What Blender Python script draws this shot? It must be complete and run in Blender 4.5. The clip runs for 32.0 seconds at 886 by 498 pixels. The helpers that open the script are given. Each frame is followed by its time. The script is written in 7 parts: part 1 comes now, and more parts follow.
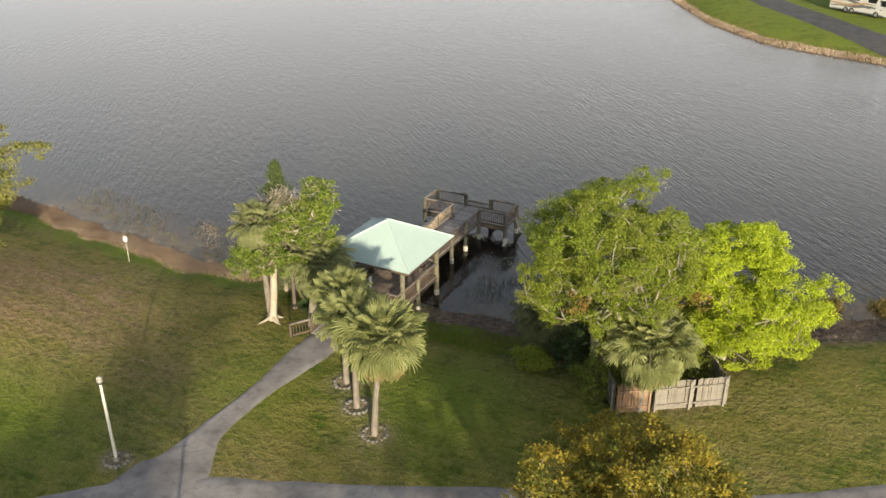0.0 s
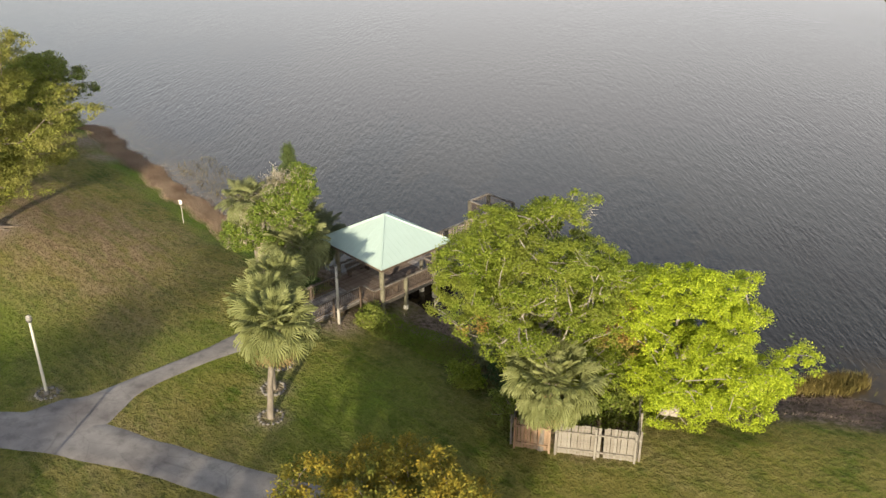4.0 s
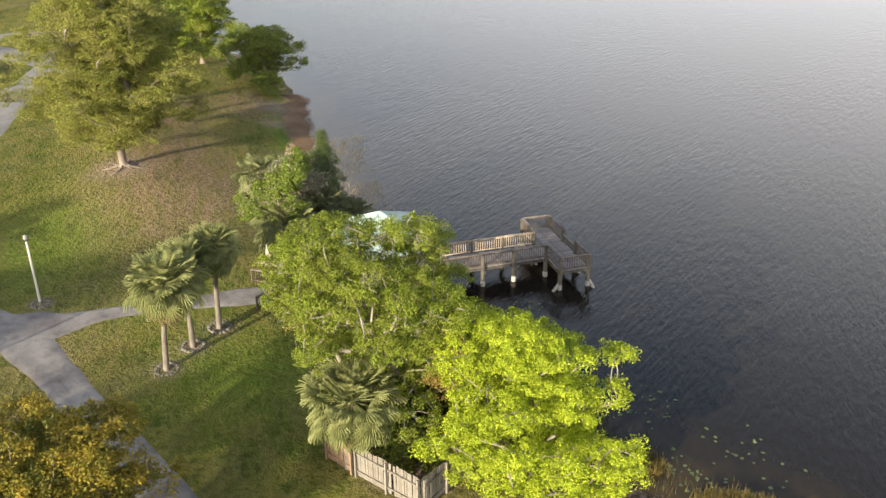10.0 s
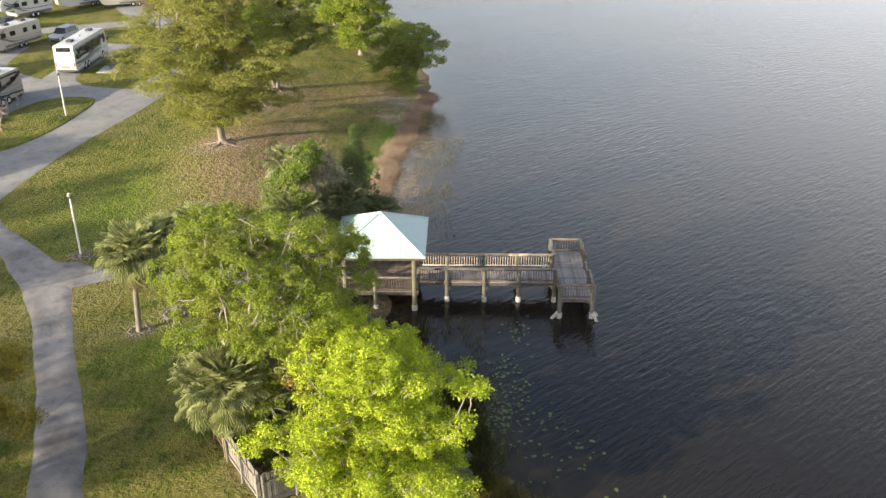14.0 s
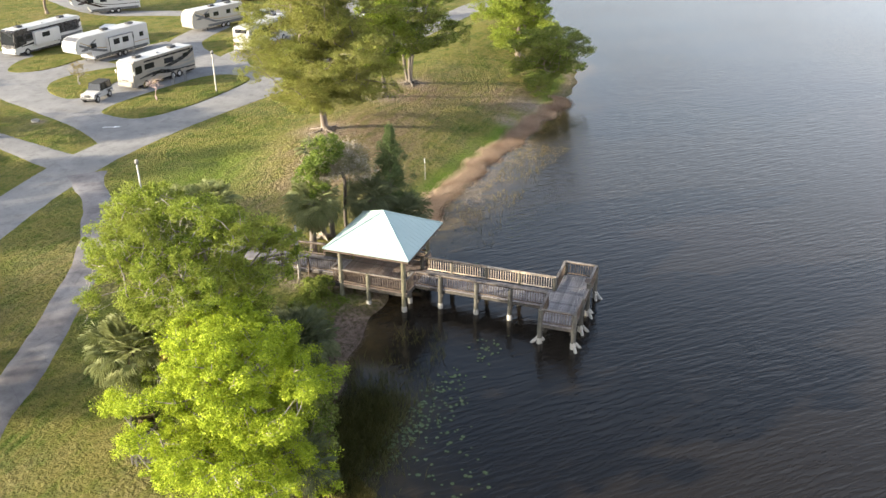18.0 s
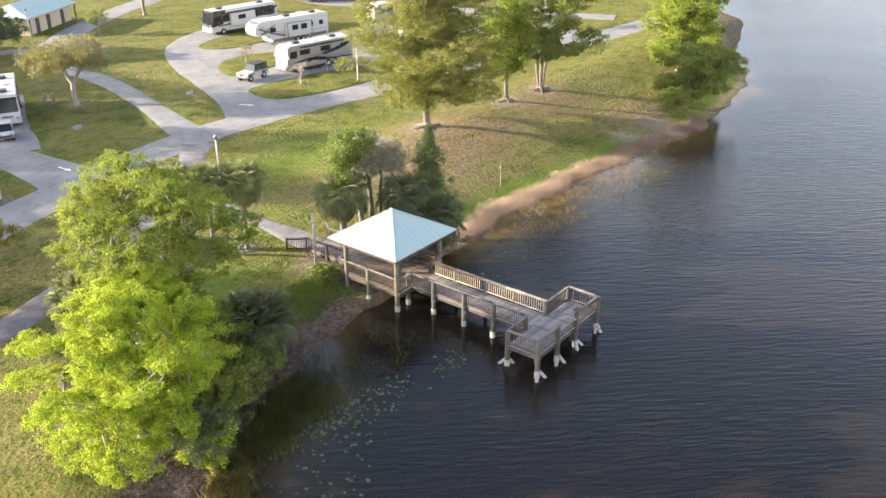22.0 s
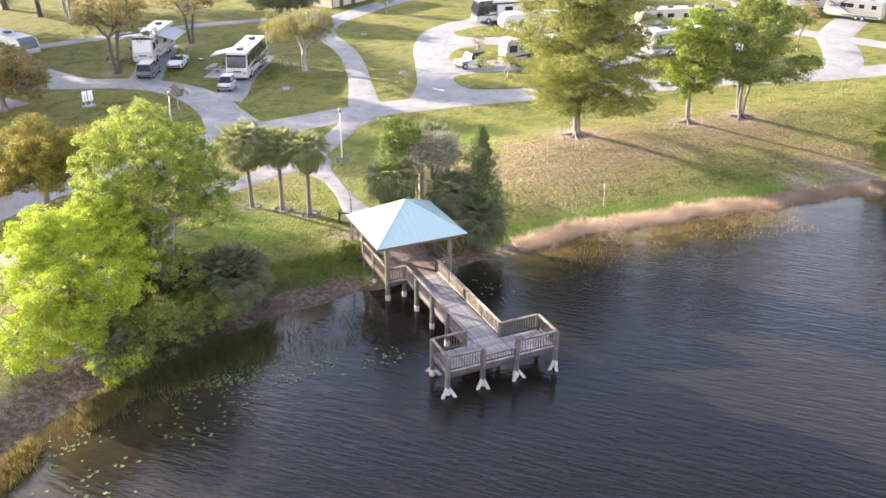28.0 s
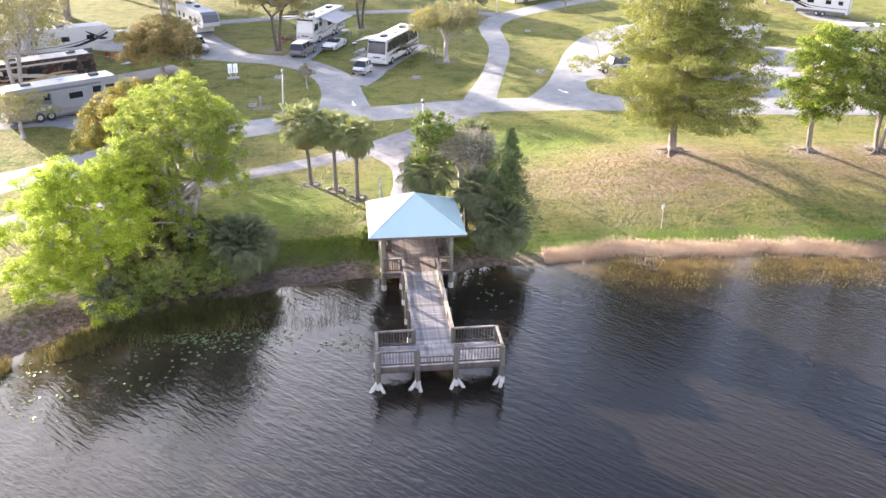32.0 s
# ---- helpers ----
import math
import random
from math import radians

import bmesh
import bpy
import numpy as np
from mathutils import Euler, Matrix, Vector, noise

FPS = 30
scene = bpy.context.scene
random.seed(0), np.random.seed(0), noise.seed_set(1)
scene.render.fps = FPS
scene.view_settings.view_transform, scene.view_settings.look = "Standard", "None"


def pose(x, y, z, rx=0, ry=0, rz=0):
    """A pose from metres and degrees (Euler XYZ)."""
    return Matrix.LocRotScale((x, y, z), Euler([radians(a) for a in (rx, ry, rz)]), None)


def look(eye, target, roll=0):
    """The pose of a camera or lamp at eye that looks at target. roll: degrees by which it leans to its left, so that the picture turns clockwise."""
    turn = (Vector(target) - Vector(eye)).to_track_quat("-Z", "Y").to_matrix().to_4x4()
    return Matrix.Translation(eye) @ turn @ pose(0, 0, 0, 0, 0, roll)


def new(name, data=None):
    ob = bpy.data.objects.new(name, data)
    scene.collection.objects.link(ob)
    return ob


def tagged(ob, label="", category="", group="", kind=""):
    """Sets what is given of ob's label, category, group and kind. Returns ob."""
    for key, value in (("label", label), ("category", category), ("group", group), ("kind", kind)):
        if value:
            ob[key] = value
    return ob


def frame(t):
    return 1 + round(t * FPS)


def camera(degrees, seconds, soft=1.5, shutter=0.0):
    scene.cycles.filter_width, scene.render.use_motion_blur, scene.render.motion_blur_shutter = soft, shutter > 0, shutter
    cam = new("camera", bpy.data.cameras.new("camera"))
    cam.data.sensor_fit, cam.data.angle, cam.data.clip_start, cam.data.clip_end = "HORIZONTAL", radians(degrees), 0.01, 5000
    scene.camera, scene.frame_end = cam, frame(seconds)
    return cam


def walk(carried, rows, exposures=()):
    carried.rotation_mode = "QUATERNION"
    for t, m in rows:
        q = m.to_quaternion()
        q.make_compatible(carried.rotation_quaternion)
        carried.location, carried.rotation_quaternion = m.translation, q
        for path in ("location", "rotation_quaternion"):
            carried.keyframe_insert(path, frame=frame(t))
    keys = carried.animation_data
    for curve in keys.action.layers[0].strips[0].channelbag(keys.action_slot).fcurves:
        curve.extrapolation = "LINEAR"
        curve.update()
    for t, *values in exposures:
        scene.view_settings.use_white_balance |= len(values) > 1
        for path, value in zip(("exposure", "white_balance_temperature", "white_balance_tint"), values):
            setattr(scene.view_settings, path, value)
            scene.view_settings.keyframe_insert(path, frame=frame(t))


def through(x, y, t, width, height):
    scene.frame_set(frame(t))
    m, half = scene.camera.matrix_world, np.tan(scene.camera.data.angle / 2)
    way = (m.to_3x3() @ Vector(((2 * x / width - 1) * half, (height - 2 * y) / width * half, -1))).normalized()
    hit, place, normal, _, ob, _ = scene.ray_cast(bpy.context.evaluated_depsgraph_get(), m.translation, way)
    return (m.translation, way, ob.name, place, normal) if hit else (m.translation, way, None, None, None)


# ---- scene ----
cam = camera(53.4, 32.0)
PATH = [
    (0.0, 27.243, -44.319, 27.917, 27.698, -26.055, -0.387),
    (0.5, 29.091, -43.186, 27.834, 30.025, -26.042, -0.400),
    (1.0, 30.874, -42.009, 27.702, 32.363, -25.933, -0.311),
    (1.5, 32.543, -40.750, 27.645, 34.610, -25.925, -0.259),
    (2.0, 34.182, -39.417, 27.605, 36.890, -25.903, -0.195),
    (2.5, 35.759, -38.027, 27.573, 39.183, -25.879, -0.195),
    (3.0, 37.326, -36.531, 27.568, 41.544, -25.898, -0.220),
    (3.5, 38.870, -34.951, 27.585, 43.935, -25.929, -0.244),
    (4.0, 40.349, -33.338, 27.609, 46.287, -25.963, -0.258),
    (4.5, 41.724, -31.739, 27.623, 48.533, -25.976, -0.243),
    (5.0, 42.975, -30.161, 27.628, 50.655, -25.955, -0.185),
    (5.5, 44.148, -28.497, 27.638, 52.819, -25.943, -0.132),
    (6.0, 45.262, -26.762, 27.560, 55.013, -25.916, -0.079),
    (6.5, 46.328, -24.950, 27.521, 57.282, -25.905, -0.084),
    (7.0, 47.310, -23.120, 27.530, 59.529, -25.922, -0.100),
    (7.5, 48.175, -21.403, 27.543, 61.578, -25.904, -0.060),
    (8.0, 49.046, -19.518, 27.593, 63.814, -25.927, -0.071),
    (8.5, 49.838, -17.625, 27.611, 66.055, -25.921, -0.065),
    (9.0, 50.535, -15.618, 27.632, 68.358, -25.955, -0.184),
    (9.5, 51.210, -13.637, 27.644, 70.605, -25.884, -0.139),
    (10.0, 51.826, -11.588, 27.669, 72.903, -25.884, -0.179),
    (10.5, 52.306, -9.497, 27.663, 75.222, -25.868, -0.294),
    (11.0, 52.637, -7.436, 27.601, 77.490, -25.796, -0.315),
    (11.5, 52.873, -5.364, 27.551, 79.755, -25.764, -0.331),
    (12.0, 53.077, -3.326, 27.629, 81.946, -25.785, -0.266),
    (12.5, 53.267, -1.236, 27.628, 84.206, -25.731, -0.250),
    (13.0, 53.388, 0.916, 27.708, 86.516, -25.774, -0.194),
    (13.5, 53.333, 3.035, 27.675, 88.822, -25.736, -0.166),
    (14.0, 53.236, 5.139, 27.711, 91.105, -25.743, -0.122),
    (14.5, 53.039, 7.287, 27.703, 93.454, -25.727, -0.177),
    (15.0, 52.773, 9.485, 27.753, 95.835, -25.763, -0.266),
    (15.5, 52.442, 11.704, 27.865, 98.244, -25.845, -0.358),
    (16.0, 52.036, 13.905, 27.992, 100.638, -25.929, -0.424),
    (16.5, 51.542, 16.053, 28.085, 102.992, -25.975, -0.452),
    (17.0, 50.948, 18.123, 28.113, 105.297, -25.958, -0.442),
    (17.5, 50.250, 20.142, 28.073, 107.598, -25.904, -0.458),
    (18.0, 49.480, 22.152, 28.067, 109.915, -25.877, -0.448),
    (18.5, 48.606, 24.111, 28.039, 112.247, -25.832, -0.508),
    (19.0, 47.655, 26.044, 28.023, 114.603, -25.788, -0.509),
    (19.5, 46.633, 27.916, 27.995, 116.933, -25.745, -0.470),
    (20.0, 45.558, 29.735, 27.956, 119.213, -25.697, -0.429),
    (20.5, 44.433, 31.477, 27.941, 121.464, -25.657, -0.333),
    (21.0, 43.267, 33.172, 27.925, 123.694, -25.631, -0.227),
    (21.5, 42.039, 34.909, 27.888, 126.006, -25.593, -0.298),
    (22.0, 40.716, 36.480, 27.873, 128.261, -25.608, -0.241),
    (22.5, 39.347, 38.038, 27.847, 130.526, -25.604, -0.176),
    (23.0, 37.912, 39.596, 27.811, 132.834, -25.552, -0.099),
    (23.5, 36.408, 41.063, 27.764, 135.093, -25.514, -0.046),
    (24.0, 34.869, 42.468, 27.729, 137.378, -25.484, 0.021),
    (24.5, 33.225, 43.801, 27.672, 139.658, -25.474, 0.055),
    (25.0, 31.553, 45.062, 27.559, 141.964, -25.409, 0.056),
    (25.5, 29.848, 46.260, 27.504, 144.207, -25.404, 0.130),
    (26.0, 28.068, 47.396, 27.484, 146.455, -25.432, 0.181),
    (26.5, 26.222, 48.466, 27.473, 148.727, -25.463, 0.192),
    (27.0, 24.330, 49.462, 27.454, 151.007, -25.495, 0.188),
    (27.5, 22.412, 50.376, 27.411, 153.277, -25.524, 0.193),
    (28.0, 20.480, 51.204, 27.341, 155.533, -25.537, 0.221),
    (28.5, 18.523, 51.955, 27.284, 157.793, -25.552, 0.250),
    (29.0, 16.540, 52.654, 27.241, 160.052, -25.576, 0.267),
    (29.5, 14.543, 53.255, 27.200, 162.295, -25.610, 0.294),
    (30.0, 12.495, 53.777, 27.173, 164.571, -25.622, 0.292),
    (30.5, 10.455, 54.210, 27.172, 166.819, -25.650, 0.331),
    (31.0, 8.411, 54.548, 27.140, 169.026, -25.700, 0.356),
    (31.5, 6.365, 54.790, 27.146, 171.251, -25.748, 0.367),
    (32.0, 4.322, 54.926, 27.155, 173.446, -25.794, 0.412),
]
walk(cam, [(t, pose(x, y, z, 90 + pitch, 0, yaw) @ pose(0, 0, 0, 0, 0, roll)) for t, x, y, z, yaw, pitch, roll in PATH],
     exposures=[(0, 1.08, 6450, 4), (6, 1.10, 6400, 6), (9, 1.34, 6350, 6.5), (13, 1.56, 6250, 6), (19, 2.0, 6050, 8), (25, 2.48, 6000, 13), (32, 2.72, 5720, 16.5)])

# ---- light ----
SUN_AZ = radians(141.8)
SUN_EL = radians(14.3)
world = bpy.data.worlds.new("sky")
scene.world = world
world.use_nodes = True
wn = world.node_tree
sky = wn.nodes.new("ShaderNodeTexSky")
sky.sky_type, sky.sun_disc = "NISHITA", False
sky.sun_elevation, sky.sun_rotation = SUN_EL, SUN_AZ
sky.dust_density, sky.air_density, sky.ozone_density = 4.0, 1.0, 1.5
back = wn.nodes["Background"]
back.inputs[1].default_value = 0.10
# added cloud bank, out of view: brightens the low sky lakeward, fading overhead
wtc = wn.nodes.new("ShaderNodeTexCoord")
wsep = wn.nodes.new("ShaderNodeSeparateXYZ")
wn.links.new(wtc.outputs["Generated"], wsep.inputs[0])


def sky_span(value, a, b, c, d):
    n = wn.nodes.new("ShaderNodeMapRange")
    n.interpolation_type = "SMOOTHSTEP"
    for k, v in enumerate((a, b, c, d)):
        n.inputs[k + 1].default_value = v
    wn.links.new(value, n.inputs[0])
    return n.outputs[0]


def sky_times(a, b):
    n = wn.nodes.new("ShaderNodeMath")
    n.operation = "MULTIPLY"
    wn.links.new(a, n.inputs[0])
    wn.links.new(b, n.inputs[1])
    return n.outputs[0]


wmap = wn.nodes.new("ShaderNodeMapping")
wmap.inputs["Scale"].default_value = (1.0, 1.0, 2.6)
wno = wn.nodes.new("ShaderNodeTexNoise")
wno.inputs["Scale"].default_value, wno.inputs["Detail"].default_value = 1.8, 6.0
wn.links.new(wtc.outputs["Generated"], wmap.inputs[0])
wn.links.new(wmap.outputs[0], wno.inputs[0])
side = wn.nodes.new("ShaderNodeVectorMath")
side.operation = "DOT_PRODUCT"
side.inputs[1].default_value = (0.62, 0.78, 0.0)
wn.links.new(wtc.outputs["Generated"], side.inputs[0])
# one-sided sky brightness, set for what the water reflects
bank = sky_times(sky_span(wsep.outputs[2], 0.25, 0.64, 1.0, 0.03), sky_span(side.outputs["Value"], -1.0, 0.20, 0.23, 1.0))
# brighter haze round the low sun
glow = wn.nodes.new("ShaderNodeVectorMath")
glow.operation = "DOT_PRODUCT"
glow.inputs[1].default_value = (math.sin(SUN_AZ), math.cos(SUN_AZ), 0.0)
wn.links.new(wtc.outputs["Generated"], glow.inputs[0])
haze = sky_times(sky_span(wsep.outputs[2], 0.35, 0.95, 1.0, 0.3), sky_span(glow.outputs["Value"], 0.45, 0.95, 0.0, 1.0))
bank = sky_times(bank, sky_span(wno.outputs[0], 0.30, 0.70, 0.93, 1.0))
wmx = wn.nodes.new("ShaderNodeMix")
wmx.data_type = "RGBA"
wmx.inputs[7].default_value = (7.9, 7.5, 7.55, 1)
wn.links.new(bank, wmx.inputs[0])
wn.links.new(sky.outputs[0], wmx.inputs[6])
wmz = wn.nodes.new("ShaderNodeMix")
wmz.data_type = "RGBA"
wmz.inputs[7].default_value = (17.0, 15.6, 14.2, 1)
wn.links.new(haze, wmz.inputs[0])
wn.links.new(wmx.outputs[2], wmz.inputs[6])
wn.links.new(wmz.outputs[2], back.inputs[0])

sun = new("sun", bpy.data.lights.new("sun", "SUN"))
sun.data.energy, sun.data.angle, sun.data.color = 5.0, radians(0.6), (1.0, 0.83, 0.60)
to_sun = Vector((math.sin(SUN_AZ) * math.cos(SUN_EL), math.cos(SUN_AZ) * math.cos(SUN_EL), math.sin(SUN_EL)))
sun.matrix_world = look(to_sun * 100, (0, 0, 0))


# ---- materials ----
class Nodes:
    def __init__(self, name):
        self.mat = bpy.data.materials.new(name)
        self.mat.use_nodes = True
        self.tree = self.mat.node_tree
        self.bsdf = self.tree.nodes["Principled BSDF"]
        self.out = self.tree.nodes["Material Output"]
        self.tc = self.tree.nodes.new("ShaderNodeTexCoord")

    def node(self, kind, **values):
        n = self.tree.nodes.new(kind)
        for key, value in values.items():
            n.inputs[key.replace("_", " ")].default_value = value
        return n

    def link(self, a, b):
        self.tree.links.new(a, b)

    def noise(self, scale, detail=4.0, rough=0.55, stretch=None, coord="Object", turn=0.0):
        n = self.node("ShaderNodeTexNoise", Scale=scale, Detail=detail, Roughness=rough)
        src = self.tc.outputs[coord]
        if stretch or turn:
            m = self.tree.nodes.new("ShaderNodeMapping")
            m.inputs["Scale"].default_value = stretch or (1, 1, 1)
            m.inputs["Rotation"].default_value = (0, 0, turn)
            self.link(src, m.inputs[0])
            src = m.outputs[0]
        self.link(src, n.inputs[0])
        return n.outputs[0]

    def ripple(self, scale, detail, rough, size, turn):
        """Noise drawn out along crests: size gives its length along and across them."""
        n = self.node("ShaderNodeTexNoise", Scale=scale, Detail=detail, Roughness=rough)
        m = self.tree.nodes.new("ShaderNodeMapping")
        m.vector_type = "TEXTURE"
        m.inputs["Scale"].default_value = (size[0], size[1], 1)
        m.inputs["Rotation"].default_value = (0, 0, turn)
        self.link(self.tc.outputs["Object"], m.inputs[0])
        self.link(m.outputs[0], n.inputs[0])
        return n.outputs[0]

    def span(self, value, a, b, c=0.0, d=1.0):
        n = self.tree.nodes.new("ShaderNodeMapRange")
        n.inputs[1].default_value, n.inputs[2].default_value = a, b
        n.inputs[3].default_value, n.inputs[4].default_value = c, d
        self.link(value, n.inputs[0])
        return n.outputs[0]

    def mix(self, fac, a, b, blend="MIX"):
        n = self.tree.nodes.new("ShaderNodeMix")
        n.data_type, n.blend_type = "RGBA", blend
        for socket, value in ((n.inputs[0], fac), (n.inputs[6], a), (n.inputs[7], b)):
            if isinstance(value, (int, float)):
                socket.default_value = value
            elif isinstance(value, tuple):
                socket.default_value = (*value[:3], 1)
            else:
                self.link(value, socket)
        return n.outputs[2]

    def math(self, op, a, b=0.0):
        n = self.tree.nodes.new("ShaderNodeMath")
        n.operation = op
        for socket, value in ((n.inputs[0], a), (n.inputs[1], b)):
            if isinstance(value, (int, float)):
                socket.default_value = value
            else:
                self.link(value, socket)
        return n.outputs[0]

    def attr(self, name):
        n = self.tree.nodes.new("ShaderNodeAttribute")
        n.attribute_name = name
        return n.outputs["Fac"]

    def random(self, island=False):
        if island:
            return self.tree.nodes.new("ShaderNodeNewGeometry").outputs["Random Per Island"]
        return self.tree.nodes.new("ShaderNodeObjectInfo").outputs["Random"]

    def bump(self, height, strength=0.3, distance=0.02):
        n = self.node("ShaderNodeBump", Strength=strength, Distance=distance)
        self.link(height, n.inputs["Height"])
        self.link(n.outputs[0], self.bsdf.inputs["Normal"])
        return n

    def done(self, color=None, rough=0.7, metal=0.0, spec=None):
        if color is not None:
            if isinstance(color, tuple):
                self.bsdf.inputs["Base Color"].default_value = (*color[:3], 1)
            else:
                self.link(color, self.bsdf.inputs["Base Color"])
        if isinstance(rough, (int, float)):
            self.bsdf.inputs["Roughness"].default_value = rough
        else:
            self.link(rough, self.bsdf.inputs["Roughness"])
        self.bsdf.inputs["Metallic"].default_value = metal
        if spec is not None:
            self.bsdf.inputs["Specular IOR Level"].default_value = spec
        return self.mat


def leaf_material(name, a, b, c, through=0.35, rough=0.55, patch=0.5, spec=0.14, each=False):
    n = Nodes(name)
    col = n.mix(n.random(True), a, b)
    if each:
        col = n.mix(0.6, col, n.mix(n.random(), a, b))
    col = n.mix(n.span(n.noise(patch, 3), 0.42, 0.68), col, c)
    n.done(col, rough, spec=spec)
    tr = n.tree.nodes.new("ShaderNodeBsdfTranslucent")
    n.link(col, tr.inputs[0])
    mx = n.tree.nodes.new("ShaderNodeMixShader")
    mx.inputs[0].default_value = through
    n.link(n.bsdf.outputs[0], mx.inputs[1])
    n.link(tr.outputs[0], mx.inputs[2])
    n.link(mx.outputs[0], n.out.inputs[0])
    return n.mat


def bark_material(name, a, b, scale=6.0):
    n = Nodes(name)
    f = n.noise(scale, 6, 0.65, (1, 1, 0.25))
    n.bump(f, 0.6, 0.04)
    return n.done(n.mix(n.span(f, 0.35, 0.65), a, b), 0.85)


def wood_material(name, a, b, c, grain=(1, 14, 14)):
    """Weathered timber: grain, bleached pieces, dark damp stains and streaks."""
    n = Nodes(name)
    f = n.noise(3.0, 6, 0.68, grain)
    col = n.mix(n.span(f, 0.32, 0.66), a, b)
    col = n.mix(n.span(n.random(), 0.0, 1.0, 0.0, 0.8), col, c)
    col = n.mix(n.span(n.noise(2.6, 5, 0.7), 0.47, 0.64, 0, 0.75), col, tuple(0.40 * v for v in a))
    col = n.mix(n.span(n.noise(7.0, 4, 0.7), 0.56, 0.70, 0, 0.5), col, tuple(1.35 * v for v in c))
    n.bump(f, 0.5, 0.014)
    return n.done(col, 0.85)


def paint_material(name, color, rough=0.35, dirt=0.12, metal=0.0, scale=1.5):
    n = Nodes(name)
    f = n.noise(scale, 5, 0.6)
    col = n.mix(n.span(f, 0.45, 0.8, 0, dirt * 2), color, tuple(0.55 * v + 0.02 for v in color))
    col = n.mix(n.span(n.noise(scale * 14, 3), 0.5, 0.8, 0, dirt), col, (0.2, 0.18, 0.15))
    return n.done(col, n.span(f, 0.3, 0.7, rough, min(1, rough + 0.15)), metal)


def lawn_material():
    n = Nodes("lawn")
    fine = n.noise(9.0, 4, 0.65)
    tuft = n.noise(2.6, 4, 0.6)
    mid = n.noise(0.62, 5, 0.62)
    big = n.noise(0.13, 5, 0.65)
    streak = n.noise(0.9, 5, 0.62, (0.35, 1.5, 1), turn=0.12)
    col = n.mix(n.span(big, 0.40, 0.60), (0.092, 0.128, 0.015), (0.178, 0.180, 0.033))
    col = n.mix(n.span(mid, 0.46, 0.58, 0, 0.75), col, (0.215, 0.185, 0.050))
    col = n.mix(n.span(streak, 0.48, 0.60, 0, 0.55), col, (0.245, 0.215, 0.070))
    col = n.mix(n.span(mid, 0.36, 0.46, 0.75, 0.0), col, (0.058, 0.100, 0.010))
    # mowing lines along the bank
    w = n.tree.nodes.new("ShaderNodeTexWave")
    w.bands_direction = "Y"
    w.inputs["Scale"].default_value, w.inputs["Distortion"].default_value = 0.55, 1.6
    w.inputs["Detail"].default_value, w.inputs["Detail Scale"].default_value = 2.0, 0.5
    n.link(n.tc.outputs["Object"], w.inputs[0])
    col = n.mix(n.span(w.outputs[1], 0.3, 0.9, 0, 0.28), col, (0.215, 0.20, 0.055))
    col = n.mix(n.span(tuft, 0.53, 0.68, 0.0, 0.42), col, (0.29, 0.26, 0.09))
    col = n.mix(n.span(tuft, 0.34, 0.46, 0.45, 0.0), col, (0.045, 0.062, 0.010))
    col = n.mix(n.math("MULTIPLY", n.attr("lush"), n.span(mid, 0.4, 0.58, 0.4, 0.9)), col, (0.142, 0.225, 0.022))
    dry = n.math("MULTIPLY", n.attr("dry"), n.span(streak, 0.38, 0.56, 0.45, 1.0))
    straw = n.mix(n.span(tuft, 0.36, 0.64), (0.205, 0.140, 0.082), (0.340, 0.250, 0.150))
    col = n.mix(dry, col, n.mix(n.span(mid, 0.5, 0.62, 0, 0.4), straw, (0.22, 0.19, 0.060)))
    mud = n.math("MULTIPLY", n.attr("mud"), n.span(tuft, 0.35, 0.58, 0.65, 1.1))
    col = n.mix(mud, col, n.mix(n.span(tuft, 0.40, 0.60), (0.095, 0.062, 0.050), (0.275, 0.200, 0.165)))
    sand = n.math("MULTIPLY", n.attr("sand"), n.span(tuft, 0.38, 0.58, 0.4, 1.0))
    col = n.mix(sand, col, n.mix(n.span(fine, 0.38, 0.62), (0.23, 0.172, 0.135), (0.43, 0.340, 0.270)))
    col = n.mix(n.span(fine, 0.48, 0.66, 0.0, 0.40), col, (0.046, 0.042, 0.012))
    col = n.mix(1.0, col, (0.91, 0.92, 0.93), "MULTIPLY")
    n.bump(n.math("ADD", fine, n.math("MULTIPLY", tuft, 2.5)), 1.0, 0.22)
    return n.done(col, 0.9, spec=0.1)


WIND = radians(-47.0)


def water_material():
    n = Nodes("lake_water")
    shallow = n.attr("shallow")
    bed = n.mix(n.span(n.noise(0.9, 5, 0.65), 0.35, 0.65), (0.118, 0.080, 0.030), (0.052, 0.038, 0.019))
    col = n.mix(shallow, (0.0150, 0.0122, 0.0092), bed)
    a = n.ripple(1.0, 3, 0.5, (1.5, 0.28), WIND)
    b = n.ripple(1.0, 2, 0.5, (0.55, 0.15), WIND + 0.25)
    c = n.noise(0.035, 3)
    wind = n.span(c, 0.35, 0.65, 0.45, 1.0)
    calm = n.span(n.attr("calm"), 0.0, 1.0, 1.0, 0.35)
    hgt = n.math("ADD", n.math("MULTIPLY", a, 1.0), n.math("MULTIPLY", b, 0.40))
    bp = n.bump(hgt, 1.0, 0.19)
    n.link(n.math("MULTIPLY", n.math("MULTIPLY", wind, calm), 0.34), bp.inputs["Strength"])
    n.bsdf.inputs["IOR"].default_value = 1.333
    return n.done(col, 0.06, spec=0.5)


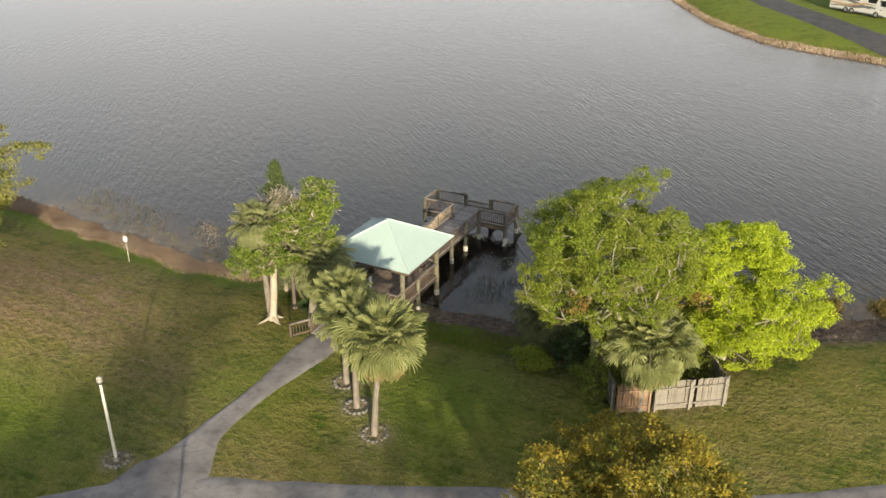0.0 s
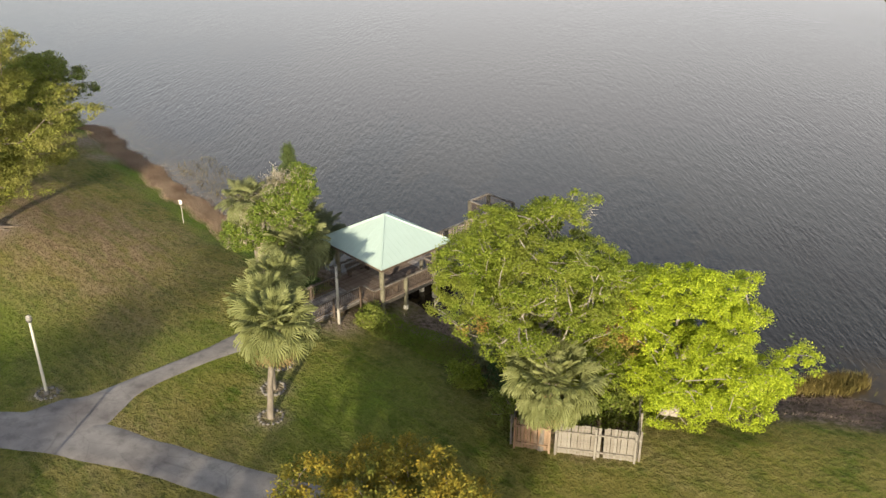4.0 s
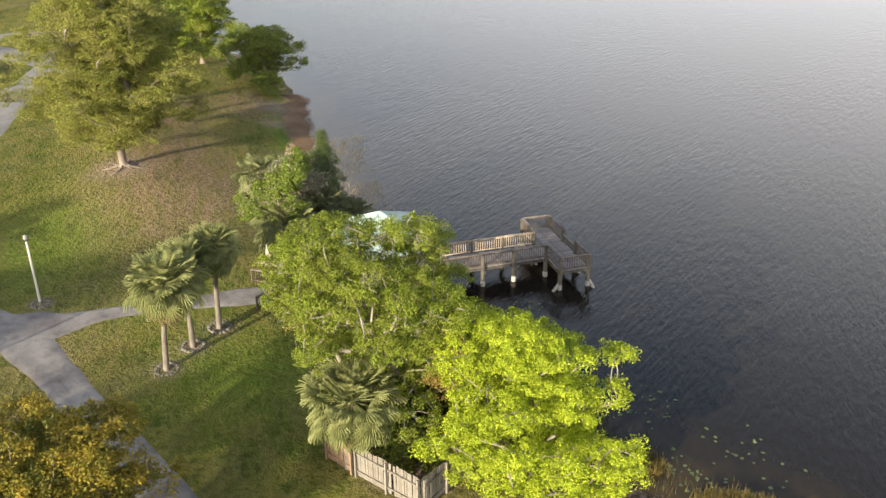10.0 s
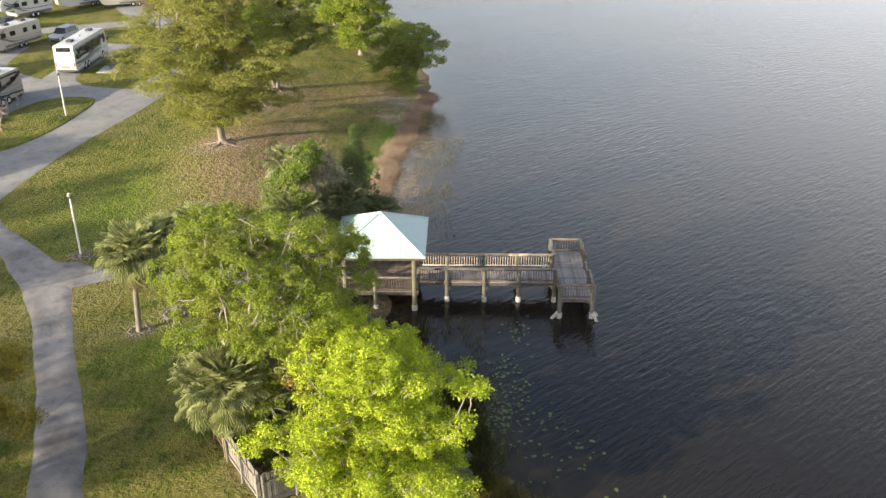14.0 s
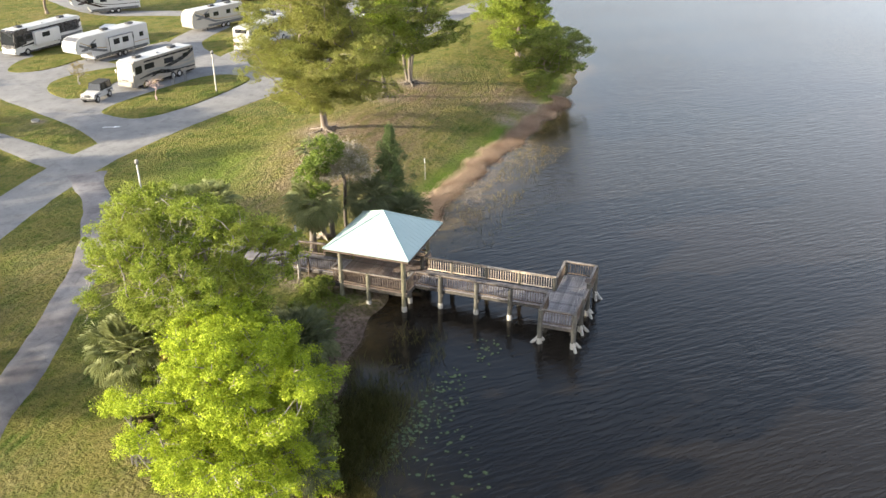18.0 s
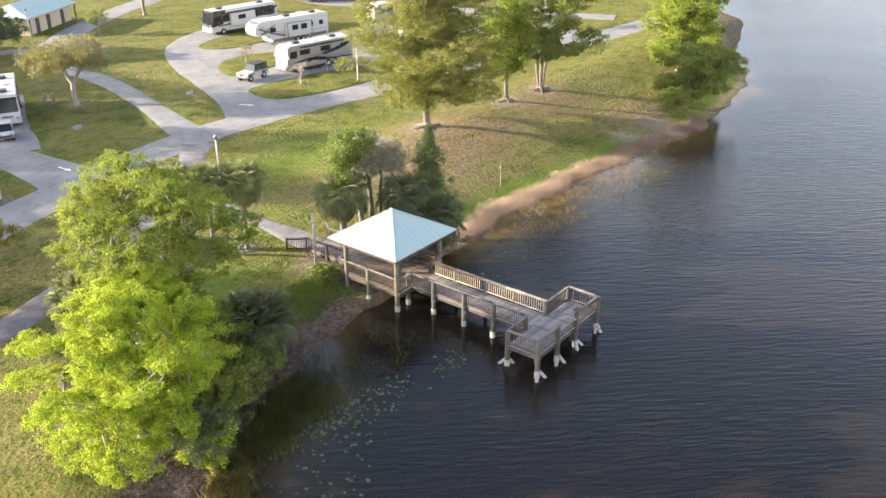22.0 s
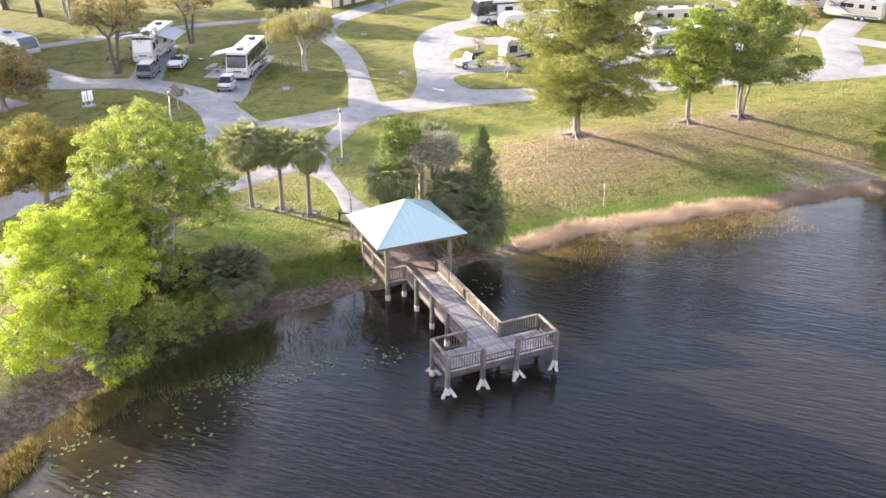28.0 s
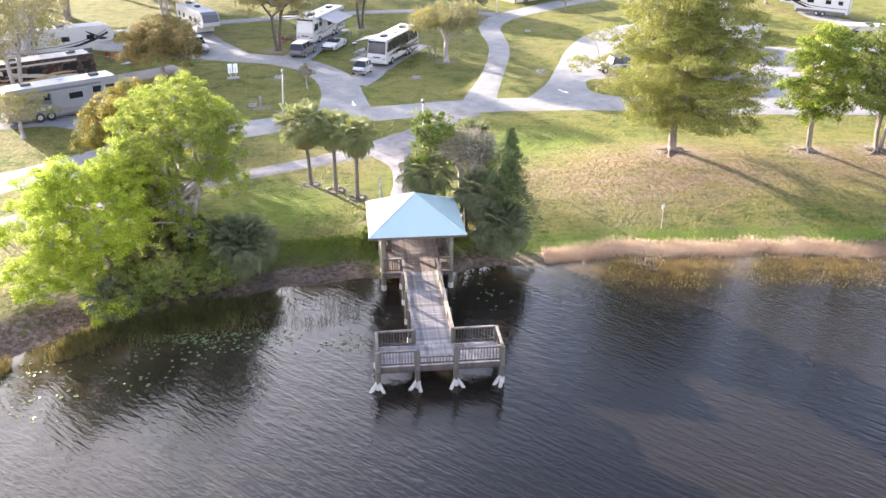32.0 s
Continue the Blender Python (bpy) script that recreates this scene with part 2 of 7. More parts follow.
def asphalt_material(name, a, b, crack=0.35):
    n = Nodes(name)
    f = n.noise(30.0, 5, 0.7)
    big = n.noise(0.35, 5, 0.6)
    col = n.mix(n.span(big, 0.35, 0.65), a, b)
    col = n.mix(n.span(f, 0.35, 0.75, 0, 0.35), col, tuple(0.5 * v for v in a))
    col = n.mix(n.span(n.noise(1.1, 6, 0.7), 0.50, 0.64, 0.0, 0.45), col, tuple(0.55 * v for v in a))
    v = n.tree.nodes.new("ShaderNodeTexVoronoi")
    v.feature = "DISTANCE_TO_EDGE"
    v.inputs["Scale"].default_value = 0.55
    n.link(n.tc.outputs["Object"], v.inputs[0])
    col = n.mix(n.span(v.outputs[0], 0.0, 0.012, crack, 0.0), col, (0.05, 0.048, 0.045))
    n.bump(f, 0.3, 0.01)
    return n.done(col, 0.9, spec=0.2)


M_LAWN, M_WATER = lawn_material(), water_material()
M_ROAD = asphalt_material("road_asphalt", (0.208, 0.201, 0.197), (0.264, 0.256, 0.248), 0.2)
M_PATH = asphalt_material("path_asphalt", (0.145, 0.132, 0.135), (0.285, 0.268, 0.262), 0.3)
M_DARKROAD = asphalt_material("dark_asphalt", (0.055, 0.054, 0.058), (0.085, 0.083, 0.086), 0.1)
M_CONC = asphalt_material("pad_concrete", (0.29, 0.28, 0.265), (0.36, 0.35, 0.33), 0.1)
M_DECK = wood_material("deck_boards", (0.115, 0.102, 0.10), (0.215, 0.196, 0.194), (0.33, 0.305, 0.30), (1, 12, 12))
M_PLANKIN = wood_material("sheltered_boards", (0.105, 0.073, 0.056), (0.185, 0.137, 0.110), (0.235, 0.190, 0.165), (1, 12, 12))
M_RAIL = wood_material("rail_timber", (0.044, 0.029, 0.020), (0.088, 0.060, 0.042), (0.108, 0.084, 0.066), (3, 3, 1))
# newer, lighter rail timber; the sunlight on that rail is also in its colour
M_NEWRAIL_LIT = wood_material("newer_timber_sunlit", (0.29, 0.21, 0.14), (0.43, 0.335, 0.235), (0.47, 0.40, 0.315), (3, 3, 1))
M_CAP = wood_material("cap_timber", (0.095, 0.076, 0.064), (0.165, 0.140, 0.122), (0.215, 0.195, 0.178), (1, 9, 9))
M_PILE = wood_material("pile_timber", (0.045, 0.041, 0.031), (0.090, 0.083, 0.064), (0.110, 0.102, 0.085), (10, 10, 1))
M_JOIST = wood_material("joist_timber", (0.030, 0.026, 0.021), (0.062, 0.053, 0.044), (0.085, 0.075, 0.065), (1, 9, 9))
M_POST = wood_material("post_timber", (0.090, 0.084, 0.052), (0.150, 0.140, 0.088), (0.145, 0.136, 0.10), (10, 10, 1))
M_BLEACH = wood_material("bleached_timber", (0.27, 0.25, 0.21), (0.36, 0.34, 0.30), (0.40, 0.385, 0.355), (9, 9, 1))
M_FENCE = wood_material("fence_boards", (0.115, 0.10, 0.083), (0.185, 0.163, 0.136), (0.21, 0.195, 0.17), (12, 12, 1))
M_FENCE2 = wood_material("fence_boards_red", (0.18, 0.105, 0.060), (0.25, 0.15, 0.088), (0.26, 0.19, 0.13), (12, 12, 1))
M_ROOF = paint_material("roof_metal", (0.335, 0.425, 0.408), 0.42, 0.05)
M_WHITE = paint_material("white_gelcoat", (0.455, 0.447, 0.43), 0.3, 0.10)
M_CREAM = paint_material("cream_gelcoat", (0.36, 0.335, 0.285), 0.3, 0.10)
M_SILVER = paint_material("silver_gelcoat", (0.205, 0.202, 0.197), 0.25, 0.08)
M_BLACK = paint_material("black_gelcoat", (0.015, 0.015, 0.018), 0.2, 0.05)
M_BROWN = paint_material("maroon_gelcoat", (0.032, 0.018, 0.016), 0.2, 0.06)
M_GOLD = paint_material("gold_stripe", (0.30, 0.22, 0.12), 0.3, 0.05)
M_SHADE = paint_material("sunshade_foil", (0.62, 0.62, 0.60), 0.4, 0.04)
M_TAUPE = paint_material("taupe_gelcoat", (0.285, 0.255, 0.215), 0.3, 0.10)
M_GREY = paint_material("grey_stripe", (0.10, 0.10, 0.105), 0.3, 0.05)
M_DARKCAR = paint_material("car_grey", (0.16, 0.155, 0.145), 0.25, 0.06)
M_CARSILVER = paint_material("car_silver", (0.36, 0.375, 0.385), 0.25, 0.05)
M_RED = paint_material("car_red", (0.25, 0.03, 0.025), 0.3, 0.05)
M_GLASS = paint_material("tinted_glass", (0.012, 0.014, 0.017), 0.06, 0.02)
M_RUBBER = paint_material("tyre_rubber", (0.02, 0.02, 0.02), 0.85, 0.1)
M_CHROME = paint_material("wheel_alloy", (0.55, 0.55, 0.55), 0.3, 0.05, 0.9)
M_PLASTIC = paint_material("dark_plastic", (0.05, 0.05, 0.052), 0.6, 0.1)
M_LAMP = paint_material("lamp_glass", (0.20, 0.19, 0.17), 0.3, 0.15)
M_POLE = paint_material("pole_paint", (0.44, 0.42, 0.36), 0.55, 0.12, scale=4.0)
M_POLEGREY = wood_material("grey_pole", (0.32, 0.29, 0.25), (0.42, 0.39, 0.34), (0.45, 0.43, 0.40), (10, 10, 1))
M_AWN = paint_material("awning_cloth", (0.30, 0.30, 0.31), 0.8, 0.15)
M_STONE = asphalt_material("ring_stone", (0.14, 0.13, 0.12), (0.23, 0.215, 0.20), 0.0)
M_WALL = paint_material("block_wall", (0.50, 0.42, 0.31), 0.8, 0.15)
M_SIGN = paint_material("sign_white", (0.78, 0.78, 0.76), 0.4, 0.06)
M_BARK = bark_material("bark_brown", (0.13, 0.10, 0.075), (0.26, 0.21, 0.165))
M_BARKPALE = bark_material("bark_pale", (0.10, 0.084, 0.068), (0.19, 0.163, 0.135))
M_BARKLIMB = bark_material("bark_pale_limb", (0.17, 0.148, 0.122), (0.31, 0.278, 0.238))
M_BARKROOT = bark_material("bark_rooted", (0.085, 0.066, 0.052), (0.23, 0.19, 0.155), 4.0)
M_BARKDARK = bark_material("bark_dark", (0.055, 0.044, 0.036), (0.115, 0.095, 0.078))
M_BARKPALM = bark_material("bark_palm", (0.10, 0.085, 0.07), (0.185, 0.16, 0.133), 9.0)
M_BARKWHITE = bark_material("bark_white", (0.25, 0.21, 0.165), (0.37, 0.32, 0.26))
M_TWIG = bark_material("twig_grey", (0.21, 0.185, 0.165), (0.33, 0.30, 0.275))
M_TWIGTAN = bark_material("twig_tan", (0.27, 0.235, 0.185), (0.42, 0.375, 0.31))
M_TWIGPINK = bark_material("twig_pink", (0.30, 0.22, 0.20), (0.44, 0.34, 0.31))
L_TALL = leaf_material("leaf_olive_green", (0.088, 0.138, 0.015), (0.375, 0.440, 0.066), (0.256, 0.282, 0.054), 0.57)
L_YELLOW = leaf_material("leaf_yellow_green", (0.165, 0.238, 0.012), (0.530, 0.600, 0.050), (0.28, 0.345, 0.026), 0.36)
L_GREEN = leaf_material("leaf_green", (0.075, 0.108, 0.018), (0.235, 0.275, 0.052), (0.19, 0.210, 0.048), 0.33)
L_DARK = leaf_material("leaf_dark_green", (0.035, 0.065, 0.024), (0.062, 0.10, 0.036), (0.07, 0.10, 0.035), 0.25)
L_OAK = leaf_material("leaf_grey_green", (0.080, 0.100, 0.045), (0.150, 0.170, 0.080), (0.12, 0.135, 0.06), 0.3)
L_CONIFER = leaf_material("leaf_conifer", (0.060, 0.095, 0.030), (0.105, 0.140, 0.048), (0.10, 0.125, 0.045), 0.3)
L_FEATHER = leaf_material("leaf_feathery", (0.125, 0.148, 0.026), (0.305, 0.312, 0.070), (0.225, 0.215, 0.065), 0.35)
L_ORANGE = leaf_material("leaf_orange_green", (0.205, 0.165, 0.058), (0.345, 0.240, 0.085), (0.175, 0.165, 0.060), 0.35, patch=0.9)
L_GOLD = leaf_material("leaf_olive_gold", (0.185, 0.168, 0.028), (0.375, 0.270, 0.036), (0.120, 0.138, 0.028), 0.35, patch=0.9)
L_TAN = leaf_material("leaf_tan", (0.24, 0.19, 0.07), (0.31, 0.24, 0.09), (0.20, 0.19, 0.06), 0.35)
L_YELTAN = leaf_material("leaf_yellow_tan", (0.20, 0.185, 0.050), (0.31, 0.27, 0.080), (0.19, 0.19, 0.06), 0.35)
L_GREYISH = leaf_material("leaf_grey", (0.165, 0.150, 0.085), (0.270, 0.240, 0.150), (0.16, 0.16, 0.07), 0.35)
L_PALM = leaf_material("palm_frond", (0.110, 0.130, 0.040), (0.330, 0.345, 0.150), (0.20, 0.210, 0.078), 0.33, 0.55, spec=0.18, each=True)
L_PALMDARK = leaf_material("palm_frond_dark", (0.072, 0.085, 0.038), (0.215, 0.228, 0.122), (0.135, 0.150, 0.070), 0.3, 0.55, spec=0.18, each=True)
L_PALMMID = leaf_material("palm_frond_grey", (0.095, 0.112, 0.042), (0.280, 0.295, 0.135), (0.175, 0.185, 0.075), 0.3, 0.55, spec=0.18, each=True)
L_PALMDEAD = leaf_material("palm_frond_dead", (0.26, 0.17, 0.085), (0.36, 0.26, 0.14), (0.22, 0.15, 0.08), 0.2, 0.8)
L_GRASS = leaf_material("bank_grass_blade", (0.13, 0.20, 0.02), (0.20, 0.27, 0.04), (0.19, 0.20, 0.05), 0.35, 0.6)
L_REED = leaf_material("reed_dead", (0.53, 0.405, 0.300), (0.74, 0.600, 0.465), (0.42, 0.300, 0.220), 0.45, 0.8, 0.35)
L_LITTER = leaf_material("bank_litter", (0.175, 0.128, 0.106), (0.35, 0.275, 0.228), (0.13, 0.095, 0.076), 0.3, 0.85)
L_SEDGE = leaf_material("sedge_olive", (0.105, 0.105, 0.032), (0.19, 0.175, 0.062), (0.075, 0.078, 0.024), 0.25, 0.7)
L_SEDGEGOLD = leaf_material("sedge_gold", (0.175, 0.140, 0.045), (0.27, 0.215, 0.075), (0.115, 0.105, 0.032), 0.25, 0.7)
L_GLOSSY = leaf_material("leaf_glossy_green", (0.050, 0.085, 0.012), (0.235, 0.290, 0.048), (0.12, 0.165, 0.030), 0.3, 0.5, spec=0.18)
L_RUSSET = leaf_material("leaf_russet", (0.16, 0.12, 0.035), (0.34, 0.16, 0.05), (0.20, 0.20, 0.05), 0.3)
L_LILY = leaf_material("lily_pad", (0.085, 0.125, 0.045), (0.15, 0.18, 0.085), (0.09, 0.11, 0.045), 0.05, 0.3)


# ---- mesh building ----
class Build:
    """Collects vertices and faces for one mesh."""

    def __init__(self):
        self.v, self.f = [], []

    def add(self, verts, faces, m=None):
        k = len(self.v)
        self.v += [tuple(m @ Vector(p)) for p in verts] if m else [tuple(p) for p in verts]
        self.f += [tuple(i + k for i in face) for face in faces]
        return self

    def box(self, c, s, m=None, bevel=0.0):
        x, y, z = (d / 2 for d in s)
        cx, cy, cz = c
        if bevel:
            b = min(bevel, x * 0.45, y * 0.45, z * 0.45)
            ring = [(-x + b, -y), (x - b, -y), (x, -y + b), (x, y - b), (x - b, y), (-x + b, y), (-x, y - b), (-x, -y + b)]
            inner = [(px * (1 - b / x), py * (1 - b / y)) for px, py in ring]
            levels = [(-z, inner), (-z + b, ring), (z - b, ring), (z, inner)]
            vs = [(cx + px, cy + py, cz + zz) for zz, loop in levels for px, py in loop]
            fs = [tuple(range(7, -1, -1)), tuple(range(24, 32))]
            fs += [(r * 8 + i, r * 8 + (i + 1) % 8, r * 8 + 8 + (i + 1) % 8, r * 8 + 8 + i) for r in range(3) for i in range(8)]
            return self.add(vs, fs, m)
        vs = [(cx + a * x, cy + b_ * y, cz + c_ * z) for a in (-1, 1) for b_ in (-1, 1) for c_ in (-1, 1)]
        return self.add(vs, [(0, 1, 3, 2), (4, 6, 7, 5), (0, 4, 5, 1), (2, 3, 7, 6), (0, 2, 6, 4), (1, 5, 7, 3)], m)

    def tube(self, pts, radii, n=8, cap=True):
        pts = [Vector(p) for p in pts]
        vs, fs = [], []
        for i, p in enumerate(pts):
            d = pts[min(i + 1, len(pts) - 1)] - pts[max(i - 1, 0)]
            d = d.normalized() if d.length > 1e-6 else Vector((0, 0, 1))
            a = d.cross(Vector((0.31, 0.95, 0.05)) if abs(d.z) > 0.9 else Vector((0, 0, 1))).normalized()
            b = d.cross(a)
            for j in range(n):
                t = 2 * math.pi * j / n
                vs.append(p + (a * math.cos(t) + b * math.sin(t)) * radii[i])
        for i in range(len(pts) - 1):
            for j in range(n):
                k = (j + 1) % n
                fs.append((i * n + j, i * n + k, i * n + n + k, i * n + n + j))
        if cap:
            fs += [tuple(range(n - 1, -1, -1)), tuple(range(len(pts) * n - n, len(pts) * n))]
        return self.add(vs, fs)

    def prism(self, outline, y0, y1, inset=0.0):
        """An outline in x and z drawn out along y; inset narrows it towards the top."""
        zs = [p[1] for p in outline]
        lo, hi = min(zs), max(zs)
        vs = []
        for y in (y0, y1):
            for x, z in outline:
                k = inset * (z - lo) / (hi - lo) * (1 if y < 0 else -1)
                vs.append((x, y + k, z))
        n = len(outline)
        fs = [(i, (i + 1) % n, n + (i + 1) % n, n + i) for i in range(n)]
        fs += [tuple(range(n - 1, -1, -1)), tuple(range(n, 2 * n))]
        return self.add(vs, fs)

    def ball(self, c, r, n=10, m=6, squash=1.0):
        vs = [(c[0], c[1], c[2] - r * squash)]
        for i in range(1, m):
            t = math.pi * i / m
            for j in range(n):
                a = 2 * math.pi * j / n
                vs.append((c[0] + r * math.sin(t) * math.cos(a), c[1] + r * math.sin(t) * math.sin(a), c[2] - r * squash * math.cos(t)))
        vs.append((c[0], c[1], c[2] + r * squash))
        fs = [(0, 1 + (j + 1) % n, 1 + j) for j in range(n)]
        for i in range(m - 2):
            fs += [(1 + i * n + j, 1 + i * n + (j + 1) % n, 1 + i * n + n + (j + 1) % n, 1 + i * n + n + j) for j in range(n)]
        k = 1 + (m - 2) * n
        fs += [(k + j, k + (j + 1) % n, len(vs) - 1) for j in range(n)]
        return self.add(vs, fs)

    def mesh(self, name, mat, smooth=False):
        me = bpy.data.meshes.new(name)
        me.from_pydata(self.v, [], self.f)
        me.materials.append(mat)
        if smooth:
            me.polygons.foreach_set("use_smooth", [True] * len(me.polygons))
        me.update()
        return me


def part(name, mesh, parent, label="", at=None):
    """Links a mesh as one object under a thing or a part; at: its pose within the thing."""
    ob = new(name, mesh)
    ob.parent = parent
    if at is not None:
        ob.matrix_local = at
    if label:
        ob["label"] = label
    return ob


def thing(name, m, label, category, group="", kind=""):
    ob = new(name)
    ob.matrix_world = m
    ob.empty_display_size = 0.3
    return tagged(ob, label, category, group, kind)


def quads(name, verts, mat, per=4):
    """A mesh of loose faces of per corners each, out of an array."""
    me = bpy.data.meshes.new(name)
    n = len(verts) // per
    me.vertices.add(n * per)
    me.vertices.foreach_set("co", np.ascontiguousarray(verts, dtype=np.float32).ravel())
    me.loops.add(n * per)
    me.loops.foreach_set("vertex_index", np.arange(n * per, dtype=np.int32))
    me.polygons.add(n)
    me.polygons.foreach_set("loop_start", np.arange(0, n * per, per, dtype=np.int32))
    me.materials.append(mat)
    me.update(calc_edges=True)
    return me


# ---- the lie of the land ----
SHORE_X = [-420, -120, -80, -73, -67, -54, -48, -44, -34, -23, -15, -9.5, -3, 3.5, 6, 10, 13.5, 17, 20, 23, 26, 30, 45, 70, 120, 420]
SHORE_Y = [-90, -28, -7, -2.8, -0.4, 1.6, 2.0, 1.4, 0.3, -0.9, -1.4, -0.7, 0.1, 0.5, 1.0, 1.7, 2.5, 4.1, 5.4, 7.2, 9.8, 13, 25, 45, 80, 110]
FAR_X = [-420, -60, -25, -11, -1, 9.5, 17, 26, 50, 75, 120, 420]
FAR_Y = [430, 205, 140, 117, 100, 89, 86, 83, 72, 63, 75, 100]
WATER = -1.35


def shore(x):
    return np.interp(x, SHORE_X, SHORE_Y) + 0.35 * np.sin(x * 0.9) * np.sin(x * 0.37 + 1)


def step(v):
    v = np.clip(v, 0, 1)
    return v * v * (3 - 2 * v)


def height(x, y):
    """The height of the ground."""
    x, y = np.asarray(x, float), np.asarray(y, float)
    near = shore(x) - y
    far = y - np.interp(x, FAR_X, FAR_Y)
    inland = np.maximum(near, far)
    bank = np.interp(inland, [-9, -4, 0, 2, 3.5, 5, 8, 12], [-3.4, -2.3, -1.35, -1.10, -0.76, -0.46, -0.11, 0.0])
    z = bank + 0.4 * step((-y - 19) / 10)
    z = z + 1.05 * np.exp(-((y + 15.8) / 6.0) ** 2) * step((-x - 9) / 12)
    return z


def ground_z(x, y):
    return float(height(x, y))


def spread(lo, hi, fine, ends, grow=1.22):
    inner = list(np.arange(lo, hi + 1e-6, fine))
    step_, v = fine, hi
    right, left = [], []
    while v < ends:
        step_ *= grow
        v += step_
        right.append(v)
    step_, v = fine, lo
    while v > -ends:
        step_ *= grow
        v -= step_
        left.append(v)
    return np.array(left[::-1] + inner + right)


def field(x, y, scale, seed=0.0):
    return np.array([noise.noise((a * scale + seed, b * scale - seed, seed)) for a, b in zip(x, y)])


def sheet(name, xs, ys, zfun, mat, attrs):
    gx, gy = np.meshgrid(xs, ys)
    x, y = gx.ravel(), gy.ravel()
    nx, ny = len(xs), len(ys)
    idx = np.arange(nx * ny).reshape(ny, nx)
    f = np.stack([idx[:-1, :-1], idx[:-1, 1:], idx[1:, 1:], idx[1:, :-1]], -1).reshape(-1, 4)
    me = bpy.data.meshes.new(name)
    me.from_pydata(np.stack([x, y, zfun(x, y)], -1).tolist(), [], f.tolist())
    me.materials.append(mat)
    me.polygons.foreach_set("use_smooth", [True] * len(me.polygons))
    for key, values in attrs(x, y).items():
        a = me.attributes.new(key, "FLOAT", "POINT")
        a.data.foreach_set("value", np.ascontiguousarray(values, dtype=np.float32))
    me.update()
    return new(name, me)


SPOTS = [(7.46, -14.22, 0.9), (5.42, -12.67, 0.9), (3.7, -11.03, 0.9), (-2.57, -21.7, 0.8), (-24.4, -16.8, 2.6), (-36.5, -15.6, 2.0),
         (-42.8, -15.2, 2.0), (-34.5, -35.7, 0.8), (10.7, -33.3, 0.9), (2.0, -5.6, 1.6), (-44.5, -1.2, 2.6), (-38.5, -2.0, 1.6), (-29.3, -40, 0.8),
         (13.1, -35.5, 1.0), (-4, -46, 0.8), (12, -47, 0.9), (-19, -47, 0.8), (13, -61, 1.6), (1.6, -74, 1.4), (-8.4, -53.4, 1.3)]


def ground_marks(x, y):
    near = shore(x) - y
    n1, n2 = field(x, y, 0.22, 3.0), field(x, y, 0.07, 9.0)
    dry = 1.25 * np.exp(-(((x + 22) / 14) ** 2 + ((y + 12.5) / 5.8) ** 2))
    dry = np.maximum(dry, 0.85 * np.exp(-(((x + 41) / 9) ** 2 + ((y + 13) / 4.5) ** 2)))
    dry = np.maximum(dry, 0.55 * np.exp(-(((x + 9) / 7) ** 2 + ((y + 14.5) / 4) ** 2)))
    dry = np.maximum(dry, 0.7 * np.exp(-(((x + 46) / 7) ** 2 + ((y + 4) / 4) ** 2)))
    dry = np.clip(dry + 0.35 * n1 + np.clip(n2, 0, 1) * 0.5, 0, 1)
    right = step((x - 1) / 4)
    mud = right * step((4.2 + 1.3 * step((x - 18) / 6) - near) / 2.0) + (1 - right) * step((0.5 - near) / 0.5) * 0.7
    mud = np.maximum(mud, np.exp(-(((x - 19.3) / 2.4) ** 2 + ((y + 3.4) / 2.3) ** 2) ** 2))
    mud = np.maximum(mud, 0.75 * np.exp(-(((x - 12.2) / 2.2) ** 2 + ((y + 1.8) / 3.0) ** 2)))
    mud = np.maximum(mud, 0.8 * np.exp(-((x / 3.0) ** 2 + ((y + 2.5) / 3.2) ** 2) ** 2))
    mud = np.maximum(mud, np.exp(-(((x + 4.2) / 4.6) ** 2 + ((near - 0.4) / 2.2) ** 2) ** 2))
    mud = mud * step((near + 9) / 2)
    lush = step((near - 1.4) / 0.6) * step((4.4 - near) / 2.4) * 1.3
    lush = np.maximum(lush, 0.9 * np.exp(-(((x - 9.5) / 4.5) ** 2 + ((y + 10) / 5.5) ** 2)))
    lush = np.maximum(lush, 0.6 * np.exp(-(((x + 1) / 4.0) ** 2 + ((y + 14) / 4.0) ** 2)))
    lush = np.maximum(lush, 0.8 * np.exp(-(((x + 12) / 10) ** 2 + ((y + 22) / 4.5) ** 2)))
    lush = np.maximum(lush, 0.7 * np.exp(-(((x - 4) / 4) ** 2 + ((y + 70) / 9) ** 2)))
    far = y - np.interp(x, FAR_X, FAR_Y)
    lush = np.maximum(lush, 0.75 * step((far - 2) / 2))
    dry = dry * (1 - step((far - 1) / 2))
    sand = np.zeros_like(x)
    for sx, sy, r in SPOTS:
        sand = np.maximum(sand, np.exp(-(((x - sx) ** 2 + (y - sy) ** 2) / r ** 2) ** 1.5))
    sand = np.maximum(sand, (1 - right) * 0.85 * step(1 - abs(near - 0.9) / 1.1))
    return {"dry": dry, "mud": np.clip(mud + 0.2 * n1 * (mud > 0.05), 0, 1), "lush": np.clip(lush + 0.3 * n1, 0, 1), "sand": sand}


GX, GY = spread(-86, 34, 0.6, 450), spread(-78, 17, 0.55, 450)
GY = np.unique(np.concatenate([GY, np.arange(54.0, 150.0, 1.9)]))
ground = sheet("ground", GX, GY, height, M_LAWN, ground_marks)
tagged(ground, "mown lawn with dry brown patches sloping to the lake", "lawn", kind="structure")


